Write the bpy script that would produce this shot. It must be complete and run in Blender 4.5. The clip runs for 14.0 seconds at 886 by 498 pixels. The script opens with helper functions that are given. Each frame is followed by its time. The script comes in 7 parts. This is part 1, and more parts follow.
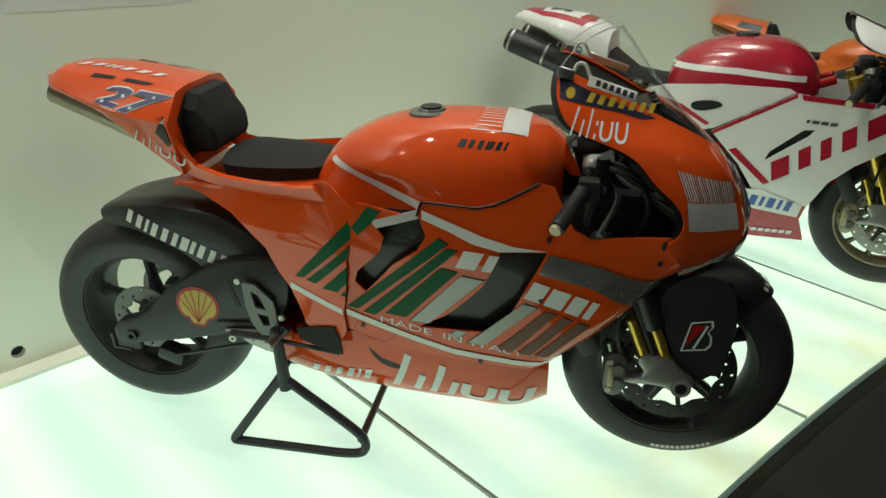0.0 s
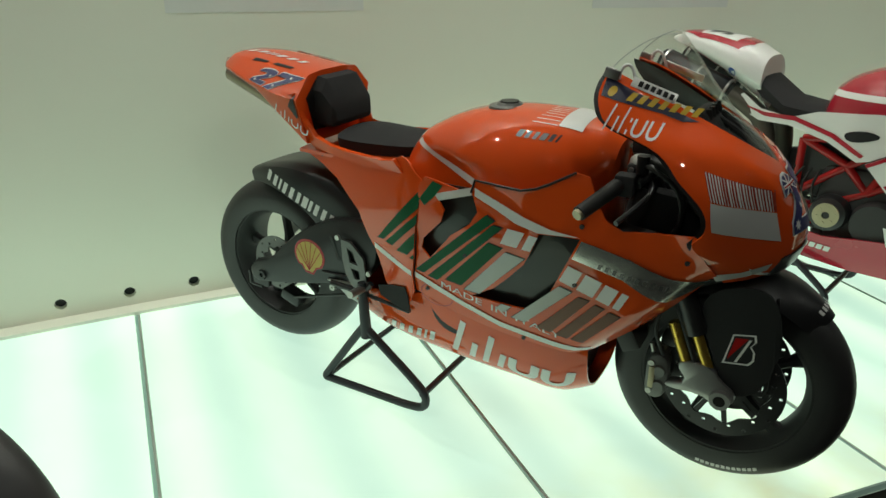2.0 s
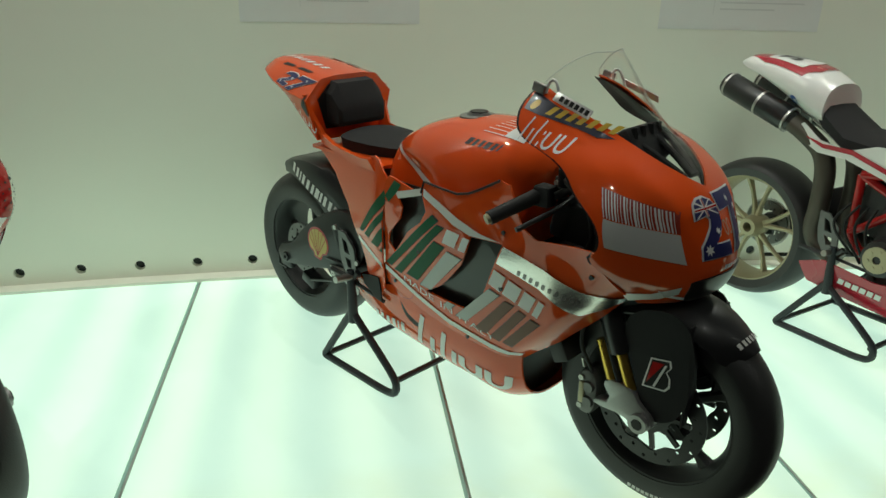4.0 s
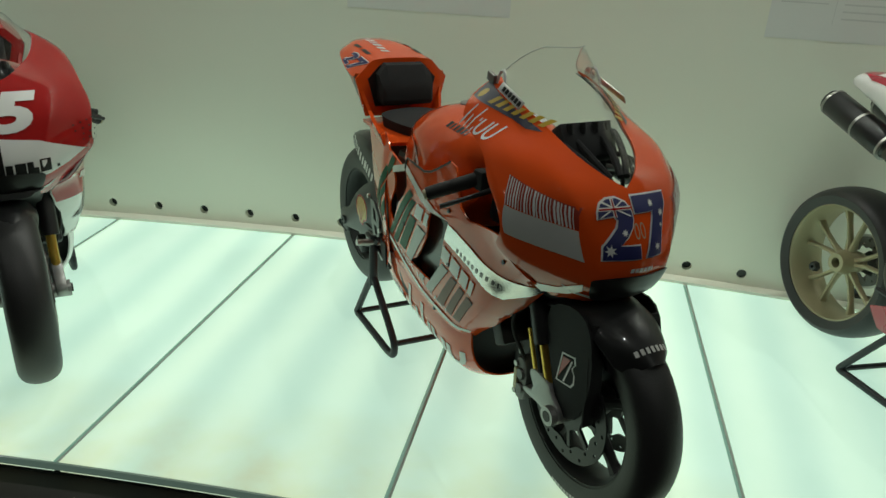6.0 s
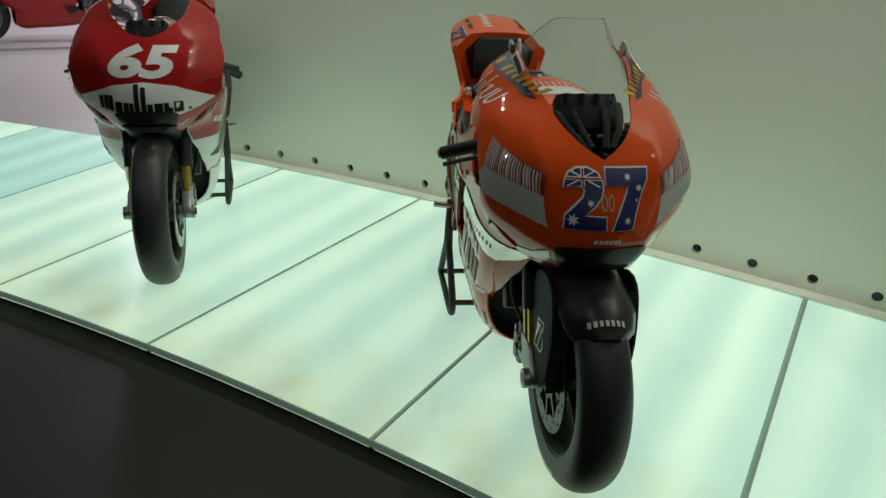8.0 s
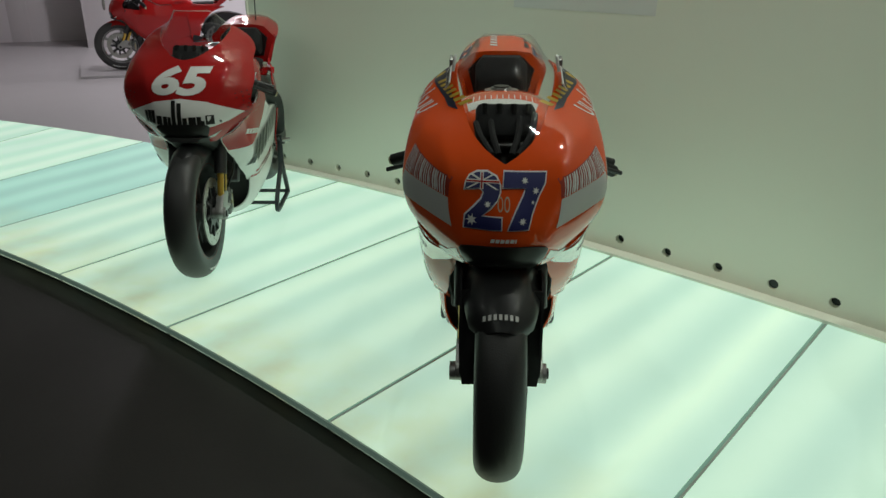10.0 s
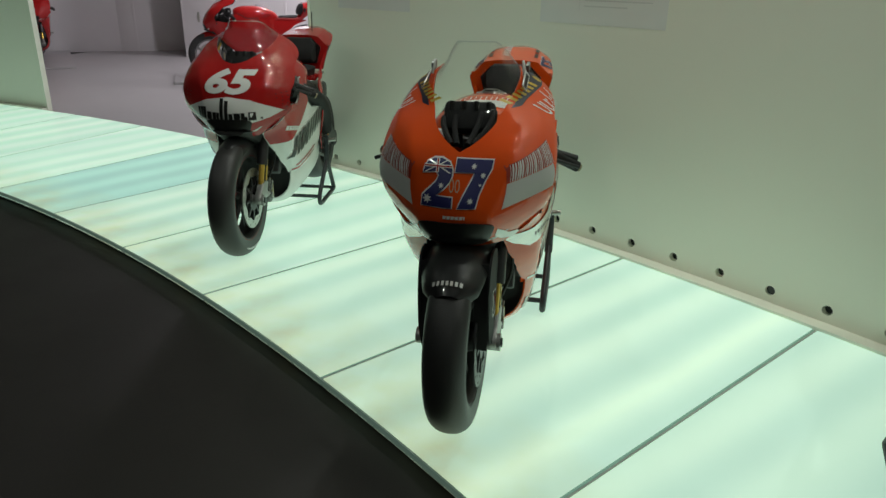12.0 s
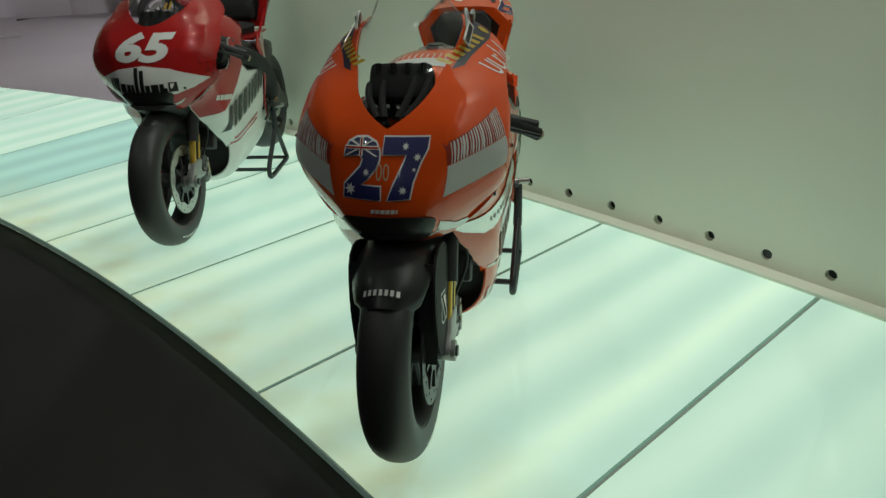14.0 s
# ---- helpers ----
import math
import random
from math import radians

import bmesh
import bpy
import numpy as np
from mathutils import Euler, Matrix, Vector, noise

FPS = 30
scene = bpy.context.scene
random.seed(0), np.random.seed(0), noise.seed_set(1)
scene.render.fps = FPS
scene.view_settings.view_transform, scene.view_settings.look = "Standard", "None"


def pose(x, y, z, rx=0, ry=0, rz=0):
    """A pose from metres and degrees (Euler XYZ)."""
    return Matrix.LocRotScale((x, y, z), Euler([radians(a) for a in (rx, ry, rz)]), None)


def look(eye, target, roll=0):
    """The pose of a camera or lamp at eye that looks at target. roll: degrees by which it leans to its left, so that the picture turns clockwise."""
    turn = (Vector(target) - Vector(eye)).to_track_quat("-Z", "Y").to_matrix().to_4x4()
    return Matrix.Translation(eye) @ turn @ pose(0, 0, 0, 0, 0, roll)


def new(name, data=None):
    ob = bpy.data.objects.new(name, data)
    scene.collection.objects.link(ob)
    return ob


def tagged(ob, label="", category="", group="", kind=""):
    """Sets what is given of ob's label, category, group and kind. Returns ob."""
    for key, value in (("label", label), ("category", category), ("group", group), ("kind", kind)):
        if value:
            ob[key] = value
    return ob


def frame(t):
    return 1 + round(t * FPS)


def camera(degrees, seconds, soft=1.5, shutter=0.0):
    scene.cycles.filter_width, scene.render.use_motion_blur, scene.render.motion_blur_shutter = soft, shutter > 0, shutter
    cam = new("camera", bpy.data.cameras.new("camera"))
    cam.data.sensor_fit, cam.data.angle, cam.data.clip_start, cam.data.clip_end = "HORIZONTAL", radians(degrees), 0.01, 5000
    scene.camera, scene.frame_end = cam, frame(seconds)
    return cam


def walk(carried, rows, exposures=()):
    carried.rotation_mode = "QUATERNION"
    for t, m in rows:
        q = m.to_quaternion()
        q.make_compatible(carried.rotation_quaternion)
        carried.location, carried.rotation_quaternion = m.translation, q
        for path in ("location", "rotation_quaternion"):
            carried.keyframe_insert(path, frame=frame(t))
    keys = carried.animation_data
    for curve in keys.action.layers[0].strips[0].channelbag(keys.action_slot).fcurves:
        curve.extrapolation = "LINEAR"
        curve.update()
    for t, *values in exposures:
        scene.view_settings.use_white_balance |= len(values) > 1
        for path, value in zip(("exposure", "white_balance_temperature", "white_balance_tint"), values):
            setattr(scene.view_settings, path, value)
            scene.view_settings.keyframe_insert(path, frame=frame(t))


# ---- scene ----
from mathutils import geometry

cam = camera(65.5, 14.0)
PATH = [
    (0, (1.143, -1.564, 1.250), (0.822, 0.230, 0.427), 0.12),
    (0.5, (1.237, -1.580, 1.220), (0.788, 0.203, 0.433), -0.32),
    (1, (1.358, -1.579, 1.198), (0.673, 0.134, 0.427), -0.84),
    (1.5, (1.432, -1.604, 1.202), (0.622, 0.053, 0.429), -0.81),
    (2, (1.566, -1.642, 1.211), (0.652, -0.031, 0.456), 0.65),
    (2.5, (1.689, -1.601, 1.208), (0.671, -0.045, 0.472), 1.86),
    (3, (1.816, -1.496, 1.217), (0.682, -0.021, 0.482), 2.96),
    (3.5, (1.938, -1.457, 1.217), (0.719, -0.047, 0.489), 2.05),
    (6, (2.539, -0.996, 1.231), (0.893, -0.142, 0.481), 3.50),
    (6.5, (2.590, -0.849, 1.222), (0.881, -0.148, 0.456), 4.14),
    (7, (2.630, -0.725, 1.211), (0.875, -0.185, 0.418), 5.15),
    (7.5, (2.707, -0.657, 1.216), (0.925, -0.257, 0.403), 3.49),
    (8, (2.815, -0.534, 1.225), (1.004, -0.287, 0.414), 3.49),
    (8.5, (2.835, -0.374, 1.228), (1.004, -0.238, 0.436), 2.69),
    (11, (3.136, 0.115, 1.248), (1.301, -0.147, 0.497), 1.28),
    (11.5, (3.195, 0.229, 1.247), (1.365, -0.102, 0.511), 1.38),
    (12, (3.199, 0.265, 1.246), (1.370, -0.084, 0.517), 1.42),
    (12.5, (3.144, 0.219, 1.241), (1.302, -0.049, 0.509), 0.89),
    (13, (3.100, 0.169, 1.235), (1.252, 0.022, 0.484), 0.09),
    (13.5, (2.988, 0.190, 1.206), (1.167, 0.045, 0.391), -0.59),
    (14, (2.837, 0.320, 1.219), (1.058, 0.012, 0.359), -1.35),
]
walk(cam, [(t, look(eye, target, roll)) for t, eye, target, roll in PATH],
     [(0.0, 0.21, 6700, 12.5), (1.0, 0.29, 6780, 14.0), (2.0, 0.12, 6580, 11.0), (3.0, 0.08, 6520, 10.5), (6.0, -0.18, 6450, 8.5), (8.5, -0.36, 6400, 7.5), (11.0, -0.36, 6400, 7.5), (12.0, -0.33, 6400, 7.5), (13.2, -0.35, 6400, 7.5), (14.0, -0.46, 6400, 7.5)])

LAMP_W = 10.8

# ---- light ----
world = bpy.data.worlds.new("world")
scene.world = world
world.use_nodes = True
world.node_tree.nodes["Background"].inputs[0].default_value = (0.75, 0.8, 0.78, 1)
world.node_tree.nodes["Background"].inputs[1].default_value = 0.02


# ---- materials ----
def material(name, color, rough=0.5, metal=0.0, coat=0.0, grain=0.0, scale=40.0, bump=0.0, bump_scale=200.0, stain=0.0, second=None, spec=0.5, gloss=1.5):
    """A surface with mottling at two scales, fine relief and a base colour."""
    m = bpy.data.materials.new(name)
    m.use_nodes = True
    nt = m.node_tree
    b = nt.nodes["Principled BSDF"]
    b.inputs["Base Color"].default_value = (*color, 1)
    b.inputs["Roughness"].default_value = rough
    b.inputs["Metallic"].default_value = metal
    b.inputs["Coat Weight"].default_value = coat
    b.inputs["Coat Roughness"].default_value = 0.03
    b.inputs["Coat IOR"].default_value = gloss
    b.inputs["Specular IOR Level"].default_value = spec
    tc = nt.nodes.new("ShaderNodeTexCoord")
    if grain or stain:
        fine = nt.nodes.new("ShaderNodeTexNoise")
        fine.inputs["Scale"].default_value = scale
        fine.inputs["Detail"].default_value = 6
        wide = nt.nodes.new("ShaderNodeTexNoise")
        wide.inputs["Scale"].default_value = scale / 12
        wide.inputs["Detail"].default_value = 3
        nt.links.new(tc.outputs["Object"], fine.inputs["Vector"])
        nt.links.new(tc.outputs["Object"], wide.inputs["Vector"])
        mix1 = nt.nodes.new("ShaderNodeMix")
        mix1.data_type = "RGBA"
        other = second or tuple(c * 0.55 for c in color)
        mix1.inputs["A"].default_value = (*color, 1)
        mix1.inputs["B"].default_value = (*other, 1)
        ramp = nt.nodes.new("ShaderNodeMath")
        ramp.operation = "MULTIPLY"
        ramp.inputs[1].default_value = grain
        nt.links.new(fine.outputs["Fac"], ramp.inputs[0])
        nt.links.new(ramp.outputs[0], mix1.inputs["Factor"])
        mix2 = nt.nodes.new("ShaderNodeMix")
        mix2.data_type = "RGBA"
        mix2.inputs["B"].default_value = (*other, 1)
        r2 = nt.nodes.new("ShaderNodeMath")
        r2.operation = "MULTIPLY"
        r2.inputs[1].default_value = stain
        nt.links.new(wide.outputs["Fac"], r2.inputs[0])
        nt.links.new(r2.outputs[0], mix2.inputs["Factor"])
        nt.links.new(mix1.outputs["Result"], mix2.inputs["A"])
        nt.links.new(mix2.outputs["Result"], b.inputs["Base Color"])
        rr = nt.nodes.new("ShaderNodeMapRange")
        rr.inputs["To Min"].default_value = max(0.02, rough - 0.08)
        rr.inputs["To Max"].default_value = min(1, rough + 0.10)
        nt.links.new(wide.outputs["Fac"], rr.inputs["Value"])
        nt.links.new(rr.outputs["Result"], b.inputs["Roughness"])
    if bump:
        n = nt.nodes.new("ShaderNodeTexNoise")
        n.inputs["Scale"].default_value = bump_scale
        n.inputs["Detail"].default_value = 4
        nt.links.new(tc.outputs["Object"], n.inputs["Vector"])
        bp = nt.nodes.new("ShaderNodeBump")
        bp.inputs["Strength"].default_value = bump
        bp.inputs["Distance"].default_value = 0.002
        nt.links.new(n.outputs["Fac"], bp.inputs["Height"])
        nt.links.new(bp.outputs["Normal"], b.inputs["Normal"])
    return m


ORANGE = material("orange_red_paint", (0.70, 0.077, 0.009), 0.42, coat=1.0, gloss=1.55, spec=0.02, grain=0.10, scale=60, stain=0.14, second=(0.58, 0.056, 0.007), bump=0.02, bump_scale=30)
RED = material("red_paint", (0.40, 0.014, 0.014), 0.42, coat=1.0, gloss=1.46, spec=0.02, grain=0.1, scale=60, stain=0.15, bump=0.02, bump_scale=30)
CRIMSON = material("crimson_paint", (0.42, 0.012, 0.03), 0.25, coat=0.6, grain=0.1, scale=60, stain=0.12)
WHITE = material("white_paint", (0.78, 0.78, 0.76), 0.32, coat=0.4, grain=0.06, stain=0.1)
DECAL = material("white_decal", (0.72, 0.72, 0.70), 0.38, coat=0.3, grain=0.06, stain=0.12)
FOIL = material("silver_foil", (0.74, 0.74, 0.72), 0.20, metal=0.95, coat=0.0, grain=0.1, stain=0.15)
SILVER = material("silver_decal", (0.72, 0.72, 0.70), 0.26, metal=0.35, coat=0.2, grain=0.1, stain=0.15)
PEWTER = material("pewter_decal", (0.34, 0.33, 0.32), 0.38, metal=0.5, coat=0.0, grain=0.2, scale=20, stain=0.3)
UMBER = material("smoky_brown_decal", (0.17, 0.085, 0.060), 0.40, metal=0.2, grain=0.2, scale=20, stain=0.3, spec=0.3)
GREY = material("grey_decal", (0.20, 0.20, 0.195), 0.28, metal=0.6, coat=0.3, grain=0.1, stain=0.2)
GREEN = material("green_decal", (0.006, 0.095, 0.036), 0.45, coat=0.0, spec=0.15, grain=0.12, stain=0.15)
DARKNAVY = material("dark_navy_decal", (0.008, 0.008, 0.030), 0.35, coat=0.3, grain=0.1, stain=0.1)
PLATE = material("satin_grey_plate", (0.56, 0.56, 0.54), 0.45, coat=0.3, grain=0.08, stain=0.14)
DEEPRED = material("deep_red_field", (0.30, 0.022, 0.008), 0.4, coat=0.5, grain=0.1, stain=0.12)
NAVY = material("navy_decal", (0.011, 0.013, 0.10), 0.45, coat=0.1, grain=0.1, stain=0.1)
BLUE = material("blue_decal", (0.03, 0.10, 0.36), 0.32, coat=0.3, grain=0.1)
YELLOW = material("yellow_decal", (0.50, 0.33, 0.025), 0.35, coat=0.3, grain=0.08)
BLACKDECAL = material("black_decal", (0.014, 0.013, 0.013), 0.3, spec=0.3)
GLOSSBLACK = material("gloss_black_panel", (0.020, 0.019, 0.018), 0.30, coat=0.35, gloss=1.45, spec=0.3, grain=0.3, scale=25, stain=0.4, bump=0.12, bump_scale=14)
CARBON = material("carbon_fibre", (0.018, 0.018, 0.019), 0.38, spec=0.3, coat=0.35, grain=0.4, scale=150, second=(0.022, 0.022, 0.024))
GUARDBLACK = material("dull_black_composite", (0.026, 0.026, 0.027), 0.62, grain=0.3, scale=90, spec=0.15)
MATTBLACK = material("matt_black", (0.028, 0.028, 0.029), 0.55, grain=0.3, scale=70, stain=0.3, second=(0.035, 0.034, 0.033), bump=0.1)
FOAM = material("black_foam", (0.020, 0.020, 0.021), 0.85, grain=0.3, bump=0.5, bump_scale=500, spec=0.3)
TYRE = material("tyre_rubber", (0.028, 0.028, 0.030), 0.46, grain=0.3, scale=30, stain=0.4, second=(0.03, 0.029, 0.027), bump=0.25, bump_scale=260)
STEEL = material("brushed_steel", (0.48, 0.47, 0.44), 0.34, metal=0.9, grain=0.25, scale=80, stain=0.2)
ALU = material("cast_aluminium", (0.42, 0.42, 0.41), 0.42, metal=0.75, grain=0.3, scale=90, stain=0.25, bump=0.15)
GUNMETAL = material("gunmetal", (0.17, 0.17, 0.165), 0.42, metal=0.6, grain=0.3, scale=70, stain=0.3)
DARKMETAL = material("dark_metal", (0.06, 0.06, 0.062), 0.4, metal=0.7, grain=0.3, scale=60, stain=0.3)
GOLD = material("gold_anodised", (0.78, 0.52, 0.10), 0.28, metal=0.85, grain=0.1, scale=50)
BRONZE = material("bronze_rim", (0.43, 0.38, 0.245), 0.42, metal=0.4, grain=0.15, scale=50, stain=0.15)
TITAN = material("titanium", (0.40, 0.35, 0.27), 0.30, metal=0.95, grain=0.25, scale=35, stain=0.3)
PIPE = material("sooty_pipe", (0.11, 0.098, 0.08), 0.48, metal=0.6, grain=0.3, scale=35, stain=0.4)
STANDPAINT = material("stand_paint", (0.018, 0.021, 0.026), 0.45, grain=0.2, scale=90, stain=0.2, bump=0.05)
HOSE = material("black_hose", (0.022, 0.022, 0.022), 0.5, spec=0.2, grain=0.2)
WALLPAINT = material("pale_wall_paint", (0.84, 0.85, 0.735), 0.58, grain=0.06, scale=9, stain=0.10, second=(0.70, 0.71, 0.61), bump=0.05, bump_scale=300, spec=0.3)
LILACWALL = material("satin_white_wall", (0.76, 0.74, 0.76), 0.42, grain=0.05, scale=8, stain=0.1, spec=0.4)
LILAC = material("satin_white_panel", (0.43, 0.415, 0.425), 0.38, grain=0.05, scale=8, stain=0.1, spec=0.5)
DARKFLOOR = material("dark_floor", (0.0090, 0.0072, 0.0058), 0.58, spec=0.36, grain=0.4, scale=30, stain=0.5, second=(0.010, 0.008, 0.007), bump=0.15, bump_scale=120)
HOLE = material("hole_shade", (0.01, 0.012, 0.014), 0.5)
# for unseen ceiling and walls; dark enough to keep reflections on glossy paint low
CEILING = material("unseen_room_grey", (0.16, 0.16, 0.155), 0.8, grain=0.06, scale=6, stain=0.1)
GREYPRINT = material("grey_print", (0.62, 0.635, 0.61), 0.5)
PRINT = material("pale_print", (0.77, 0.785, 0.75), 0.5, grain=0.1, scale=10)

GLASSEDGE = material("green_glass_edge_glow", (0.10, 0.20, 0.16), 0.2, coat=0.5, grain=0.2, scale=20)
# emission stands in for light the glass carries from the lit panels
GLASSEDGE.node_tree.nodes["Principled BSDF"].inputs["Emission Color"].default_value = (0.30, 0.52, 0.40, 1)
GLASSEDGE.node_tree.nodes["Principled BSDF"].inputs["Emission Strength"].default_value = 0.42
EDGETRIM = material("grey_green_edge_glow", (0.12, 0.16, 0.13), 0.3, coat=0.3, grain=0.3, scale=30, stain=0.3)
# faint glow put into the trim for light spilling from the panels
EDGETRIM.node_tree.nodes["Principled BSDF"].inputs["Emission Color"].default_value = (0.30, 0.47, 0.37, 1)
EDGETRIM.node_tree.nodes["Principled BSDF"].inputs["Emission Strength"].default_value = 0.22
SEAL = material("grey_silicone", (0.38, 0.46, 0.40), 0.5, grain=0.3, scale=40, stain=0.3)


def clear(name, tint, rough=0.02):
    m = bpy.data.materials.new(name)
    m.use_nodes = True
    nt = m.node_tree
    out = nt.nodes["Material Output"]
    nt.nodes.remove(nt.nodes["Principled BSDF"])
    tr = nt.nodes.new("ShaderNodeBsdfTransparent")
    tr.inputs[0].default_value = (*tint, 1)
    gl = nt.nodes.new("ShaderNodeBsdfGlossy")
    gl.inputs["Roughness"].default_value = rough
    lw = nt.nodes.new("ShaderNodeLayerWeight")
    lw.inputs["Blend"].default_value = 0.5
    pw = nt.nodes.new("ShaderNodeMath")
    pw.operation = "POWER"
    pw.inputs[1].default_value = 4.5
    nt.links.new(lw.outputs["Facing"], pw.inputs[0])
    fr = nt.nodes.new("ShaderNodeMapRange")
    fr.inputs["To Min"].default_value = 0.005
    fr.inputs["To Max"].default_value = 0.75
    nt.links.new(pw.outputs[0], fr.inputs["Value"])
    mx = nt.nodes.new("ShaderNodeMixShader")
    nt.links.new(fr.outputs[0], mx.inputs[0])
    nt.links.new(tr.outputs[0], mx.inputs[1])
    nt.links.new(gl.outputs[0], mx.inputs[2])
    nt.links.new(mx.outputs[0], out.inputs[0])
    return m


SCREEN = clear("clear_screen", (0.985, 0.988, 0.985), 0.04)
# pale tone that paints the bright line of light on the screen edge
RIM = material("bright_edge_tone", (0.62, 0.64, 0.60), 0.3, coat=0.5, grain=0.2, scale=50)


def lit_glass(name, base, warm, strength):
    """Frosted glass over fluorescent tubes that lie side by side beneath it; x of the panel runs across the tubes."""
    m = bpy.data.materials.new(name)
    m.use_nodes = True
    nt = m.node_tree
    b = nt.nodes["Principled BSDF"]
    b.inputs["Base Color"].default_value = (0.30, 0.36, 0.32, 1)
    b.inputs["Roughness"].default_value = 0.22
    b.inputs["Specular IOR Level"].default_value = 0.06
    tc = nt.nodes.new("ShaderNodeTexCoord")
    sep = nt.nodes.new("ShaderNodeSeparateXYZ")
    nt.links.new(tc.outputs["Object"], sep.inputs[0])
    info = nt.nodes.new("ShaderNodeObjectInfo")
    wob = nt.nodes.new("ShaderNodeTexNoise")
    wob.inputs["Scale"].default_value = 1.6
    nt.links.new(tc.outputs["Object"], wob.inputs["Vector"])

    def calc(op, a, c):
        n = nt.nodes.new("ShaderNodeMath")
        n.operation = op
        for i, v in enumerate((a, c)):
            if isinstance(v, (int, float)):
                n.inputs[i].default_value = v
            else:
                nt.links.new(v, n.inputs[i])
        return n.outputs[0]

    xs = calc("ADD", sep.outputs["X"], calc("MULTIPLY", wob.outputs["Fac"], 0.05))
    xs = calc("ADD", xs, calc("MULTIPLY", info.outputs["Random"], 3.0))
    tube = calc("COSINE", calc("MULTIPLY", xs, 2 * math.pi / 0.27), 0.0)
    tube = calc("ADD", calc("MULTIPLY", tube, 0.5), 0.5)
    slow = nt.nodes.new("ShaderNodeTexNoise")
    slow.noise_dimensions = "1D"
    slow.inputs["Scale"].default_value = 2.6
    nt.links.new(xs, slow.inputs["W"])
    cloud = nt.nodes.new("ShaderNodeTexNoise")
    cloud.inputs["Scale"].default_value = 3.0
    cloud.inputs["Detail"].default_value = 4
    nt.links.new(tc.outputs["Object"], cloud.inputs["Vector"])
    col = nt.nodes.new("ShaderNodeMix")
    col.data_type = "RGBA"
    col.inputs["A"].default_value = (*base, 1)
    col.inputs["B"].default_value = (*warm, 1)
    f = calc("MULTIPLY", tube, calc("MULTIPLY", slow.outputs["Fac"], 1.0))
    nt.links.new(f, col.inputs["Factor"])
    nt.links.new(col.outputs["Result"], b.inputs["Emission Color"])
    s = calc("ADD", 0.76, calc("MULTIPLY", calc("MULTIPLY", tube, slow.outputs["Fac"]), 0.32))
    s = calc("MULTIPLY", s, calc("ADD", 0.93, calc("MULTIPLY", cloud.outputs["Fac"], 0.14)))
    s = calc("MULTIPLY", s, calc("ADD", 0.95, calc("MULTIPLY", info.outputs["Random"], 0.08)))
    # grime that has gathered towards the visitors' edge
    dirt = nt.nodes.new("ShaderNodeTexNoise")
    dirt.inputs["Scale"].default_value = 5.0
    dirt.inputs["Detail"].default_value = 5
    nt.links.new(tc.outputs["Object"], dirt.inputs["Vector"])
    near = nt.nodes.new("ShaderNodeMapRange")
    near.inputs["From Min"].default_value = -0.45
    near.inputs["From Max"].default_value = -0.85
    nt.links.new(sep.outputs["Y"], near.inputs["Value"])
    d = calc("MULTIPLY", calc("POWER", dirt.outputs["Fac"], 2.0), calc("MULTIPLY", near.outputs["Result"], 1.5))
    grime = nt.nodes.new("ShaderNodeMix")
    grime.data_type = "RGBA"
    grime.inputs["B"].default_value = (0.55, 0.52, 0.22, 1)
    nt.links.new(d, grime.inputs["Factor"])
    nt.links.new(col.outputs["Result"], grime.inputs["A"])
    nt.links.new(grime.outputs["Result"], b.inputs["Emission Color"])
    nt.links.new(calc("MULTIPLY", s, strength), b.inputs["Emission Strength"])
    return m


GLOW = lit_glass("lit_frosted_glass", (0.61, 0.92, 0.74), (0.72, 0.95, 0.67), 1.03)
GLOWCOOL = lit_glass("lit_frosted_glass_cool", (0.40, 0.80, 0.68), (0.52, 0.88, 0.72), 0.93)


# ---- mesh helpers ----
def part(name, bm, mat, parent=None, label="", smooth=40):
    me = bpy.data.meshes.new(name)
    bm.to_mesh(me)
    bm.free()
    me.materials.append(mat)
    if smooth:
        me.polygons.foreach_set("use_smooth", [True] * len(me.polygons))
        me.set_sharp_from_angle(angle=radians(smooth))
    ob = new(name, me)
    ob.parent = parent
    if label:
        tagged(ob, label)
    return ob


def thing(name, m, label, category, group="", kind=""):
    ob = new(name)
    ob.empty_display_size = 0.1
    ob.matrix_basis = m
    return tagged(ob, label, category, group, kind)


def curve(xs, ys):
    """A smooth function through knots."""
    xs, ys = np.array(xs, float), np.array(ys, float)
    d = np.gradient(ys, xs)

    def f(x):
        x = min(max(x, xs[0]), xs[-1])
        i = int(min(max(np.searchsorted(xs, x) - 1, 0), len(xs) - 2))
        h = xs[i + 1] - xs[i]
        s = (x - xs[i]) / h
        return float((1 + 2 * s) * (1 - s) ** 2 * ys[i] + s * (1 - s) ** 2 * h * d[i] + s * s * (3 - 2 * s) * ys[i + 1] + s * s * (s - 1) * h * d[i + 1])

    return f


def chaikin(poly, n=2):
    for _ in range(n):
        out = []
        for i, p in enumerate(poly):
            q = poly[(i + 1) % len(poly)]
            out += [(0.75 * p[0] + 0.25 * q[0], 0.75 * p[1] + 0.25 * q[1]), (0.25 * p[0] + 0.75 * q[0], 0.25 * p[1] + 0.75 * q[1])]
        poly = out
    return poly


def inside(p, poly):
    c, j = False, len(poly) - 1
    for i in range(len(poly)):
        (xi, yi), (xj, yj) = poly[i], poly[j]
        if (yi > p[1]) != (yj > p[1]) and p[0] < (xj - xi) * (p[1] - yi) / (yj - yi) + xi:
            c = not c
        j = i
    return c


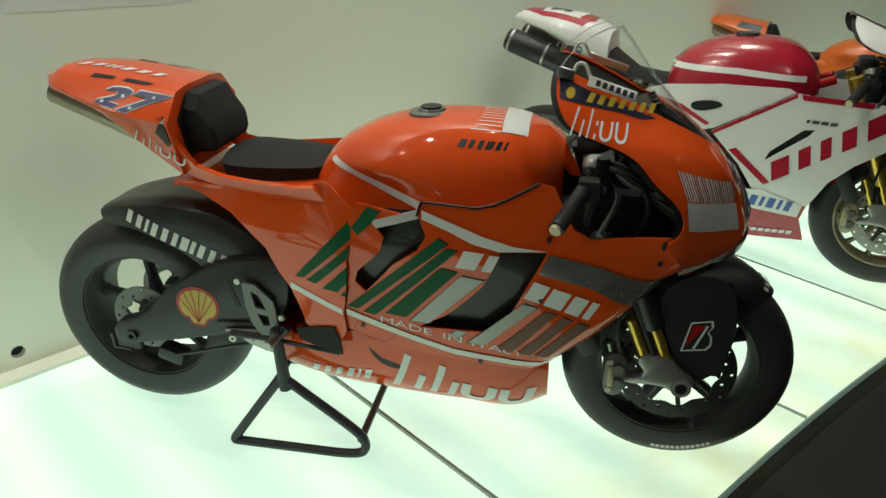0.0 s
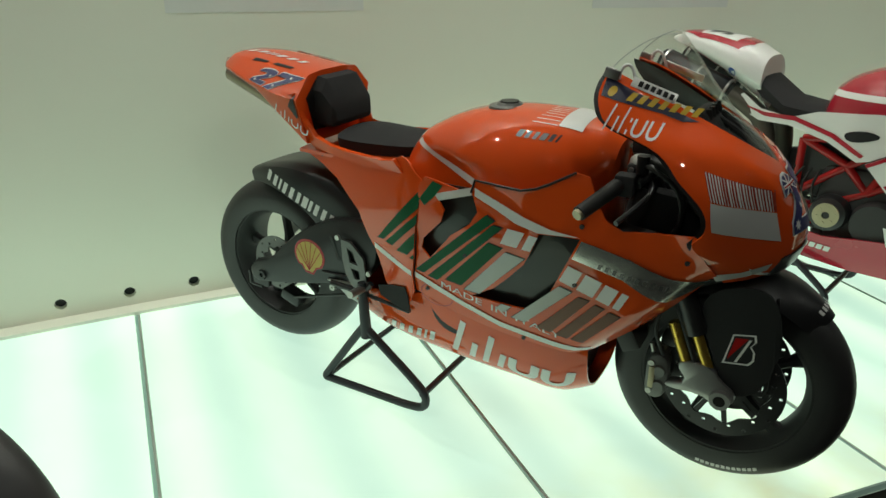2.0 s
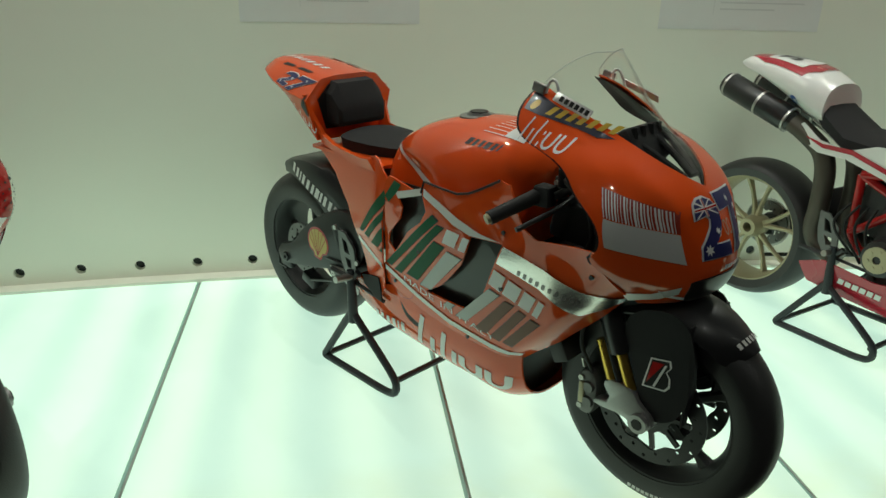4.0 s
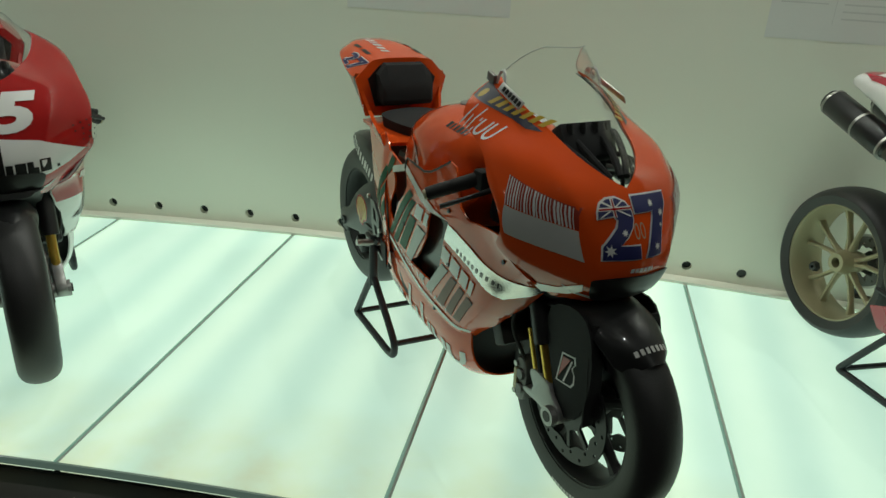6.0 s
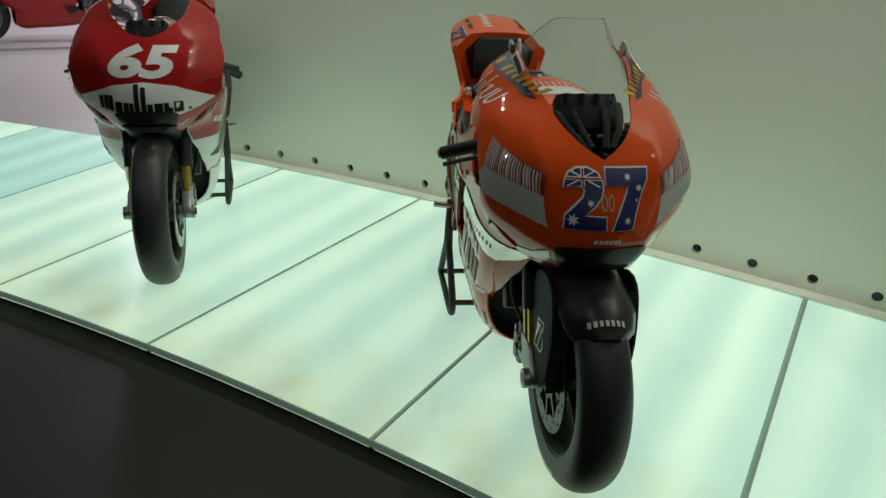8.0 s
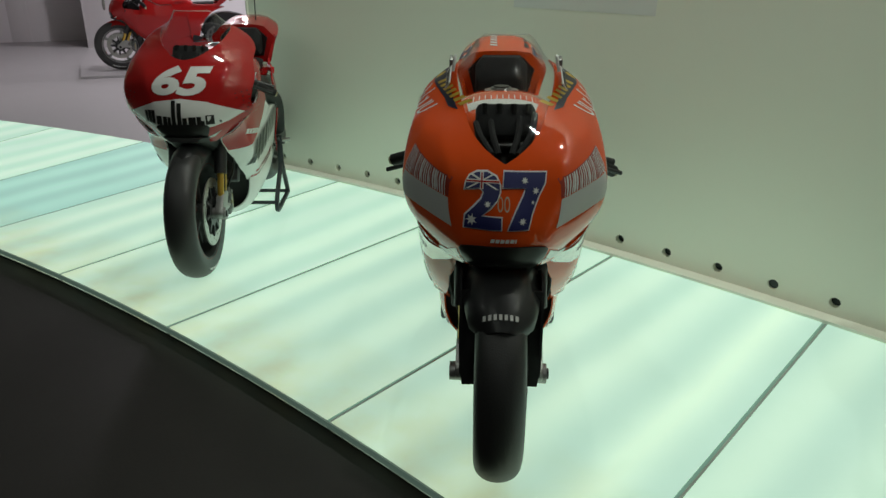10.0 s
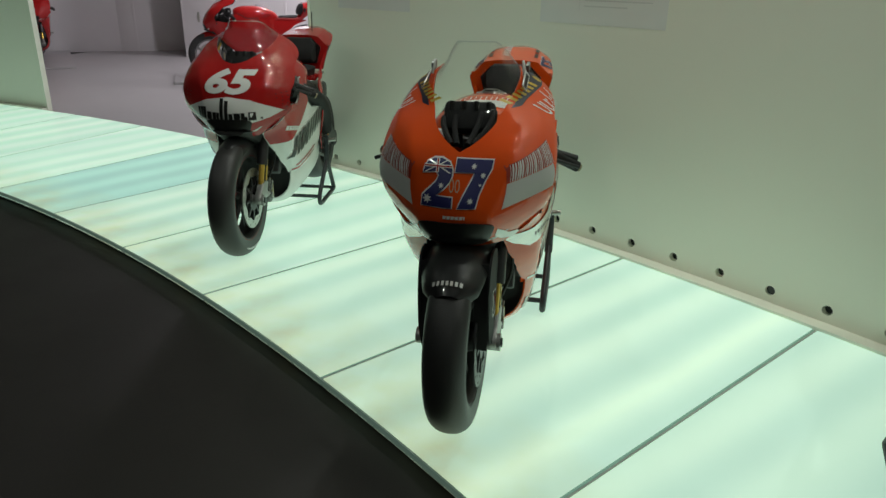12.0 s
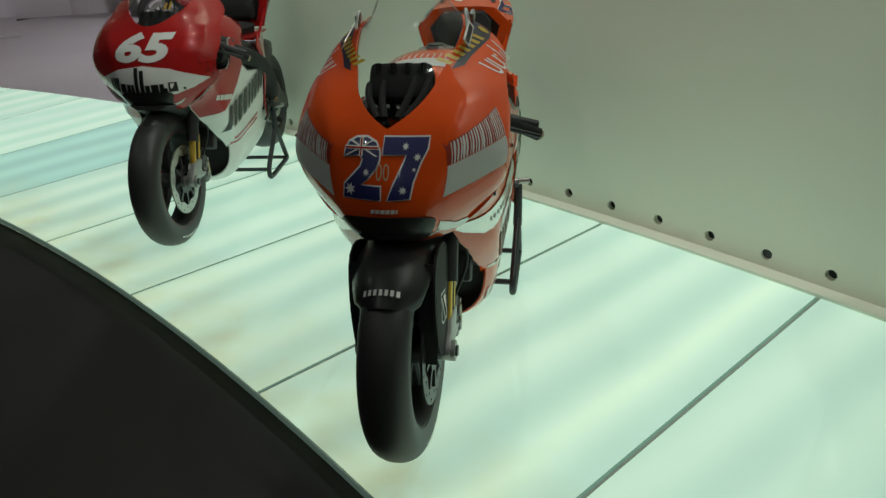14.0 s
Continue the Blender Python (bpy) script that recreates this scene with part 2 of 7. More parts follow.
def patch(fn, outline, holes=(), step=0.025, thick=0.004, out=None):
    """A sheet over a flat outline with holes, bent onto the surface fn(a, b), with thickness to the inside."""
    pts, edges = [], []
    for loop in (outline, *holes):
        loop = list(loop)
        fine = []
        for i, p in enumerate(loop):
            q = loop[(i + 1) % len(loop)]
            k = max(1, int(math.hypot(q[0] - p[0], q[1] - p[1]) / step))
            fine += [(p[0] + (q[0] - p[0]) * s / k, p[1] + (q[1] - p[1]) * s / k) for s in range(k)]
        o = len(pts)
        pts += fine
        edges += [(o + i, o + (i + 1) % len(fine)) for i in range(len(fine))]
    a0, a1 = min(p[0] for p in outline), max(p[0] for p in outline)
    b0, b1 = min(p[1] for p in outline), max(p[1] for p in outline)
    for i in range(1, int((a1 - a0) / step) + 1):
        for j in range(1, int((b1 - b0) / step) + 1):
            p = (a0 + i * step + (j % 2) * step * 0.37, b0 + j * step)
            if inside(p, outline) and not any(inside(p, h) for h in holes):
                pts.append(p)
    vs, _, fs, *_ = geometry.delaunay_2d_cdt([Vector(p) for p in pts], edges, [], 0, 1e-6)
    bm = bmesh.new()
    top = [bm.verts.new(fn(v[0], v[1])) for v in vs]
    faces = []
    for f in fs:
        c = (sum(vs[i][0] for i in f) / len(f), sum(vs[i][1] for i in f) / len(f))
        if inside(c, outline) and not any(inside(c, h) for h in holes):
            faces.append(bm.faces.new([top[i] for i in f]))
    for v in list(bm.verts):
        if not v.link_faces:
            bm.verts.remove(v)
    bm.normal_update()
    if out is not None and faces and sum((f.normal.dot(Vector(out)) * f.calc_area() for f in faces)) < 0:
        bmesh.ops.reverse_faces(bm, faces=faces)
        bm.normal_update()
    if thick:
        low = {v: bm.verts.new(v.co - v.normal * thick) for v in list(bm.verts)}
        rim = [e for e in bm.edges if len(e.link_faces) == 1]
        for e in rim:
            a, b = [lp.vert for lp in e.link_loops[0].face.loops if lp.edge == e][0], None
            lp = e.link_loops[0]
            a, b = lp.vert, lp.link_loop_next.vert
            bm.faces.new((b, a, low[a], low[b]))
        for f in faces:
            bm.faces.new([low[v] for v in reversed(f.verts)])
    return bm


def join(*bms):
    me = bpy.data.meshes.new("tmp")
    res = bmesh.new()
    for b in bms:
        b.to_mesh(me)
        res.from_mesh(me)
        b.free()
    bpy.data.meshes.remove(me)
    return res


def moved(bm, m):
    bmesh.ops.transform(bm, matrix=m, verts=bm.verts)
    if m.to_3x3().determinant() < 0:
        bmesh.ops.reverse_faces(bm, faces=bm.faces)
    return bm


def box(sx, sy, sz, m=None, bevel=0.0):
    bm = bmesh.new()
    bmesh.ops.create_cube(bm, size=1, matrix=Matrix.Diagonal((sx, sy, sz, 1)))
    if bevel:
        bmesh.ops.bevel(bm, geom=bm.edges[:], offset=bevel, segments=2, affect="EDGES", profile=0.5)
    return moved(bm, m) if m is not None else bm


def lathe(profile, n=40, closed=False):
    """Profile of (radius, y) turned about the y axis."""
    bm = bmesh.new()
    rings = []
    for r, y in profile:
        rings.append([bm.verts.new((r * math.cos(2 * math.pi * k / n), y, r * math.sin(2 * math.pi * k / n))) for k in range(n)])
    last = len(rings) if closed else len(rings) - 1
    for i in range(last):
        a, b = rings[i], rings[(i + 1) % len(rings)]
        for k in range(n):
            bm.faces.new((a[k], a[(k + 1) % n], b[(k + 1) % n], b[k]))
    bmesh.ops.recalc_face_normals(bm, faces=bm.faces)
    return bm


def sweep(pts, r, n=10, close=False, caps=True):
    """A round bar along points; r may be a list."""
    pts = [Vector(p) for p in pts]
    rs = r if isinstance(r, (list, tuple)) else [r] * len(pts)
    bm = bmesh.new()
    rings, up = [], None
    for i, p in enumerate(pts):
        a = pts[i - 1] if (i or close) else p
        b = pts[(i + 1) % len(pts)] if (i + 1 < len(pts) or close) else p
        d = (b - a).normalized()
        if up is None:
            up = d.orthogonal().normalized()
        up = (up - d * up.dot(d)).normalized()
        s = d.cross(up)
        rings.append([bm.verts.new(p + rs[i] * (up * math.cos(2 * math.pi * k / n) + s * math.sin(2 * math.pi * k / n))) for k in range(n)])
    for i in range(len(rings) if close else len(rings) - 1):
        a, b = rings[i], rings[(i + 1) % len(rings)]
        for k in range(n):
            bm.faces.new((a[k], a[(k + 1) % n], b[(k + 1) % n], b[k]))
    if caps and not close:
        bm.faces.new(rings[0])
        bm.faces.new(rings[-1])
    bmesh.ops.recalc_face_normals(bm, faces=bm.faces)
    return bm


def bend(pts, n=3):
    """Round the corners of an open run of points."""
    pts = [Vector(p) for p in pts]
    for _ in range(n):
        out = [pts[0]]
        for a, b in zip(pts, pts[1:]):
            out += [a.lerp(b, 0.25), a.lerp(b, 0.75)]
        pts = out + [pts[-1]]
    return pts


def loft(sections, close_ring=True, caps=True):
    bm = bmesh.new()
    rings = [[bm.verts.new(p) for p in s] for s in sections]
    n = len(rings[0])
    for a, b in zip(rings, rings[1:]):
        for k in range(n if close_ring else n - 1):
            bm.faces.new((a[k], a[(k + 1) % n], b[(k + 1) % n], b[k]))
    if caps:
        bm.faces.new(rings[0])
        bm.faces.new(rings[-1])
    bmesh.ops.recalc_face_normals(bm, faces=bm.faces)
    return bm


def plate(poly, y0, y1, bevel=0.0):
    """An outline in x and z, as a plate from y0 to y1."""
    bm = bmesh.new()
    f = bm.faces.new([bm.verts.new((x, y0, z)) for x, z in poly])
    g = bmesh.ops.extrude_face_region(bm, geom=[f])
    bmesh.ops.translate(bm, verts=[v for v in g["geom"] if isinstance(v, bmesh.types.BMVert)], vec=(0, y1 - y0, 0))
    bmesh.ops.recalc_face_normals(bm, faces=bm.faces)
    if bevel:
        bmesh.ops.bevel(bm, geom=[e for e in bm.edges if len(e.link_faces) == 2 and e.calc_face_angle() > 0.6], offset=bevel, segments=2, affect="EDGES", profile=0.5)
    return bm


def letters(text, size, shear=0.0, bold=0.0):
    """Flat lettering in the built-in font, as a bmesh in x and y from the origin."""
    cu = bpy.data.curves.new("lettering", "FONT")
    cu.body, cu.size, cu.shear, cu.offset, cu.resolution_u = text, size, shear, bold, 4
    ob = new("lettering", cu)
    bpy.context.view_layer.update()
    ev = ob.evaluated_get(bpy.context.evaluated_depsgraph_get())
    bm = bmesh.new()
    bm.from_mesh(ev.to_mesh())
    ev.to_mesh_clear()
    bpy.data.objects.remove(ob)
    bpy.data.curves.remove(cu)
    return bm


def printed(text, fn, origin, along, up, size, width, shear=0.0, bold=0.0, cut=0.02):
    """Lettering laid on the surface fn(a, b): origin, the ways along and up in the flat, letter height, and length."""
    bm = letters(text, 1.0, shear, bold)
    xs = [v.co.x for v in bm.verts]
    ys = [v.co.y for v in bm.verts]
    x0, x1, y0, y1 = min(xs), max(xs), min(ys), max(ys)
    for v in bm.verts:
        v.co = ((v.co.x - x0) / (x1 - x0) * width, (v.co.y - y0) / (y1 - y0) * size, 0)
    for ax, top in ((0, width), (1, size)):
        for k in range(1, int(top / cut) + 1):
            co, no = [0, 0, 0], [0, 0, 0]
            co[ax], no[ax] = k * cut, 1
            bmesh.ops.bisect_plane(bm, geom=bm.verts[:] + bm.edges[:] + bm.faces[:], plane_co=co, plane_no=no)
    for v in bm.verts:
        v.co = fn(origin[0] + along[0] * v.co.x + up[0] * v.co.y, origin[1] + along[1] * v.co.x + up[1] * v.co.y)
    bm.normal_update()
    return bm


def blocks(fn, origin, along, up, size, length, weights, slant=0.25, gap=0.22, out=None):
    """A mark as a row of slanted plain blocks on the surface fn; a negative weight makes a slimmer one."""
    total = sum(abs(w) for w in weights) + gap * (len(weights) - 1)
    x, bms = 0.0, []
    lay = lambda q: [(origin[0] + along[0] * p + up[0] * r, origin[1] + along[1] * p + up[1] * r) for p, r in q]
    for w in weights:
        thin, w = w < 0, abs(w)
        a, b = x / total * length, (x + w) / total * length
        e = 0.17 * (b - a) if thin else 0.0
        q = lay([(a + e, 0), (b - e, 0), (b - e + slant * size, size), (a + e + slant * size, size)])
        bms.append(patch(fn, q, step=0.02, thick=0, out=out))
        x += w + gap
    return join(*bms)


def strokes(fn, origin, along, up, size, lines, thick=0.12, out=None):
    """A mark of brush strokes on the surface fn; the lines are in units of its height, thick is their breadth."""
    bms = []
    lay = lambda p: (origin[0] + (along[0] * p[0] + up[0] * p[1]) * size, origin[1] + (along[1] * p[0] + up[1] * p[1]) * size)
    for line in lines:
        pts = [Vector(p).to_2d() for p in (bend([(x, y, 0) for x, y in line], 3) if len(line) > 2 else [Vector((x, y, 0)) for x, y in line])]
        left, right = [], []
        for i, p in enumerate(pts):
            d = (pts[min(i + 1, len(pts) - 1)] - pts[max(i - 1, 0)]).normalized()
            q = Vector((-d.y, d.x)) * thick / 2 * (0.75 if i in (0, len(pts) - 1) else 1)
            left.append(lay(p + q))
            right.append(lay(p - q))
        bms.append(patch(fn, left + right[::-1], step=0.02, thick=0, out=out))
    return join(*bms)


# a brush mark: leaning stems and two cups
BRUSH = [[(0.0, 0.0), (0.22, 1.05)], [(0.40, 0.0), (0.50, 0.62)], [(0.70, 0.0), (0.84, 1.0)], [(1.02, 0.0), (1.10, 0.62)],
         [(1.30, 0.62), (1.26, 0.02), (1.72, 0.02), (1.76, 0.62)], [(1.98, 0.62), (1.94, 0.02), (2.40, 0.02), (2.44, 0.62)]]

# ---- the room: a long curved stage of lit glass before a curved wall ----
ALONG, ACROSS, ORIGIN = Vector((0.581, 0.814, 0)), Vector((0.814, -0.581, 0)), Vector((-0.608, -0.198, 0))
CENTRE = ORIGIN + ALONG * 0.55 + ACROSS * 14.345
R_EDGE, R_GLASS, R_WALL = 12.6, 14.303, 14.375


def ring(r, a, z=0.0):
    """A place on the ring: radius from the room's middle and angle, counted along the wall."""
    return CENTRE + ALONG * (r * math.sin(a)) - ACROSS * (r * math.cos(a)) + Vector((0, 0, z))


JOINTS = [-0.60, -0.530, -0.465, -0.401, -0.338, -0.2755, -0.2183, -0.1618, -0.1015, -0.0418, 0.0266, 0.0970, 0.1645, 0.233, 0.301, 0.370]
AT_WALL = {-0.338: -0.352, -0.2755: -0.2893, -0.2183: -0.2236, -0.1618: -0.1600, -0.1015: -0.0990, -0.0418: -0.0373, 0.0266: 0.0270, 0.0970: 0.0914, 0.1645: 0.160}
A0, A1 = JOINTS[0], JOINTS[-1]
A_OPEN0, A_OPEN1 = -0.3850, -0.150


def arc_slab(r0, r1, z0, z1, a0, a1, n):
    secs = []
    for k in range(n + 1):
        a = a0 + (a1 - a0) * k / n
        secs.append([ring(r0, a, z0), ring(r1, a, z0), ring(r1, a, z1), ring(r0, a, z1)])
    return loft(secs)


stage = tagged(new("platform"), "curved display stage with a lit glass top", "platform", kind="structure")
part("platform_base", arc_slab(R_EDGE + 0.02, R_GLASS + 0.01, -0.06, -0.031, A0, A1, 60), MATTBLACK, stage, "dark base under the glass")
GAP = 0.019
for k, (a, b) in enumerate(zip(JOINTS, JOINTS[1:])):
    mid = (a + b) / 2
    o = ring((R_EDGE + R_GLASS) / 2, mid)
    turn = Matrix.Translation(o) @ Matrix.Rotation(math.atan2(ALONG.y, ALONG.x) - mid, 4, "Z")
    inv = turn.inverted()
    bm = bmesh.new()
    cols = []
    a2, b2 = AT_WALL.get(a, a), AT_WALL.get(b, b)
    for i in range(7):
        f, f2 = a + (b - a) * i / 6, a2 + (b2 - a2) * i / 6
        g = GAP / 2 / 13.5 * (1 if i == 0 else -1 if i == 6 else 0)
        cols.append([bm.verts.new(inv @ ring(r, (f if r < 13 else f2) + g, z)) for r, z in ((R_EDGE, -0.03), (R_EDGE, -0.003), (R_EDGE + 0.003, 0), (R_GLASS, 0), (R_GLASS, -0.03))])
    for p, q in zip(cols, cols[1:]):
        for i in range(5):
            bm.faces.new((p[i], q[i], q[(i + 1) % 5], p[(i + 1) % 5]))
    bm.faces.new(cols[0])
    bm.faces.new(cols[-1])
    bmesh.ops.recalc_face_normals(bm, faces=bm.faces)
    ob = part("glass_panel", bm, GLOWCOOL if k == 6 else GLOW, stage, smooth=0)
    ob.matrix_basis = turn
    p, q = ring(R_EDGE + 0.002, a), ring(R_GLASS - 0.002, a2)
    ob = part("glass_joint", box((q - p).length, GAP - 0.001, 0.024, Matrix.Translation((0, 0, -0.0145))), GLASSEDGE, stage, smooth=0)
    ob.matrix_basis = Matrix.Translation((p + q) / 2) @ Matrix.Rotation(math.atan2((q - p).y, (q - p).x), 4, "Z")
    seal = part("joint_seal", box((q - p).length - 0.004, 0.0080, 0.024, Matrix.Translation((0, -GAP / 2 + 0.0048, -0.0132))), SEAL, stage, smooth=0)
    seal.matrix_basis = ob.matrix_basis
# front edge; its glow is painted by emission
part("edge_trim", arc_slab(R_EDGE - 0.007, R_EDGE - 0.001, -0.02, 0.0005, A0, A1, 80), EDGETRIM, stage, "green glass front edge with a faint painted glow")

# wall with a row of round holes low down
HOLE_STEP, HOLE_Z, HOLE_R = 0.2325 / 14.37, 0.062, 0.021
HOLE0 = -0.5465 / 14.37
TALL = 3.6


def wall_arc(name, a0, a1, label, deep=0.22, holed=True):
    w = tagged(new(name), label, "wall", kind="structure")
    first = math.ceil((a0 - HOLE0) / HOLE_STEP)
    last = math.floor((a1 - HOLE0) / HOLE_STEP)
    bm = bmesh.new()
    rw, z1 = R_WALL, 0.36
    marks = [HOLE0 + (k - 0.5) * HOLE_STEP for k in range(first, last + 2)]
    marks = [m for m in marks if a0 < m < a1]
    lines = [a0] + marks + [a1]
    for a, b in zip(lines, lines[1:]):
        mid, has = (a + b) / 2, holed and abs((b - a) - HOLE_STEP) < 1e-6
        if has:
            n = 24
            circ, rim, back = [], [], []
            for k in range(n):
                t = 2 * math.pi * k / n
                cx, cz = math.cos(t), math.sin(t)
                circ.append(bm.verts.new(ring(rw, mid + HOLE_R * cx / rw, HOLE_Z + HOLE_R * cz)))
                back.append(bm.verts.new(ring(rw + 0.05, mid + HOLE_R * cx / rw, HOLE_Z + HOLE_R * cz)))
                q = max(abs(cx), abs(cz))
                u, v = cx / q, cz / q
                zz = HOLE_Z + v * (z1 - HOLE_Z) if v > 0 else HOLE_Z + v * HOLE_Z
                u = math.copysign(1, u) if abs(v) > 0.999 and abs(u) > 0.999 else u
                rim.append(bm.verts.new(ring(rw, mid + u * HOLE_STEP / 2, zz)))
            for k in range(n):
                j = (k + 1) % n
                bm.faces.new((rim[k], rim[j], circ[j], circ[k]))
                bm.faces.new((circ[k], circ[j], back[j], back[k]))
            bm.faces.new(back)
        else:
            vs = [bm.verts.new(ring(rw, s, z)) for s, z in ((a, 0), (b, 0), (b, z1), (a, z1))]
            bm.faces.new(vs)
    n = max(4, int((a1 - a0) / 0.03))
    for a, b in zip(lines, lines[1:]):
        bm.faces.new([bm.verts.new(ring(rw, s, z)) for s, z in ((a, z1), (b, z1), (b, TALL), (a, TALL))])
    bmesh.ops.remove_doubles(bm, verts=bm.verts, dist=0.0005)
    bmesh.ops.recalc_face_normals(bm, faces=bm.faces)
    part("wall_face", bm, WALLPAINT, w, smooth=30)
    part("wall_body", arc_slab(rw + (0.052 if holed else 0.004), rw + deep, -0.16, TALL, a0 + 0.0002, a1 - 0.0002, n), WALLPAINT, w, smooth=30)
    part("wall_end", box(deep + 0.02, 0.012, TALL + 0.16, Matrix.Translation(ring(rw + deep / 2, a0, TALL / 2 - 0.08)) @ Matrix.Rotation(math.atan2(-ACROSS.y, -ACROSS.x) - a0, 4, "Z")), WALLPAINT, w, smooth=0)
    part("wall_end", box(deep + 0.02, 0.012, TALL + 0.16, Matrix.Translation(ring(rw + deep / 2, a1, TALL / 2 - 0.08)) @ Matrix.Rotation(math.atan2(-ACROSS.y, -ACROSS.x) - a1, 4, "Z")), WALLPAINT, w, smooth=0)
    part("base_strip", arc_slab(R_GLASS + 0.004, rw + 0.002, -0.02, 0.010, a0, a1, n * 3), WALLPAINT, w, "slim pale ledge along the foot")
    for k in range(first, last + 1 if holed else first):
        mid = HOLE0 + k * HOLE_STEP
        if not (a0 + HOLE_STEP / 2 < mid < a1 - HOLE_STEP / 2):
            continue
        face = Matrix.Translation(ring(rw, mid, HOLE_Z)) @ Matrix.Rotation(math.atan2(ALONG.y, ALONG.x) - mid, 4, "Z")
        lamp = k >= 7 and (k - 7) % 2 == 0
        depth = 0.012 if lamp else 0.03
        bm = lathe([(0.0001, depth), (HOLE_R * 0.99, depth), (HOLE_R * 0.99, depth + 0.004), (0.0001, depth + 0.004)], 20)
        # grey insert, or in empty holes a dark disc painting the shade inside
        part("hole_disc", moved(bm, face), DARKMETAL if lamp else HOLE, w, "grey metal insert" if lamp else "")
        if lamp:
            part("hole_ring", moved(lathe([(HOLE_R, -0.002), (HOLE_R + 0.004, -0.002), (HOLE_R + 0.004, 0.001), (HOLE_R, 0.001)], 24, True), face), WALLPAINT, w)
    return w


wall_arc("wall_north", A_OPEN1, A1, "pale green-white curved wall with a row of round holes")
wall_arc("wall_west", A0, A_OPEN0, "pale green-white curved wall beyond the opening", 0.03, False)

# floor for visitors, unseen ceiling and the rest of the room
bm = bmesh.new()
bmesh.ops.create_grid(bm, x_segments=2, y_segments=2, size=24, matrix=Matrix.Translation((CENTRE.x * 0.5, CENTRE.y * 0.5, -0.06)))
tagged(part("floor", bm, DARKFLOOR, None, smooth=0), "dark brown matt floor of the hall", "floor", kind="structure")
bm = box(46, 46, 0.2, Matrix.Translation((CENTRE.x * 0.5, CENTRE.y * 0.5, TALL + 0.1)))
tagged(part("ceiling", bm, CEILING, None, smooth=0), "grey plain ceiling, unseen", "ceiling", kind="structure")

# thin printed panels that follow the curve of the wall
def on_wall(a0, a1, z0, z1, off, deep):
    return arc_slab(R_WALL - off - deep, R_WALL - off, z0, z1, a0, a1, max(2, int((a1 - a0) / 0.006)))


for a0, a1 in ((-0.130, -0.086), (-0.020, 0.029), (0.099, 0.147), (0.215, 0.262)):
    t = tagged(new("information_panel"), "thin pale printed panel lying on the wall", "sign", "information panels")
    part("board", on_wall(a0, a1, 1.06, 1.62, -0.0005, 0.0016), PRINT, t)
    w = a1 - a0
    part("divider", on_wall(a0 + w * 0.33, a0 + w * 0.333, 1.12, 1.56, 0.0011, 0.0005), GREYPRINT, t)
    for k in range(14):
        z = 1.14 + 0.026 * k
        part("text_bar", on_wall(a0 + w * 0.37, a0 + w * (0.89 if k else 0.71), z, z + 0.006, 0.0011, 0.0005), GREYPRINT, t)
        if k > 1:
            part("text_bar", on_wall(a0 + w * 0.05, a0 + w * (0.29 if k % 3 else 0.21), z, z + 0.005, 0.0011, 0.0005), GREYPRINT, t)

# the paler room beyond the opening
bm = arc_slab(R_GLASS + 0.012, 26.0, -0.30, -0.056, -0.62, A_OPEN1 + 0.25, 24)
tagged(part("floor_inner", bm, LILAC, None, smooth=0), "pale lilac glossy floor of the inner room", "floor", kind="structure")
# folded screens of the inner room: tall satin panels, two standing forward and one set back
FOLDS = [(-1.2, -14.0), (-5.0, -11.5), (-8.0, -7.7), (-8.1, -7.45), (-8.8, -6.75), (-7.6, -6.2), (-8.0, -4.6), (-9.6, -2.8), (-9.4, -0.8), (-7.0, 1.2), (-4.6, 2.6)]
folds = tagged(new("wall_inner"), "pale satin folded wall of the inner room", "wall", kind="structure")
for (x0, y0), (x1, y1) in zip(FOLDS, FOLDS[1:]):
    p, q = Vector((x0, y0, 0)), Vector((x1, y1, 0))
    d = (q - p).length
    m = Matrix.Translation((p + q) / 2 + Vector((0, 0, (TALL - 0.15) / 2))) @ Matrix.Rotation(math.atan2((q - p).y, (q - p).x), 4, "Z")
    part("wall_panel", box(d + 0.05, 0.05, TALL + 0.15, m, 0.012), LILACWALL, folds)

# unseen walls added to close the hall behind the visitor; their grey limits reflections
for nm, x, y, sx, sy in (("wall_south", 6, -14, 46, 0.2), ("wall_east", 20, 0, 0.2, 46)):
    bm = box(sx, sy, TALL + 0.16, Matrix.Translation((x, y, (TALL - 0.16) / 2)))
    tagged(part(nm, bm, CEILING, None, smooth=0), "plain grey wall, unseen, closing the hall", "wall", kind="structure")

# small ceiling spotlights, out of view, over the stage, the hall and the inner room
# the inner room's lamps (r > 16) are added to brighten its pale walls
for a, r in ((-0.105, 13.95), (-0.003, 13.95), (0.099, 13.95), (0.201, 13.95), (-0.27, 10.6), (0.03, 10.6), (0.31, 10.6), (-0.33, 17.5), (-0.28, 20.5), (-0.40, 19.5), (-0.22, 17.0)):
    t = thing("ceiling_lamp", Matrix.Translation(ring(r, a, TALL)), "unseen round white recessed ceiling spotlight", "lamp", "ceiling lamps")
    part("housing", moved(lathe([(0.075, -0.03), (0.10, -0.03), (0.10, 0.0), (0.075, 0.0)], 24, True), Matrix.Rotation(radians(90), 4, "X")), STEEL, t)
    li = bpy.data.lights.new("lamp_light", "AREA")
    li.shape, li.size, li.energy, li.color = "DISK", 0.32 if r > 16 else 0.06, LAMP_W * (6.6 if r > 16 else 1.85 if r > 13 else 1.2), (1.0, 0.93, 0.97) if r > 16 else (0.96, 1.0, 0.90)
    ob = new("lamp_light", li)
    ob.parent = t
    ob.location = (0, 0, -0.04)


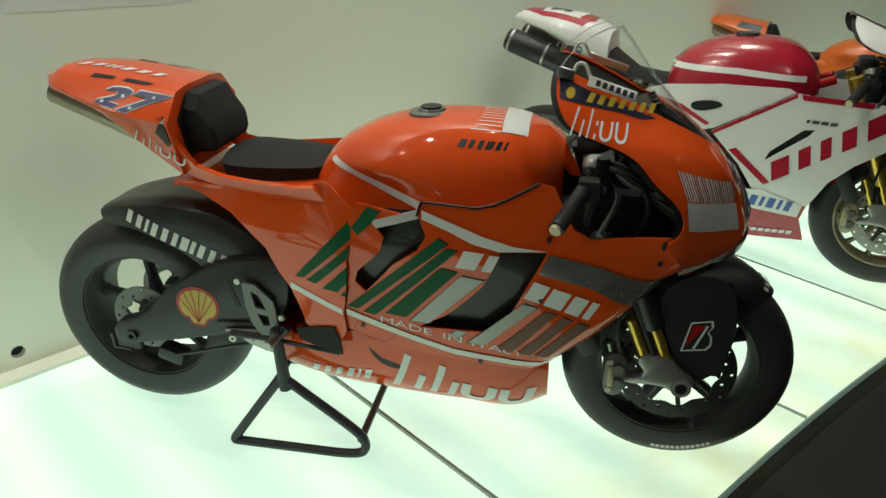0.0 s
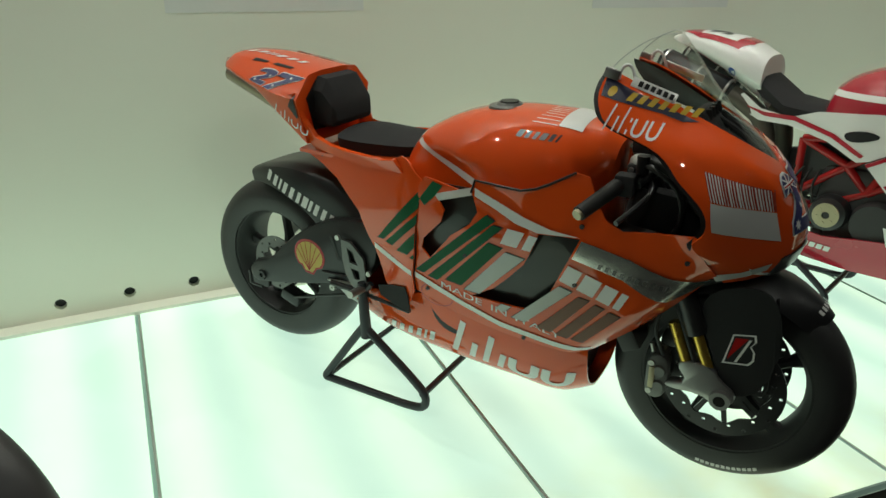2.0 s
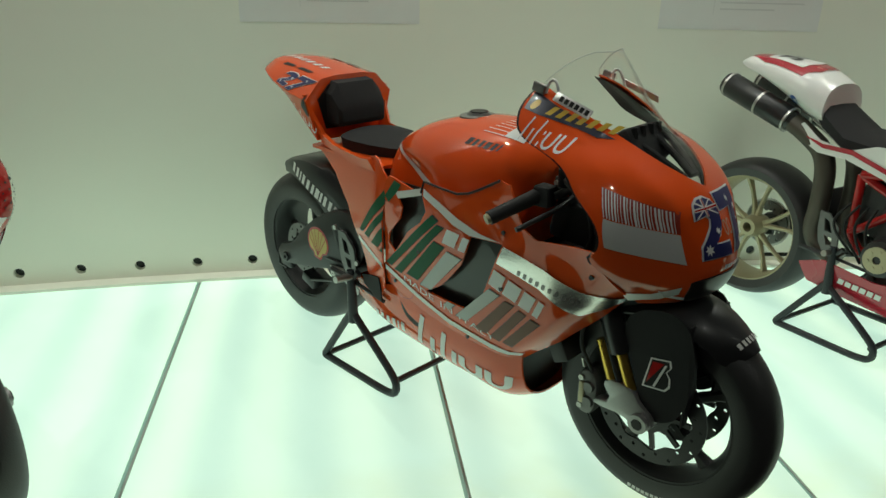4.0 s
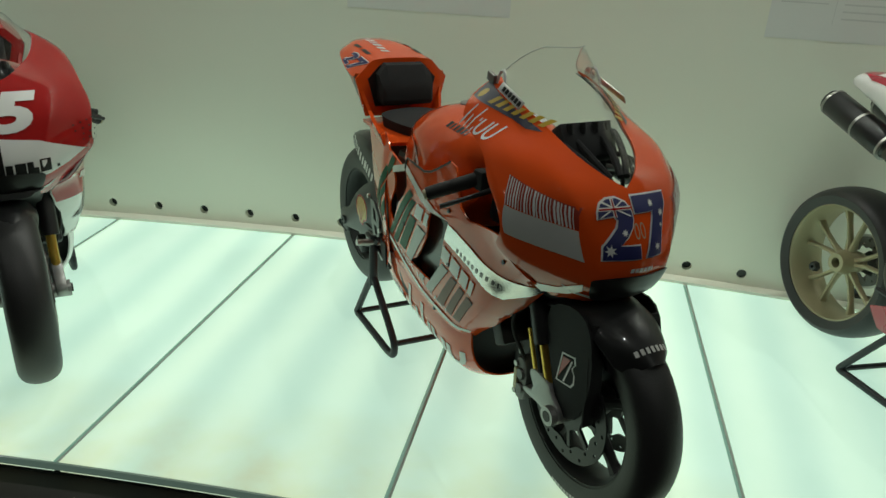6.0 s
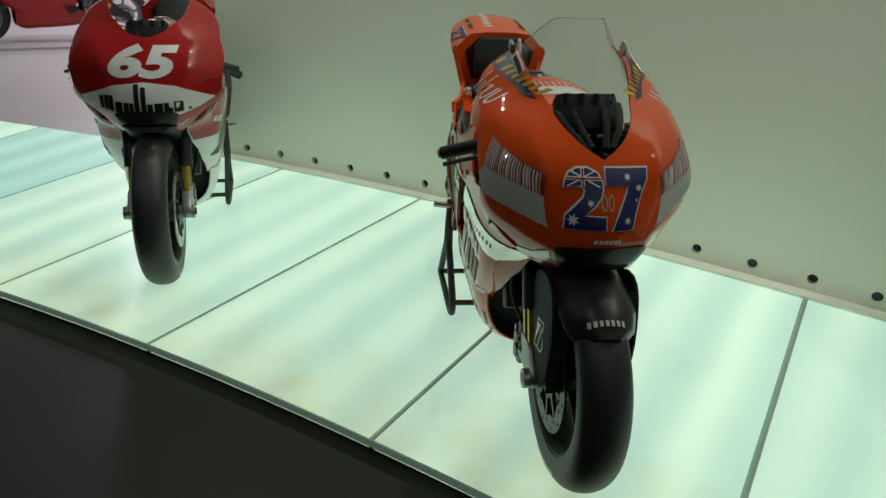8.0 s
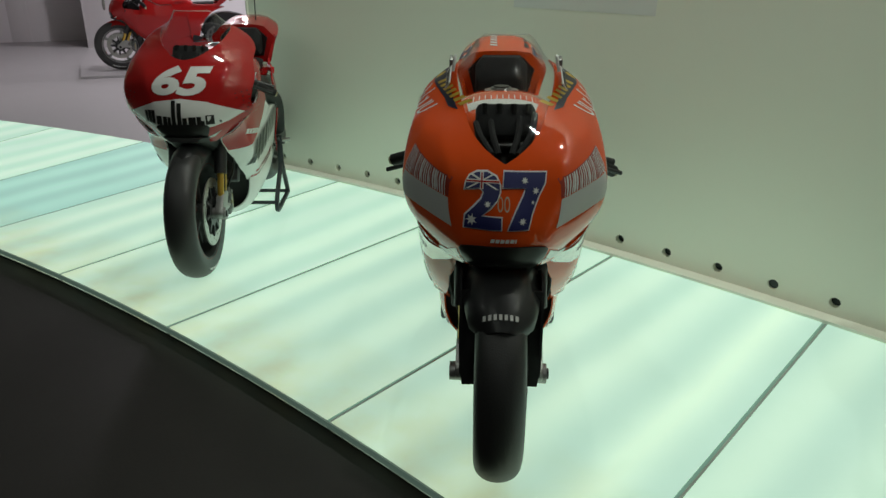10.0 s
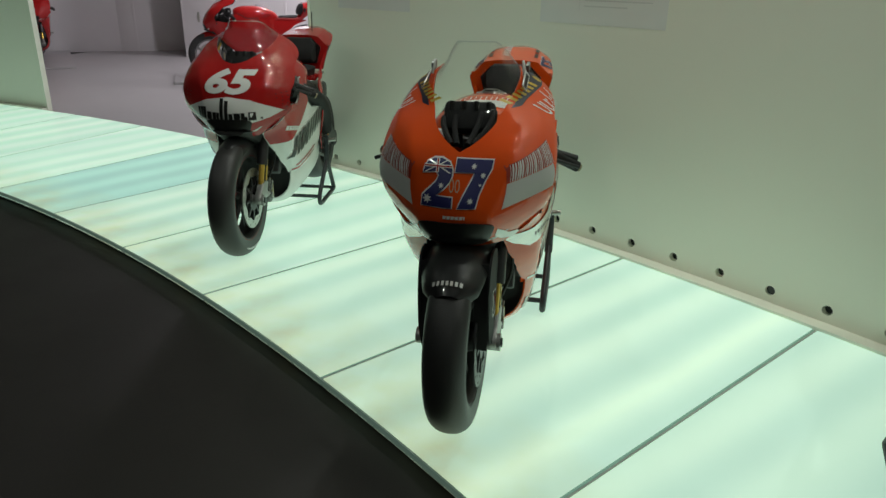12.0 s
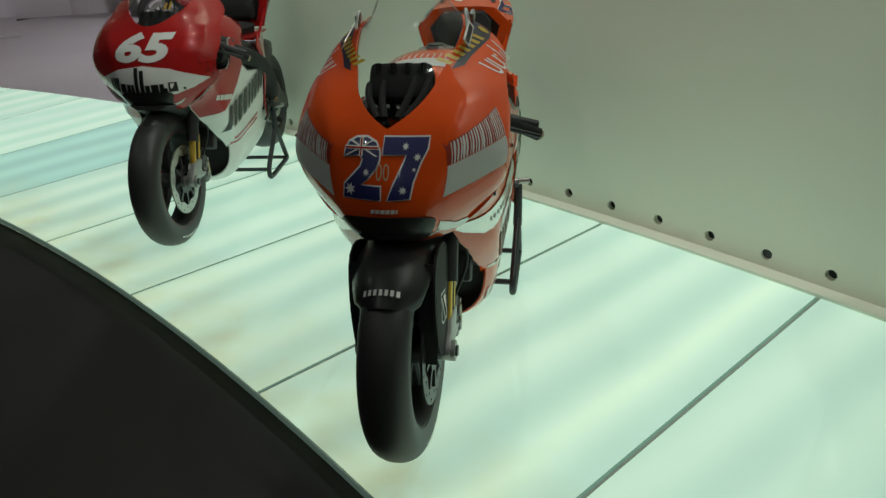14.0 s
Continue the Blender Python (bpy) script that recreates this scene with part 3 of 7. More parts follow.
# ---- racing motorcycles ----
# x forward, y to the rider's left, z up; the rear tyre stands at the origin
WHEELBASE = 1.427
REAR_Z, REAR_R, FRONT_Z, FRONT_R = 0.3615, 0.288, 0.3355, 0.282
RISE = Matrix(((0.9999, 0, -0.0141, 0), (0, 0.9995, -0.033, 0.009), (0.0141, 0.033, 0.9994, -0.0735), (0, 0, 0, 1)))  # nose up a little and leaning on its stand
LEVEL = Matrix(((0.9999, 0, -0.0141, 0), (0, 1, 0, 0), (0.0141, 0, 0.9999, -0.0735), (0, 0, 0, 1)))


class Loft:
    """A body with superelliptic sections along x: half-width w, foot zb, widest height zm and top zt."""

    dent = staticmethod(lambda x, z: 0.0)

    def __init__(self, xs, w, zb, zt, p=2.5, zm=None, pl=2.0):
        self.x0, self.x1, self.p, self.pl = xs[0], xs[-1], p, pl
        self.w, self.zb, self.zt = curve(xs, w), curve(xs, zb), curve(xs, zt)
        self.zm = curve(xs, zm) if zm else self.zb

    def y(self, x, z):
        m, t, b = self.zm(x), self.zt(x), self.zb(x)
        if z >= m:
            q, p = (z - m) / max(t - m, 1e-4), self.p
        else:
            q, p = (m - z) / max(m - b, 1e-4), self.pl
        return self.w(x) * (1 - min(q, 0.995) ** p) ** (1 / p) * (1 - self.dent(x, z))

    def z(self, x, y):
        m, t = self.zm(x), self.zt(x)
        q = min(abs(y) / max(self.w(x), 1e-4), 0.995)
        return m + (t - m) * (1 - q ** self.p) ** (1 / self.p)

    def side(self, s, off=0.0):
        return lambda x, z: Vector((x, s * (self.y(x, z) + off), z))

    def top(self, off=0.0):
        return lambda x, y: Vector((x, y, self.z(x, y) + off))

    def section(self, x, na, grow=1.0):
        m, t, b, w = self.zm(x), self.zt(x), self.zb(x), self.w(x) * grow
        sec = []
        for k in range(2 * na if m > b + 1e-6 else na + 1):
            a = math.pi * k / na
            c, s = math.cos(a), math.sin(a)
            p = self.p if s >= 0 else self.pl
            h = (t - m) if s >= 0 else (m - b)
            z = m + grow * h * math.copysign(abs(s) ** (2 / p), s)
            sec.append(Vector((x, w * math.copysign(abs(c) ** (2 / p), c) * (1 - self.dent(x, z)), z)))
        return sec

    def mesh(self, nx=28, na=28):
        return loft([self.section(self.x0 + (self.x1 - self.x0) * i / nx, na) for i in range(nx + 1)])


class FacetTail(Loft):
    """A tail cowl of flat facets: a level top, a slanting shoulder behind a crease, and a side drawn in towards its foot."""

    def half(self, x):
        w, m, b, t = self.w(x), self.zm(x), self.zb(x), self.zt(x)
        return [(0.0, t), (0.30 * w, t), (0.60 * w, t - 0.006), (0.66 * w, t - 0.010), (0.95 * w, m + 0.008), (w, m), (0.985 * w, m - 0.008), (0.80 * w, b), (0.40 * w, b - 0.002), (0.0, b - 0.002)]

    def y(self, x, z):
        pts = self.half(x)[1:8]
        return float(np.interp(z, [p[1] for p in reversed(pts)], [p[0] for p in reversed(pts)]))

    def z(self, x, y):
        pts = self.half(x)[:6]
        return float(np.interp(abs(y), [p[0] for p in pts], [p[1] for p in pts]))

    def section(self, x, na, grow=1.0):
        m, pts = self.zm(x), self.half(x)
        ring_pts = [(-y, z) for y, z in pts[1:-1]][::-1] + [p for p in pts]
        return [Vector((x, y * grow, m + (z - m) * grow)) for y, z in ring_pts]


class Nose:
    """The cowl and its screen: level slices that bow round the front, rounder low down and more pointed high up."""
    back = 1.13
    screen_top, deep, vee = 1.150, 0.022, 0.30  # the foot of the screen drops to a point in the middle

    def __init__(self, zs, tip, w, p, edge=0.016):
        self.tip, self.w, self.p, self.edge = curve(zs, tip), curve(zs, w), curve(zs, p), edge

    def ridge(self, y, z):
        """A raised crease that runs from the chin up and outwards to the shoulder."""
        if not 0.72 < z < 1.04:
            return 0.0
        fade = min(1, (z - 0.72) / 0.10, (1.04 - z) / 0.06)
        at = 0.115 + 0.42 * (z - 0.80)
        u = abs(y) - at
        return fade * self.edge * max(0, 1 - abs(u) / (0.10 if u < 0 else 0.04))

    def y(self, x, z):
        a, p = self.tip(z) - self.back, self.p(z)
        y = 0.0
        for _ in range(4):
            q = min(max((x - self.ridge(y, z) - self.back) / a, 0), 0.999)
            y = self.w(z) * (1 - q ** p) ** (1 / p)
        return y - max(0, self.back - x) * 0.15

    def x(self, y, z):
        p = self.p(z)
        q = min(abs(y) / self.w(z), 0.999)
        return self.back + (self.tip(z) - self.back) * (1 - q ** p) ** (1 / p) + self.ridge(y, z)

    def side(self, s, off=0.0):
        return lambda x, z: Vector((x, s * (self.y(x, z) + off), z))

    def front(self, off=0.0):
        return lambda y, z: Vector((self.x(y, z) + off, y, z))

    def slice(self, z, x_end, n=44):
        """The bow from the trailing edge at x_end on one side to that on the other."""
        a, p, w = self.tip(z) - self.back, self.p(z), self.w(z)
        half = []
        if x_end < self.back:
            for k in range(3):
                x = x_end + (self.back - x_end) * k / 3
                half.append(Vector((x, self.y(x, z), z)))
            q0, m = 0.0, n - 3
        else:
            q0, m = min((x_end - self.back) / a, 0.98), n
            half = []
        t0 = math.acos(q0 ** (p / 2)) if q0 > 0 else math.pi / 2
        for k in range(m + 1):
            t = t0 * (1 - k / m)
            yy = w * max(math.sin(t), 0) ** (2 / p)
            half.append(Vector((self.back + a * max(math.cos(t), 0) ** (2 / p) + self.ridge(yy, z), yy, z)))
        return [Vector((v.x, -v.y, v.z)) for v in half] + half[-2::-1]


class CreasedNose(Nose):
    """A cowl of flat facets: a front face, a cheek at a slant behind a soft crease, and the side. Each knot line runs over the height."""

    def __init__(self, zs, tip, lines):
        self.tip = curve(zs, tip)
        self.lines = [(curve(zs, ys), curve(zs, xs)) for ys, xs in lines]
        self.kept = {}

    def bow(self, z):
        """Half of a level slice, from the middle to the back: widths and lengths."""
        key = round(z, 4)
        if key not in self.kept:
            knots = [(0.0, self.tip(z))] + [(fy(z), fx(z)) for fy, fx in self.lines]
            run = [(-knots[1][0] * 0.9, knots[1][1] * 0.9 + knots[0][1] * 0.1)]
            for i, p in enumerate(knots):
                if 0 < i < len(knots) - 1:
                    a, b = knots[i - 1], knots[i + 1]
                    run += [(p[0] + (a[0] - p[0]) * 0.13, p[1] + (a[1] - p[1]) * 0.13), (p[0] + (b[0] - p[0]) * 0.13, p[1] + (b[1] - p[1]) * 0.13)]
                else:
                    run.append(p)
            pts = [v for v in bend([(y, x, 0) for y, x in run], 3)]
            ys, xs = np.array([v.x for v in pts]), np.array([v.y for v in pts])
            x0 = float(np.interp(0.0, ys, xs))
            self.kept[key] = (np.r_[0.0, ys[ys > 0]], np.r_[x0, xs[ys > 0]])
        return self.kept[key]

    def y(self, x, z):
        ys, xs = self.bow(z)
        return float(np.interp(x, xs[::-1], ys[::-1])) - max(0, xs[-1] - x) * 0.15

    def x(self, y, z):
        ys, xs = self.bow(z)
        return float(np.interp(abs(y), ys, xs))

    def slice(self, z, x_end, n=44):
        ys, xs = self.bow(z)
        y_end = self.y(x_end, z)
        run = np.r_[0, np.cumsum(np.hypot(np.diff(ys), np.diff(xs)))]
        total = float(np.interp(y_end, ys, run)) if x_end >= xs[-1] else run[-1] + xs[-1] - x_end
        half = []
        for k in range(n + 1):
            d = total * (1 - k / n)
            if d > run[-1]:
                x = xs[-1] - (d - run[-1])
                half.append(Vector((x, self.y(x, z), z)))
            else:
                half.append(Vector((float(np.interp(d, run, xs)), float(np.interp(d, run, ys)), z)))
        return [Vector((v.x, -v.y, v.z)) for v in half] + half[-2::-1]


def tyre_bm(R, W, rim):
    """Slick tyre about the y axis: outer radius, width, bead radius."""
    prof = []
    for k in range(17):
        t = math.pi * k / 16
        yy = -W / 2 * math.cos(t)
        prof.append((rim + 0.012 + (R - rim - 0.012) * math.sin(t) ** 0.62, yy))
    prof = [(rim, -W * 0.36), (rim, -W * 0.43)] + prof[1:-1] + [(rim, W * 0.43), (rim, W * 0.36)]
    return lathe(prof, 64)


def rim_bm(R, W):
    prof = [(R - 0.006, -W / 2), (R + 0.006, -W / 2), (R + 0.004, -W / 2 + 0.012), (R - 0.010, -W / 2 + 0.02), (R - 0.014, 0), (R - 0.010, W / 2 - 0.02),
            (R + 0.004, W / 2 - 0.012), (R + 0.006, W / 2), (R - 0.006, W / 2), (R - 0.018, W / 2 - 0.022), (R - 0.022, 0), (R - 0.018, -W / 2 + 0.022)]
    return lathe(prof, 64, True)


def wheel_parts(wheel, R, at, spokes, mat, twin=False, tilt=0.0):
    """Hub and cast spokes of a wheel; twin spokes run in slim pairs."""
    part("hub", moved(lathe([(0.020, -0.055), (0.036, -0.055), (0.045, -0.03), (0.050, 0), (0.045, 0.03), (0.036, 0.055), (0.020, 0.055)], 28, True), at), mat, wheel)
    for k in range(spokes):
        a = 2 * math.pi * k / spokes + tilt
        runs = []
        for d in ((-1, 1) if twin else (0,)):
            runs.append(((0.042, d * 0.16, 0.012, 0.016), (0.09, d * 0.17, 0.0082, 0.012), (0.15, d * 0.22, 0.0075, 0.011), (R - 0.014, d * 0.27, 0.011, 0.017)) if twin else
                        ((0.035, 0.0, 0.022, 0.020), (0.09, 0.02, 0.0125, 0.015), (0.15, 0.05, 0.0115, 0.013), (R - 0.012, 0.06, 0.022, 0.016)))
        bms = []
        for run in runs:
            secs = []
            for q, off, hw, ht in run:
                c, s = math.cos(a + off), math.sin(a + off)
                secs.append([Vector((q * c - hw * u * s, v * ht, q * s + hw * u * c)) for u, v in ((-1, -0.5), (-0.5, -1), (0.5, -1), (1, -0.5), (1, 0.5), (0.5, 1), (-0.5, 1), (-1, 0.5))])
            bms.append(loft(secs))
        part("spoke", moved(join(*bms), at), mat, wheel)


def disc_bm(R, r, th=0.005, holes=24):
    """A drilled brake disc with a wavy inner edge and a carrier of arms."""
    n = 72
    outer = [(R * math.cos(2 * math.pi * k / n), R * math.sin(2 * math.pi * k / n)) for k in range(n)]
    inner = [((r + 0.006 * math.cos(9 * 2 * math.pi * k / 48)) * math.cos(2 * math.pi * k / 48), (r + 0.006 * math.cos(9 * 2 * math.pi * k / 48)) * math.sin(2 * math.pi * k / 48)) for k in range(48)]
    drill = []
    for k in range(holes):
        a = 2 * math.pi * k / holes
        q = r + (R - r) * (0.32 if k % 2 else 0.70)
        drill.append([(q * math.cos(a) + 0.005 * math.cos(t * math.pi / 3), q * math.sin(a) + 0.005 * math.sin(t * math.pi / 3)) for t in range(6)])
    return patch(lambda a, b: Vector((a, 0, b)), outer, [inner] + drill, step=0.05, thick=th, out=(0, -1, 0))


def carrier_bm(r, arms=9):
    """The disc's carrier: a ring with arms, cut from one plate."""
    pts = []
    for k in range(arms):
        a, w = 2 * math.pi * k / arms, 0.5 * 2 * math.pi / arms
        for q, rr in ((-w, 0.056), (-0.10, 0.062), (-0.055, r), (0.055, r), (0.10, 0.062)):
            pts.append((rr * math.cos(a + q), rr * math.sin(a + q)))
    hub = [(0.03 * math.cos(k * math.pi / 10), 0.03 * math.sin(k * math.pi / 10)) for k in range(20)]
    return patch(lambda a, b: Vector((a, 0, b)), pts, [hub], step=0.05, thick=0.008, out=(0, -1, 0))


def racing_stand(m, label):
    """A paddock stand: two bent loops joined by two cross bars, with hooked uprights."""
    st = thing("paddock_stand", m, label, "stand", "paddock stands")
    for s in (-1, 1):
        y = -0.006 + s * 0.197
        loop = bend([(0.445, y, 0.235), (0.41, y, 0.19), (0.30, y, 0.035), (0.285, y, 0.012), (0.31, y, 0.012), (0.52, y, 0.012), (0.60, y, 0.012), (0.652, y, 0.022), (0.658, y, 0.062), (0.628, y, 0.096), (0.47, y, 0.215), (0.445, y, 0.235)], 2)
        part("side_loop", sweep(loop, 0.0125, 10), STANDPAINT, st)
        part("upright", sweep([(0.452, y, 0.20), (0.445, y, 0.30), (0.440, y, 0.375)], [0.017, 0.015, 0.012], 10), STANDPAINT, st)
        part("hook", sweep([(0.425, y * 0.97, 0.360), (0.455, y * 0.97, 0.355), (0.47, y * 0.97, 0.375)], 0.009, 8), DARKMETAL, st)
    for x, z in ((0.643, 0.062), (0.292, 0.016)):
        part("cross_bar", sweep([(x, -0.203, z), (x, 0.191, z)], 0.010, 10), STANDPAINT, st)
    return st


def running_gear(bike, sty):
    """Wheels, forks, brakes, swingarm and engine of one motorcycle."""
    WB = sty.get("wheelbase", WHEELBASE)
    shift = Matrix.Translation((WB - WHEELBASE, 0, 0))
    RR = 0.222 if sty["kind"] == "sbk" else 0.190
    rw = part("rear_wheel", moved(rim_bm(RR, 0.15), Matrix.Translation((0, 0, REAR_Z))), sty["rim"], bike)
    wheel_parts(rw, RR, Matrix.Translation((0, 0, REAR_Z)), 5, sty["rim"], sty.get("twin", False), 0.35)
    part("tyre", moved(tyre_bm(REAR_R, 0.185, RR), Matrix.Translation((0, 0, REAR_Z))), TYRE, rw, "black slick rear tyre")
    part("brake_disc", moved(disc_bm(0.096, 0.058, holes=16), Matrix.Translation((0, 0.075 if sty["kind"] == "sbk" else -0.075, REAR_Z))), GUNMETAL, rw, "small drilled steel disc")
    part("axle_nut", moved(lathe([(0.008, -0.02), (0.017, -0.02), (0.020, 0.0), (0.008, 0.0)], 6, True), Matrix.Translation((0, -0.135, REAR_Z - 0.012))), DARKMETAL, rw)
    fw = part("front_wheel", moved(rim_bm(0.200, 0.10), Matrix.Translation((WB, 0, FRONT_Z))), sty["rim_front"], bike)
    wheel_parts(fw, 0.200, Matrix.Translation((WB, 0, FRONT_Z)), 5, sty["rim_front"], sty.get("twin", False), 0.45)
    part("tyre", moved(tyre_bm(FRONT_R, 0.122, 0.200), Matrix.Translation((WB, 0, FRONT_Z))), TYRE, fw, "black slick front tyre")
    if sty["kind"] == "gp":
        for side in (-1, 1):
            ring_at = lambda a, r: Vector((WB + r * math.cos(a), side * (0.0605 - 0.9 * abs(r - 0.243) ** 1.6 * 4), FRONT_Z + r * math.sin(a)))
            part("tyre_mark", join(*[patch(ring_at, [(radians(d), 0.236), (radians(d + 2.2), 0.236), (radians(d + 2.2), 0.247), (radians(d), 0.247)], step=0.02, thick=0, out=(0, side, 0)) for d in range(-98, -64, 3)]), DECAL, fw, "row of small white blocks")
    if sty.get("rim_line"):
        for side in (-1, 1):
            part("rim_line", moved(lathe([(0.2015, -0.001), (0.2050, -0.001), (0.2050, 0.001), (0.2015, 0.001)], 48, True), Matrix.Translation((WB, side * 0.052, FRONT_Z))), RED, fw, "thin red line round the rim")
    for s in (-1, 1):
        part("brake_disc", moved(disc_bm(0.143, 0.104), Matrix.Translation((WB, s * 0.062, FRONT_Z))), sty["disc"], fw, "drilled brake disc")
        part("disc_carrier", moved(carrier_bm(0.106), Matrix.Translation((WB, s * 0.062, FRONT_Z))), DARKMETAL, fw)
        # fork: slim slider, foot and brake
        top, low = shift @ Vector((1.20, s * 0.095, 0.86)), shift @ Vector((1.400, s * 0.095, 0.37))
        way = (low - top).normalized()
        fork = part("fork_leg", sweep([top, top + way * 0.41], 0.026, 16), sty["fork_top"], bike)
        part("slider", sweep([top + way * 0.39, low], 0.0135, 18), GOLD, fork, "gold fork slider")
        back = Vector((-0.047, 0, -0.004))
        part("slider", sweep([top + way * 0.39 + back, low + back], 0.0135, 18), GOLD, fork, "gold fork tube")
        part("slider_guard", sweep([top + way * 0.30 + Vector((-0.024, s * 0.006, 0.0)), low + Vector((-0.024, s * 0.006, 0.0))], 0.0085, 8), HOSE, fork, "thin black strip")
        foot_side = [(1.318, 0.392), (1.352, 0.408), (1.405, 0.400), (1.424, 0.372), (1.458, 0.350), (1.464, 0.325), (1.446, 0.306), (1.415, 0.304), (1.385, 0.322), (1.300, 0.318), (1.298, 0.334), (1.352, 0.346)]
        part("fork_foot", moved(join(plate(chaikin(foot_side, 1), s * 0.080, s * 0.112, 0.005),
                               moved(lathe([(0.013, -0.035), (0.024, -0.035), (0.026, 0.03), (0.013, 0.03)], 24, True), Matrix.Translation((WHEELBASE + 0.004, s * 0.092, FRONT_Z - 0.008)))), shift), ALU, fork, "cast silver fork foot")
        part("axle_hole", moved(lathe([(0.001, -0.002), (0.014, -0.002), (0.014, 0.002), (0.001, 0.002)], 20), shift @ Matrix.Translation((WHEELBASE + 0.004, s * 0.126, FRONT_Z - 0.008))), BLACKDECAL, fork)
        cal_side = chaikin([(1.250, 0.395), (1.290, 0.402), (1.306, 0.372), (1.304, 0.300), (1.288, 0.272), (1.256, 0.274), (1.248, 0.300)], 1)
        cal = part("brake_caliper", moved(plate(cal_side, s * 0.046, s * 0.106, 0.008), shift), sty["caliper"], bike, "radial brake caliper")
        part("bridge", moved(box(0.016, 0.010, 0.062, Matrix.Translation((1.266, s * 0.109, 0.335)), 0.004), shift), BRONZE, cal, "pale bronze bridge")
        part("banjo", sweep([shift @ Vector((1.262, s * 0.096, 0.402)), shift @ Vector((1.256, s * 0.098, 0.425))], 0.006, 10), STEEL, cal)
        for z in (0.312, 0.355):
            part("piston", sweep([shift @ Vector((1.283, s * 0.104, z)), shift @ Vector((1.283, s * 0.113, z))], [0.017, 0.014], 16), GUNMETAL, cal)
        for z in (0.295, 0.375):
            part("caliper_bolt", moved(lathe([(0.001, -0.004), (0.008, -0.004), (0.008, 0.004), (0.001, 0.004)], 8), shift @ Matrix.Translation((1.262, s * 0.108, z))), STEEL, cal)
        part("brake_hose", sweep(bend([(1.285, s * 0.10, 0.40), (1.26, s * 0.14, 0.50), (1.30, s * 0.12, 0.60), (1.25, s * 0.10, 0.72)]), 0.005, 8), HOSE, bike)
        guard_poly = chaikin([(1.335, 0.585), (1.50, 0.64), (1.545, 0.50), (1.52, 0.37), (1.47, 0.335), (1.43, 0.345), (1.41, 0.40)], 2)
        if sty.get("fork_guards"):
            guard = part("fork_guard", patch(lambda x, z: Vector((x, s * (0.101 - 0.30 * (x - 1.44) ** 2), z)), guard_poly, thick=0.006, out=(0, s, 0)), GUARDBLACK, bike, "dull black fork guard")
            g = lambda x, z: Vector((x, s * (0.1028 - 0.30 * (x - 1.44) ** 2), z))
            part("guard_front", patch(lambda y, z: Vector((1.532 - 0.10 * abs(z - 0.44) - 2.5 * (y - 0.09) ** 2, s * y, z)), [(0.060, 0.345), (0.092, 0.345), (0.099, 0.40), (0.100, 0.52), (0.094, 0.60), (0.068, 0.60), (0.056, 0.50)], step=0.015, thick=0.005, out=(1, 0, 0)), GUARDBLACK, guard)
            mark = [(1.435, 0.501), (1.483, 0.510), (1.487, 0.493), (1.477, 0.478), (1.487, 0.464), (1.488, 0.442), (1.478, 0.428), (1.420, 0.420)]
            core = [(1.456 + (x - 1.456) * 0.86, 0.466 + (z - 0.466) * 0.90) for x, z in mark]
            part("logo", patch(g, mark, [core], step=0.02, thick=0, out=(0, s, 0)), DECAL, guard, "white outline mark")
            part("logo", patch(g, [(1.470, 0.494), (1.476, 0.495), (1.452, 0.430), (1.446, 0.430)], step=0.02, thick=0, out=(0, s, 0)), DECAL, guard, "white slanted bar")
            g2 = lambda x, z: Vector((x, s * (0.1042 - 0.30 * (x - 1.44) ** 2), z))
            part("logo", patch(g2, [(1.441, 0.493), (1.469, 0.497), (1.430, 0.434)], thick=0, out=(0, s, 0)), RED, guard, "red wedge logo")
    # mudguard over the front tyre
    secs = []
    for i in range(19):
        g0 = sty.get("guard_from", 47)
        t = radians(g0 + (152 - g0) * i / 18)
        hw = sty.get("guard_w", 0.066) + (0.026 if g0 < 50 else 0.016) * math.sin(math.pi / 2 * min(1, i / 5)) - (0.02 if i == 0 else 0)
        sec = []
        for k in range(13):
            u = -1 + k / 6
            rr = sty.get("guard_r", 0.308) - 0.012 * max(0, 1 - i / 4) - 0.050 * abs(u) ** 2.4
            sec.append(Vector((WB + rr * math.cos(t), u * hw, FRONT_Z + rr * math.sin(t))))
        secs.append(sec)
    ins = [[Vector((WB, p.y, FRONT_Z)) + (p - Vector((WB, p.y, FRONT_Z))) * 0.985 for p in reversed(s)] for s in secs]
    fender = part("front_mudguard", loft([a + b for a, b in zip(secs, ins)]), sty["fender"], bike, sty["fender_label"])
    if sty.get("guard_mark"):
        pts = lambda t, u: Vector((WB + (0.3035 - 0.050 * abs(u) ** 2.4) * math.cos(t), u * 0.072, FRONT_Z + (0.3035 - 0.050 * abs(u) ** 2.4) * math.sin(t)))
        bms = [patch(lambda a, b: pts(b, a), [(u, radians(52.0)), (u + 0.10, radians(52.0)), (u + 0.10, radians(54.6)), (u, radians(54.6))], step=0.03, thick=0, out=(1, 0, 1)) for u in (-0.60, -0.43, -0.26, -0.09, 0.08, 0.25, 0.42)]
        part("logo", join(*bms), PLATE, fender, "row of white blocks")
    # swingarm
    for s in ((1,) if sty["kind"] == "sbk" else (-1, 1)):
        arm = chaikin([(-0.055, 0.315), (-0.055, 0.385), (0.045, 0.415), (0.11, 0.485), (0.21, 0.555), (0.32, 0.605), (0.46, 0.61), (0.47, 0.50), (0.42, 0.42), (0.25, 0.370), (0.06, 0.33)], 1)
        a = part("swingarm", plate(arm, s * 0.105, s * 0.148, 0.010), sty["arm"], bike, sty["arm_label"])
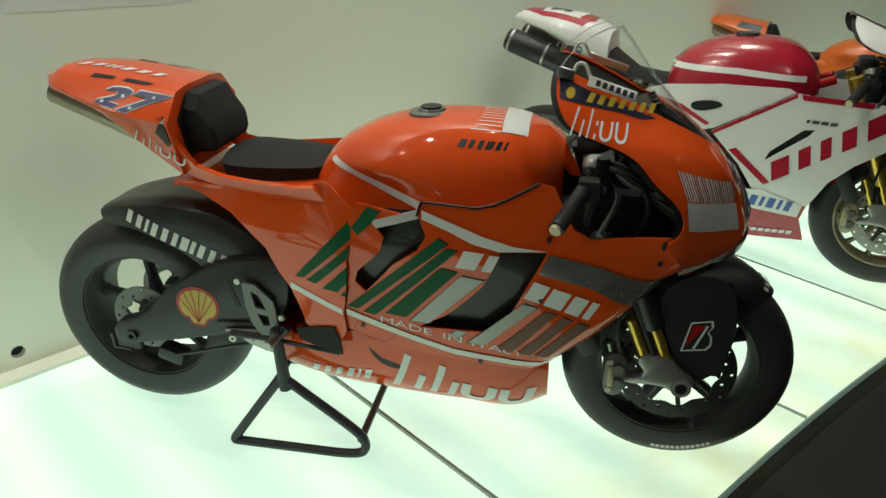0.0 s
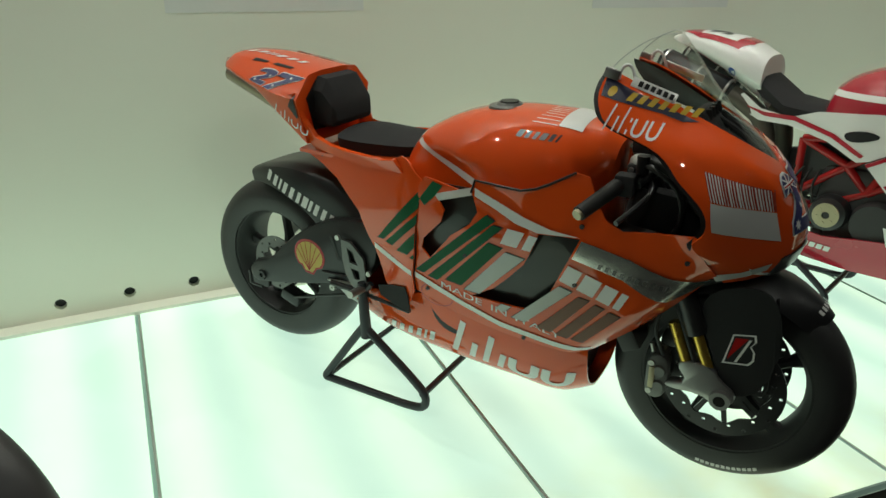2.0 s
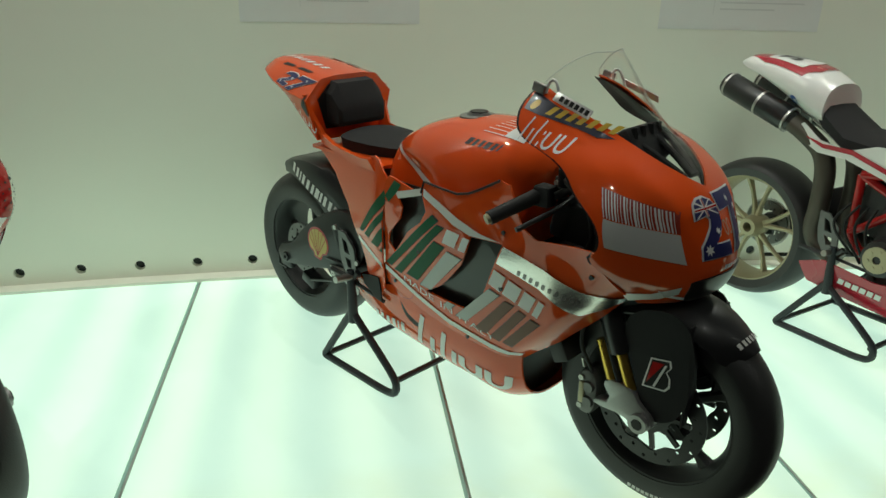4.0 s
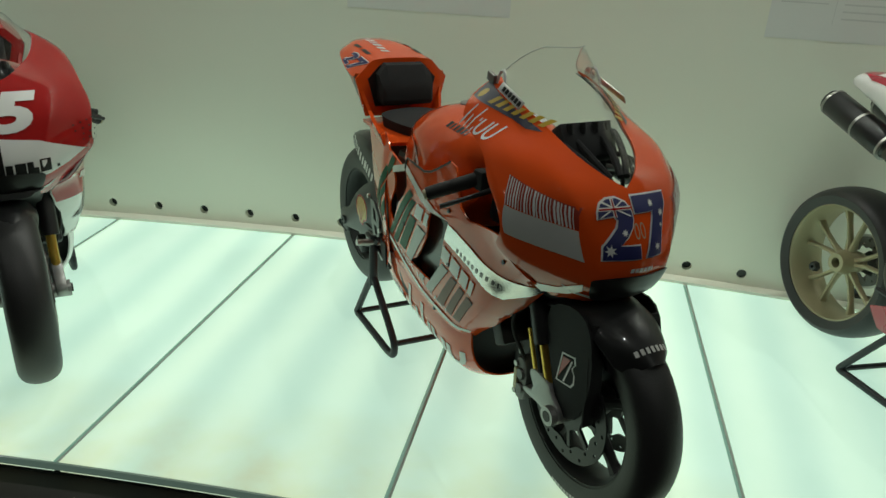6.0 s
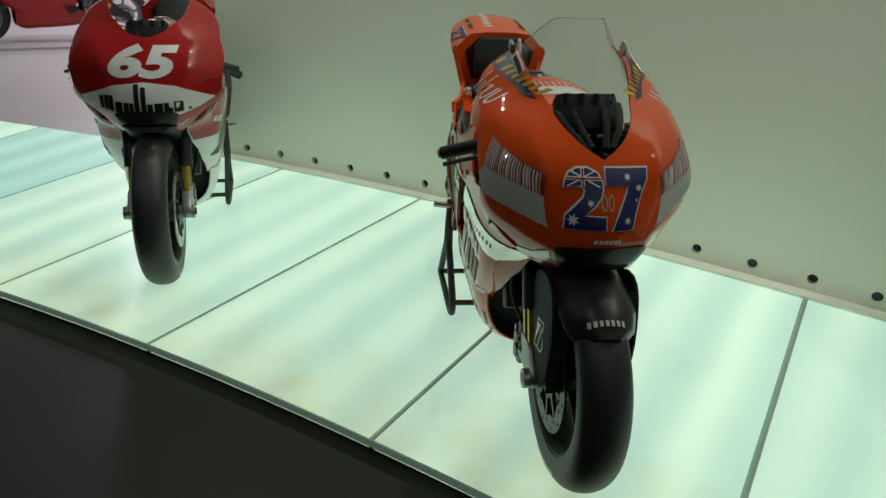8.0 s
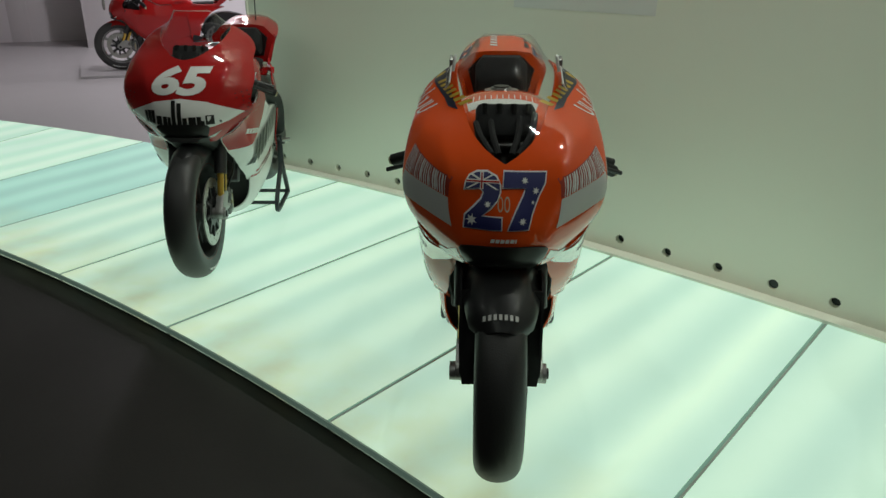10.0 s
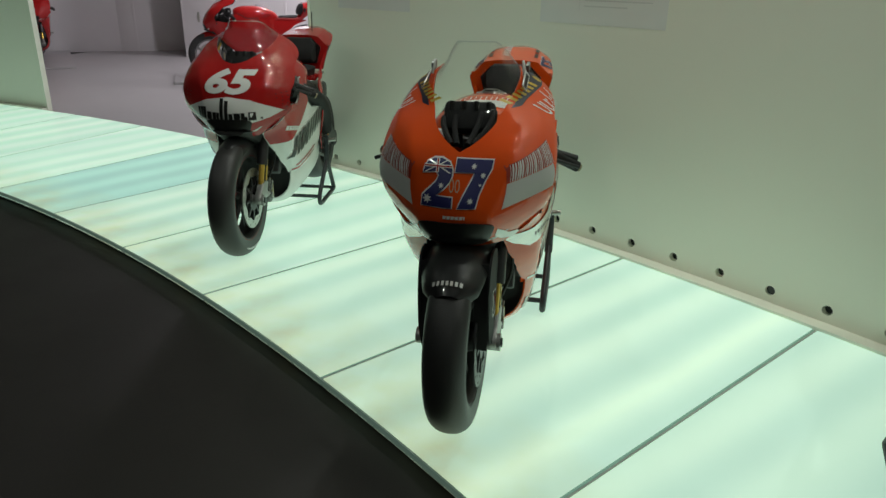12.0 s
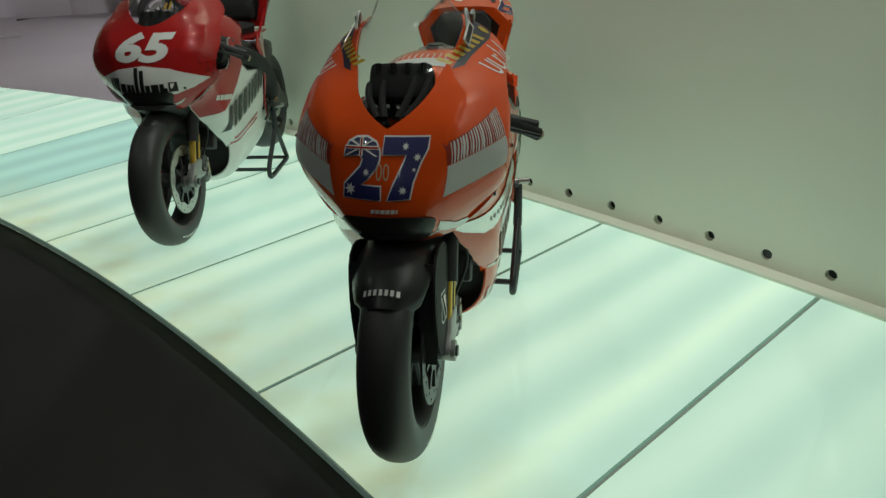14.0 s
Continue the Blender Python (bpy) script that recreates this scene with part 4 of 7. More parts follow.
        if sty["kind"] == "gp":
            fan = [(0.212 + 0.060 * math.cos(t), 0.462 + 0.055 * math.sin(t)) for t in [radians(x) for x in range(-40, 221, 20)]] + [(0.178, 0.424), (0.190, 0.402), (0.222, 0.398), (0.238, 0.420)]
            sf = lambda off: (lambda x, z: Vector((x, s * (0.149 + off), z)))
            part("logo", patch(sf(0.0005), fan, thick=0, out=(0, s, 0)), RED, a, "red rimmed fan shape")
            small = [(0.212 + (x - 0.212) * 0.86, 0.458 + (z - 0.458) * 0.86) for x, z in fan]
            lg = part("logo", patch(sf(0.0015), small, thick=0, out=(0, s, 0)), YELLOW, a, "yellow fan shape")
            bms = []
            for k in range(6):
                t = radians(25 + 26 * k)
                p0, p1 = Vector((0.208, 0.412)), Vector((0.212 + 0.052 * math.cos(t), 0.462 + 0.048 * math.sin(t)))
                n = Vector((-(p1 - p0).y, (p1 - p0).x)).normalized() * 0.0013
                bms.append(patch(sf(0.0025), [p0 - n, p1 - n, p1 + n, p0 + n], thick=0, out=(0, s, 0)))
            part("rib", join(*bms), RED, a, "thin red lines")
            part("slot", patch(sf(0.001), [(0.296, 0.545), (0.308, 0.545), (0.334, 0.470), (0.322, 0.470)], thick=0, out=(0, s, 0)), BLACKDECAL, a)
        part("axle_block", join(box(0.07, 0.02, 0.05, Matrix.Translation((-0.025, s * 0.128, 0.322)), 0.006), sweep([(-0.07, s * 0.135, 0.345), (-0.07, s * 0.135, 0.30), (-0.02, s * 0.135, 0.295)], 0.006, 8)), DARKMETAL, a)
    # rear caliper and chain
    if sty["kind"] == "gp":
        part("rear_caliper", join(box(0.075, 0.05, 0.04, Matrix.Translation((0.075, -0.09, 0.265)) @ Matrix.Rotation(radians(20), 4, "Y"), 0.008), sweep(bend([(0.09, -0.11, 0.27), (0.18, -0.12, 0.30), (0.30, -0.13, 0.34), (0.40, -0.13, 0.36)]), 0.005, 8)), DARKMETAL, bike)
    part("sprocket", moved(lathe([(0.07, -0.003), (0.105, -0.003), (0.105, 0.003), (0.07, 0.003)], 42, True), Matrix.Translation((0, 0.085, REAR_Z))), STEEL, bike)
    part("chain", join(sweep([(0, 0.085, 0.423), (0.45, 0.085, 0.46)], 0.009, 6), sweep([(0, 0.085, 0.213), (0.45, 0.085, 0.36)], 0.009, 6)), DARKMETAL, bike)
    # footpeg with its bracket
    for s in (-1, 1):
        holes = [[(0.372, 0.525), (0.393, 0.515), (0.408, 0.475), (0.380, 0.480)], [(0.383, 0.462), (0.412, 0.458), (0.414, 0.430), (0.396, 0.428)]]
        peg = part("footpeg_bracket", patch(lambda x, z: Vector((x, s * 0.165, z)), [(0.352, 0.548), (0.385, 0.545), (0.430, 0.500), (0.437, 0.42), (0.42, 0.385), (0.390, 0.395), (0.364, 0.435), (0.354, 0.48)], holes, thick=0.009, out=(0, s, 0)), GUNMETAL, bike, "grey cut-out foot bracket")
        if sty["kind"] == "gp":
            part("heat_plate", patch(lambda x, z: Vector((x, s * (0.150 - 0.1 * (0.42 - x)), z)), [(0.285, 0.388), (0.35, 0.398), (0.43, 0.352), (0.42, 0.332), (0.34, 0.352)], [[(x + 0.005 * math.cos(t), z + 0.005 * math.sin(t)) for t in (0, 1, 2, 3, 4, 5)] for x, z in ((0.32, 0.380), (0.352, 0.368), (0.388, 0.354))], thick=0.003, out=(0, s, 0)), ALU, bike, "drilled silver plate")
            for k in range(3):
                part("link_rod", sweep([(0.30 - 0.02 * k, s * 0.150, 0.375 + 0.022 * k), (0.43, s * 0.158, 0.395 + 0.016 * k)], 0.004, 8), STEEL if k == 1 else DARKMETAL, bike)
            part("rod_end", moved(lathe([(0.004, -0.008), (0.010, -0.008), (0.010, 0.008), (0.004, 0.008)], 14, True), Matrix.Translation((0.30, s * 0.152, 0.376))), STEEL, bike)
            for x, z in ((0.345, 0.555), (0.45, 0.46), (0.425, 0.40)):
                part("bolt", moved(lathe([(0.001, -0.004), (0.008, -0.004), (0.009, 0.004), (0.001, 0.004)], 10), Matrix.Translation((x, s * 0.170, z))), STEEL, bike)
        part("footpeg", sweep([(0.44, s * 0.16, 0.415), (0.44, s * 0.25, 0.425)], [0.013, 0.011], 12), STEEL, peg)
        part("pedal", join(sweep([(0.44, s * 0.175, 0.395), (0.60, s * 0.19, 0.385)], 0.006, 8), sweep([(0.30, s * 0.16, 0.395), (0.44, s * 0.165, 0.39)], 0.009, 8)), DARKMETAL, peg)
    # engine mass inside
    part("engine", join(box(0.50, 0.28, 0.34, Matrix.Translation((0.78, 0, 0.45)), 0.04), box(0.34, 0.24, 0.20, Matrix.Translation((0.62, 0, 0.66)), 0.04),
                        sweep([(0.75, -0.15, 0.43), (0.75, -0.19, 0.43)], [0.085, 0.075], 24), sweep([(0.92, -0.14, 0.42), (0.92, -0.175, 0.42)], [0.06, 0.05], 20)), MATTBLACK, bike, "dark engine cases")
    if sty["kind"] == "gp":
        front_edge = curve([0.40, 0.425, 0.475, 0.566, 0.63, 0.645], [1.130, 1.156, 1.216, 1.310, 1.368, 1.385])
        hang = lambda u, z: Vector((front_edge(z) - 0.012 - 0.05 * (1 - u * u), u * (side_y(front_edge(z), z) - 0.006), z))
        part("radiator_shroud", patch(hang, [(-1, 0.41), (1, 0.41), (1, 0.643), (-1, 0.643)], step=0.05, thick=0.004, out=(1, 0, 0)), MATTBLACK, bike, "black shroud under the nose")
        if sty.get("wide_mouth"):
            part("chin_duct", loft([[Vector((x, w * cx, z0 + (z1 - z0) * cz)) for cx, cz in ((-1, 0.9), (-0.8, 1), (0.8, 1), (1, 0.9), (0.75, 0.1), (0.6, 0), (-0.6, 0), (-0.75, 0.1))] for x, w, z0, z1 in ((1.30, 0.12, 0.56, 0.655), (1.39, 0.11, 0.610, 0.658), (1.46, 0.09, 0.636, 0.662), (1.490, 0.07, 0.646, 0.662))]), MATTBLACK, bike, "black duct under the chin")
    part("radiator", box(0.05, 0.27, 0.28, Matrix.Translation((1.15, 0, 0.53)) @ Matrix.Rotation(radians(-28), 4, "Y"), 0.008), MATTBLACK, bike, "black radiator")


def cockpit(bike, sty):
    part("triple_clamp", join(box(0.07, 0.27, 0.03, Matrix.Translation((1.195, 0, 0.865)), 0.008), box(0.05, 0.10, 0.04, Matrix.Translation((1.17, 0, 0.90)), 0.008)), DARKMETAL, bike)
    part("steering_head", sweep([(1.17, 0, 0.90), (1.27, 0, 0.64)], 0.04, 16), DARKMETAL, bike)
    for s in (-1, 1):
        bar = part("handlebar", sweep([(1.20, s * 0.10, 0.852), (1.165, s * 0.19, 0.848), (1.112, s * 0.300, 0.807)], 0.011, 12), DARKMETAL, bike)
        part("grip", sweep([(1.168, s * 0.185, 0.850), (1.114, s * 0.305, 0.806 - 0.012 * (1 + s))], [0.0175, 0.0165], 16), HOSE, bar, "black rubber grip")
        part("bar_end", sweep([(1.114, s * 0.305, 0.806 - 0.012 * (1 + s)), (1.111, s * 0.312, 0.8035 - 0.0125 * (1 + s))], [0.013, 0.012], 12), BRONZE, bar)
        part("lever", sweep(bend([(1.215, s * 0.13, 0.845), (1.240, s * 0.20, 0.84), (1.195, s * 0.31, 0.80)]), 0.006, 8), DARKMETAL, bar)
        part("switch_box", box(0.045, 0.04, 0.05, Matrix.Translation((1.175, s * 0.185, 0.846)), 0.008), GUARDBLACK, bar)
        part("reservoir", sweep([(1.20, s * 0.15, 0.865), (1.20, s * 0.15, 0.905)], 0.014, 14), HOSE, bar)
    near = lambda x: 1.13 + (x - 1.13) * (0.80 if sty.get("nose") is WIDE_NOSE else 1.0)
    dash = part("dashboard", box(0.05, 0.145, 0.09, Matrix.Translation((near(1.30), 0, 0.950)) @ Matrix.Rotation(radians(-35), 4, "Y"), 0.015), GUARDBLACK, bike, "black dashboard")
    part("cable_bundle", join(*[sweep(bend([(near(1.24 + 0.02 * k), y, 0.86), (near(1.29), y * 1.2, 0.96 + 0.01 * k), (near(1.36), y * 1.1, 0.94), (near(1.42), y * 0.5, 0.90)]), 0.008, 8) for k, y in enumerate((-0.06, -0.03, 0.03, 0.06))]), FOAM, dash)
    part("connector", join(*[sweep([(near(1.31), y, 0.975), (near(1.305), y, 0.998)], 0.007, 8) for y in (-0.05, -0.015, 0.02, 0.055)]), HOSE, dash)
    for s in (-1, 1):
        for k, (y0, y1, z1) in enumerate(((0.10, 0.17, 0.79), (0.12, 0.19, 0.76), (0.07, 0.14, 0.74))):
            part("hose", sweep(bend([(1.19, s * y0, 0.875), (1.235, s * (y1 + 0.01), 0.905 - 0.012 * k), (1.295, s * y1, 0.85), (1.30, s * (y1 - 0.02), z1), (1.25, s * (y1 - 0.05), 0.71)]), 0.0055, 8), HOSE, bike)
        part("fork_cap", moved(lathe([(0.001, 0.012), (0.016, 0.012), (0.024, 0.004), (0.026, -0.012), (0.001, -0.012)], 20), Matrix.Translation((1.185, s * 0.108, 0.882)) @ Matrix.Rotation(radians(90), 4, "X")), ALU, bike, "silver fork cap")
        part("clamp_bolt", sweep([(1.172, s * 0.132, 0.866), (1.172, s * 0.142, 0.866)], 0.006, 8), STEEL, bike)
        part("master_cylinder", sweep([(1.215, s * 0.13, 0.86), (1.200, s * 0.185, 0.848)], 0.010, 12), DARKMETAL, bike)
        part("cockpit_stay", sweep([(1.22, s * 0.06, 0.84), (1.34, s * 0.17, 0.80), (1.38, s * 0.19, 0.78)], 0.009, 8), MATTBLACK, bike)
    part("cockpit_floor", patch(lambda x, y: Vector((x, y, 0.70 + 0.25 * (x - 1.2))), [(1.04, -0.205), (1.36, -0.205), (1.42, -0.10), (1.42, 0.10), (1.36, 0.205), (1.04, 0.205)], step=0.05, thick=0.004, out=(0, 0, 1)), GUARDBLACK, bike, "black inner tray")
    for s in (-1, 1):
        part("air_duct", box(0.20, 0.05, 0.10, Matrix.Translation((1.27, s * 0.12, 0.775)) @ Matrix.Rotation(radians(12), 4, "Y") @ Matrix.Rotation(radians(-s * 18), 4, "Z"), 0.02), GUARDBLACK, bike, "black air duct")


ZS = [0.62, 0.66, 0.70, 0.76, 0.82, 0.88, 0.94, 0.98, 1.02, 1.05, 1.08, 1.12, 1.16, 1.19]
NOSE_TIP = [1.43, 1.53, 1.556, 1.566, 1.543, 1.497, 1.44, 1.402, 1.365, 1.338, 1.310, 1.272, 1.228, 1.195]
NOSE_W = [0.132, 0.172, 0.216, 0.254, 0.272, 0.274, 0.256, 0.222, 0.172, 0.134, 0.114, 0.098, 0.082, 0.060]
HEIGHTS = [0.62, 0.66, 0.70, 0.74, 0.78, 0.82, 0.86, 0.90, 0.94, 0.98, 1.02, 1.055, 1.08, 1.12, 1.17]
GP_TIP = [1.450, 1.515, 1.537, 1.545, 1.537, 1.515, 1.488, 1.452, 1.415, 1.380, 1.345, 1.315, 1.293, 1.258, 1.212]
GP_LINES = [
    ([0.060, 0.070, 0.088, 0.098, 0.106, 0.117, 0.128, 0.140, 0.150, 0.120, 0.100, 0.092, 0.084, 0.068, 0.045], [1.440, 1.500, 1.516, 1.516, 1.504, 1.486, 1.466, 1.430, 1.365, 1.300, 1.262, 1.232, 1.225, 1.210, 1.190]),
    ([0.110, 0.125, 0.150, 0.170, 0.182, 0.190, 0.197, 0.204, 0.202, 0.180, 0.150, 0.126, 0.098, 0.077, 0.050], [1.400, 1.430, 1.440, 1.440, 1.436, 1.426, 1.406, 1.362, 1.312, 1.238, 1.195, 1.165, 1.170, 1.165, 1.165]),
    ([0.150, 0.172, 0.208, 0.236, 0.248, 0.251, 0.249, 0.243, 0.234, 0.216, 0.190, 0.150, 0.110, 0.085, 0.055], [1.350, 1.358, 1.358, 1.360, 1.368, 1.370, 1.345, 1.303, 1.248, 1.180, 1.145, 1.118, 1.115, 1.120, 1.135]),
    ([0.190, 0.210, 0.232, 0.250, 0.262, 0.264, 0.262, 0.258, 0.249, 0.230, 0.202, 0.157, 0.114, 0.088, 0.058], [1.130, 1.130, 1.130, 1.130, 1.130, 1.130, 1.130, 1.130, 1.130, 1.110, 1.090, 1.080, 1.080, 1.090, 1.110])]
GP_NOSE = CreasedNose(HEIGHTS, GP_TIP, GP_LINES)
ROUND_NOSE = Nose(ZS, NOSE_TIP, NOSE_W,
               [2.0, 2.0, 2.0, 2.0, 2.0, 1.95, 1.65, 1.5, 1.4, 1.35, 1.4, 1.5, 1.7, 1.8])
WIDE_NOSE = CreasedNose(HEIGHTS, [1.13 + (t - 1.13) * 0.905 for t in GP_TIP], [([y * 1.07 for y in ys], [1.13 + (x - 1.13) * 0.905 for x in xs]) for ys, xs in GP_LINES])
WIDE_NOSE.screen_top, WIDE_NOSE.deep, WIDE_NOSE.vee = 1.128, 0.000, 0.06
GP_TANK = Loft([0.53, 0.55, 0.58, 0.643, 0.741, 0.837, 0.93, 0.997, 1.05, 1.09, 1.12], [0.09, 0.12, 0.148, 0.18, 0.205, 0.214, 0.214, 0.208, 0.19, 0.16, 0.12],
               [0.70] * 11, [0.80, 0.835, 0.872, 0.912, 0.945, 0.957, 0.957, 0.952, 0.94, 0.924, 0.90], 2.6)
GP_TANK.dent = lambda x, z: 0.17 / (1 + math.exp((z - 0.845 + 0.10 * (x - 0.70)) / 0.010)) * math.exp(-(((x - 0.69) / 0.13) ** 2)) + 0.05 / (1 + math.exp((z - 0.86) / 0.012)) * math.exp(-(((x - 1.02) / 0.09) ** 2))
GP_TAIL = FacetTail([-0.13, -0.10, -0.04, 0.05, 0.14, 0.235], [0.060, 0.098, 0.136, 0.160, 0.171, 0.174], [1.008, 0.996, 0.984, 0.950, 0.888, 0.815], [1.034, 1.046, 1.049, 1.041, 1.027, 1.013], 2.0,
                    [1.020, 1.014, 1.008, 0.984, 0.962, 0.944], 2.0)


def side_y(x, z):
    """Half-width of the main fairing."""
    y = 0.222 + 0.018 * math.sin(min(max((x - 0.6) / 0.7, 0), 1) * math.pi)
    y -= 0.9 * max(0, 0.50 - z) ** 2 + 0.5 * max(0, z - 0.70) ** 2 + 0.13 * max(0, 0.68 - z)
    y -= min(2.6, max(-0.9, -0.9 + 28 * (0.76 - z))) * max(0, x - 1.21) ** 2
    if z < 0.66:
        y -= 9 * max(0, x - (1.20 + (z - 0.475) * 1.033 - 0.060)) ** 2 * min(1, (0.66 - z) / 0.04)
    return y


def cover_y(x, z):
    """Half-width of the cover beneath the seat."""
    return 0.105 + 0.105 * min(max((x - 0.20) / 0.42, 0), 1) + 0.02 * math.sin(min(max((z - 0.5) / 0.33, 0), 1) * math.pi)


CUT = lambda x: 1.070 - 0.44 * (x - 1.095)


def nose_and_screen(bike, sty):
    nose = sty.get("nose", GP_NOSE)
    creased = isinstance(nose, CreasedNose)
    trail = curve([0.60, 0.64, 0.672, 0.726, 0.757, 0.775, 0.800, 0.830, 0.884, 0.945, 0.978, 1.02, 1.076, 1.10, 1.14, 1.17, 1.19], [1.40, 1.395, 1.38, 1.352, 1.338, 1.354, 1.361, 1.352, 1.298, 1.230, 1.142, 1.104, 1.098, 1.105, 1.13, 1.165, 1.185])
    z_top = nose.screen_top
    levels = [0.632 + (z_top - 0.632) * k / 46 for k in range(47)]
    secs = [nose.slice(z, trail(z)) for z in levels]

    # the screen's upper corners are rounded off
    for k, z in enumerate(levels):
        if z > z_top - 0.090:
            u = (z - z_top + 0.090) / 0.0905
            front = max(v.x for v in secs[k])
            secs[k] = nose.slice(z, trail(z) + (front - trail(z)) * 0.72 * (1 - math.sqrt(1 - u * u)))

    foot = max(v.x for q in secs for v in q if v.z > CUT(v.x))

    def parted(keep_above, drop=0.0):
        """The bowed sheet above or below the cut; on the creased cowl the cut is a V over the middle."""
        if not creased:
            bm = loft(secs, False, False)
            bmesh.ops.bisect_plane(bm, geom=bm.verts[:] + bm.edges[:] + bm.faces[:], plane_co=(1.095, 0, 1.070 - drop), plane_no=Vector((0.44, 0, 1)), clear_inner=keep_above, clear_outer=not keep_above)
            return bm
        halves = []
        for q in (-1, 1):
            bm = loft(secs, False, False)
            bmesh.ops.bisect_plane(bm, geom=bm.verts[:] + bm.edges[:] + bm.faces[:], plane_co=(0, 0, 0), plane_no=Vector((0, q, 0)), clear_inner=True)
            bmesh.ops.bisect_plane(bm, geom=bm.verts[:] + bm.edges[:] + bm.faces[:], plane_co=(1.095, 0, 1.070 - nose.deep - drop), plane_no=Vector((0.44, -q * nose.vee, 1)), clear_inner=keep_above, clear_outer=not keep_above)
            halves.append(bm)
        bm = join(*halves)
        bmesh.ops.remove_doubles(bm, verts=bm.verts[:], dist=0.0004)
        return bm

    def shell(keep_above, thick, shoulder=0):
        """Cowl below the cut, its shoulders beside the V-shaped foot of the screen, or the screen within that V."""
        bm = parted(keep_above)
        if keep_above and not creased:
            for q in ((shoulder,) if shoulder else (-1, 1)):
                bmesh.ops.bisect_plane(bm, geom=bm.verts[:] + bm.edges[:] + bm.faces[:], plane_co=(foot, q * 0.036, 1.0), plane_no=Vector((0.80, q, -0.30)), clear_inner=bool(shoulder), clear_outer=not shoulder)
        bm.normal_update()
        if sum(f.normal.dot(f.calc_center_median() - Vector((1.15, 0, 0.8))) for f in bm.faces) < 0:
            bmesh.ops.reverse_faces(bm, faces=bm.faces)
            bm.normal_update()
        fs = bm.faces[:]
        low = {v: bm.verts.new(v.co - v.normal * thick) for v in bm.verts[:]}
        for e in [e for e in bm.edges if len(e.link_faces) == 1]:
            lp = e.link_loops[0]
            a, b = lp.vert, lp.link_loop_next.vert
            bm.faces.new((b, a, low[a], low[b]))
        for f in fs:
            bm.faces.new([low[v] for v in reversed(f.verts)])
        return bm
    cowl = part("nose_cowl", join(shell(False, 0.004), *([] if creased else [shell(True, 0.004, -1), shell(True, 0.004, 1)])), sty["body"], bike, sty["cowl_label"])
    screen = part("windscreen", shell(True, 0.0025), SCREEN, bike, "clear bubble windscreen")
    cut = lambda v: CUT(v.x) + (nose.vee * abs(v.y) - nose.deep if creased else 0)
    # thin pale bar drawn where the clear edge catches light
    part("screen_rim", sweep([q[0] for q in secs if q[0].z > cut(q[0])] + secs[-1][1:-1] + [q[-1] for q in reversed(secs) if q[-1].z > cut(q[-1])], 0.0011, 6), RIM, screen, "pale rim painting the bright screen edge")
    bm = parted(False, 0.004)
    for v in bm.verts:
        v.co = Vector((v.co.x - 0.012, v.co.y * 0.965, v.co.z - 0.003))
    part("cowl_liner", bm, GUARDBLACK, cowl, "black inner lining")
    mouth = [(-0.105, 0.712), (-0.05, 0.718), (0.05, 0.718), (0.105, 0.712), (0.10, 0.690), (0.09, 0.664), (0.07, 0.642), (-0.07, 0.642), (-0.09, 0.664), (-0.10, 0.690)] if sty.get("wide_mouth") else [(-0.10, 0.690), (-0.06, 0.668), (0.06, 0.668), (0.10, 0.690), (0.05, 0.702), (-0.05, 0.702)]
    part("chin_lip", patch(nose.front(0.003), [(-0.135, 0.682), (-0.10, 0.664), (-0.05, 0.654), (0.05, 0.654), (0.10, 0.664), (0.135, 0.682), (0.11, 0.660), (0.05, 0.642), (-0.05, 0.642), (-0.11, 0.660)], step=0.012, thick=0, out=(1, 0, 0)), DECAL, cowl, "pale lip under the intake")
    # intake is not cut; a black patch paints its dark depth
    part("intake_mouth", patch(nose.front(0.0055), chaikin(mouth, 2), step=0.012, thick=0.004, out=(1, 0, 0)), BLACKDECAL, cowl, "black patch for the air intake")
    return cowl


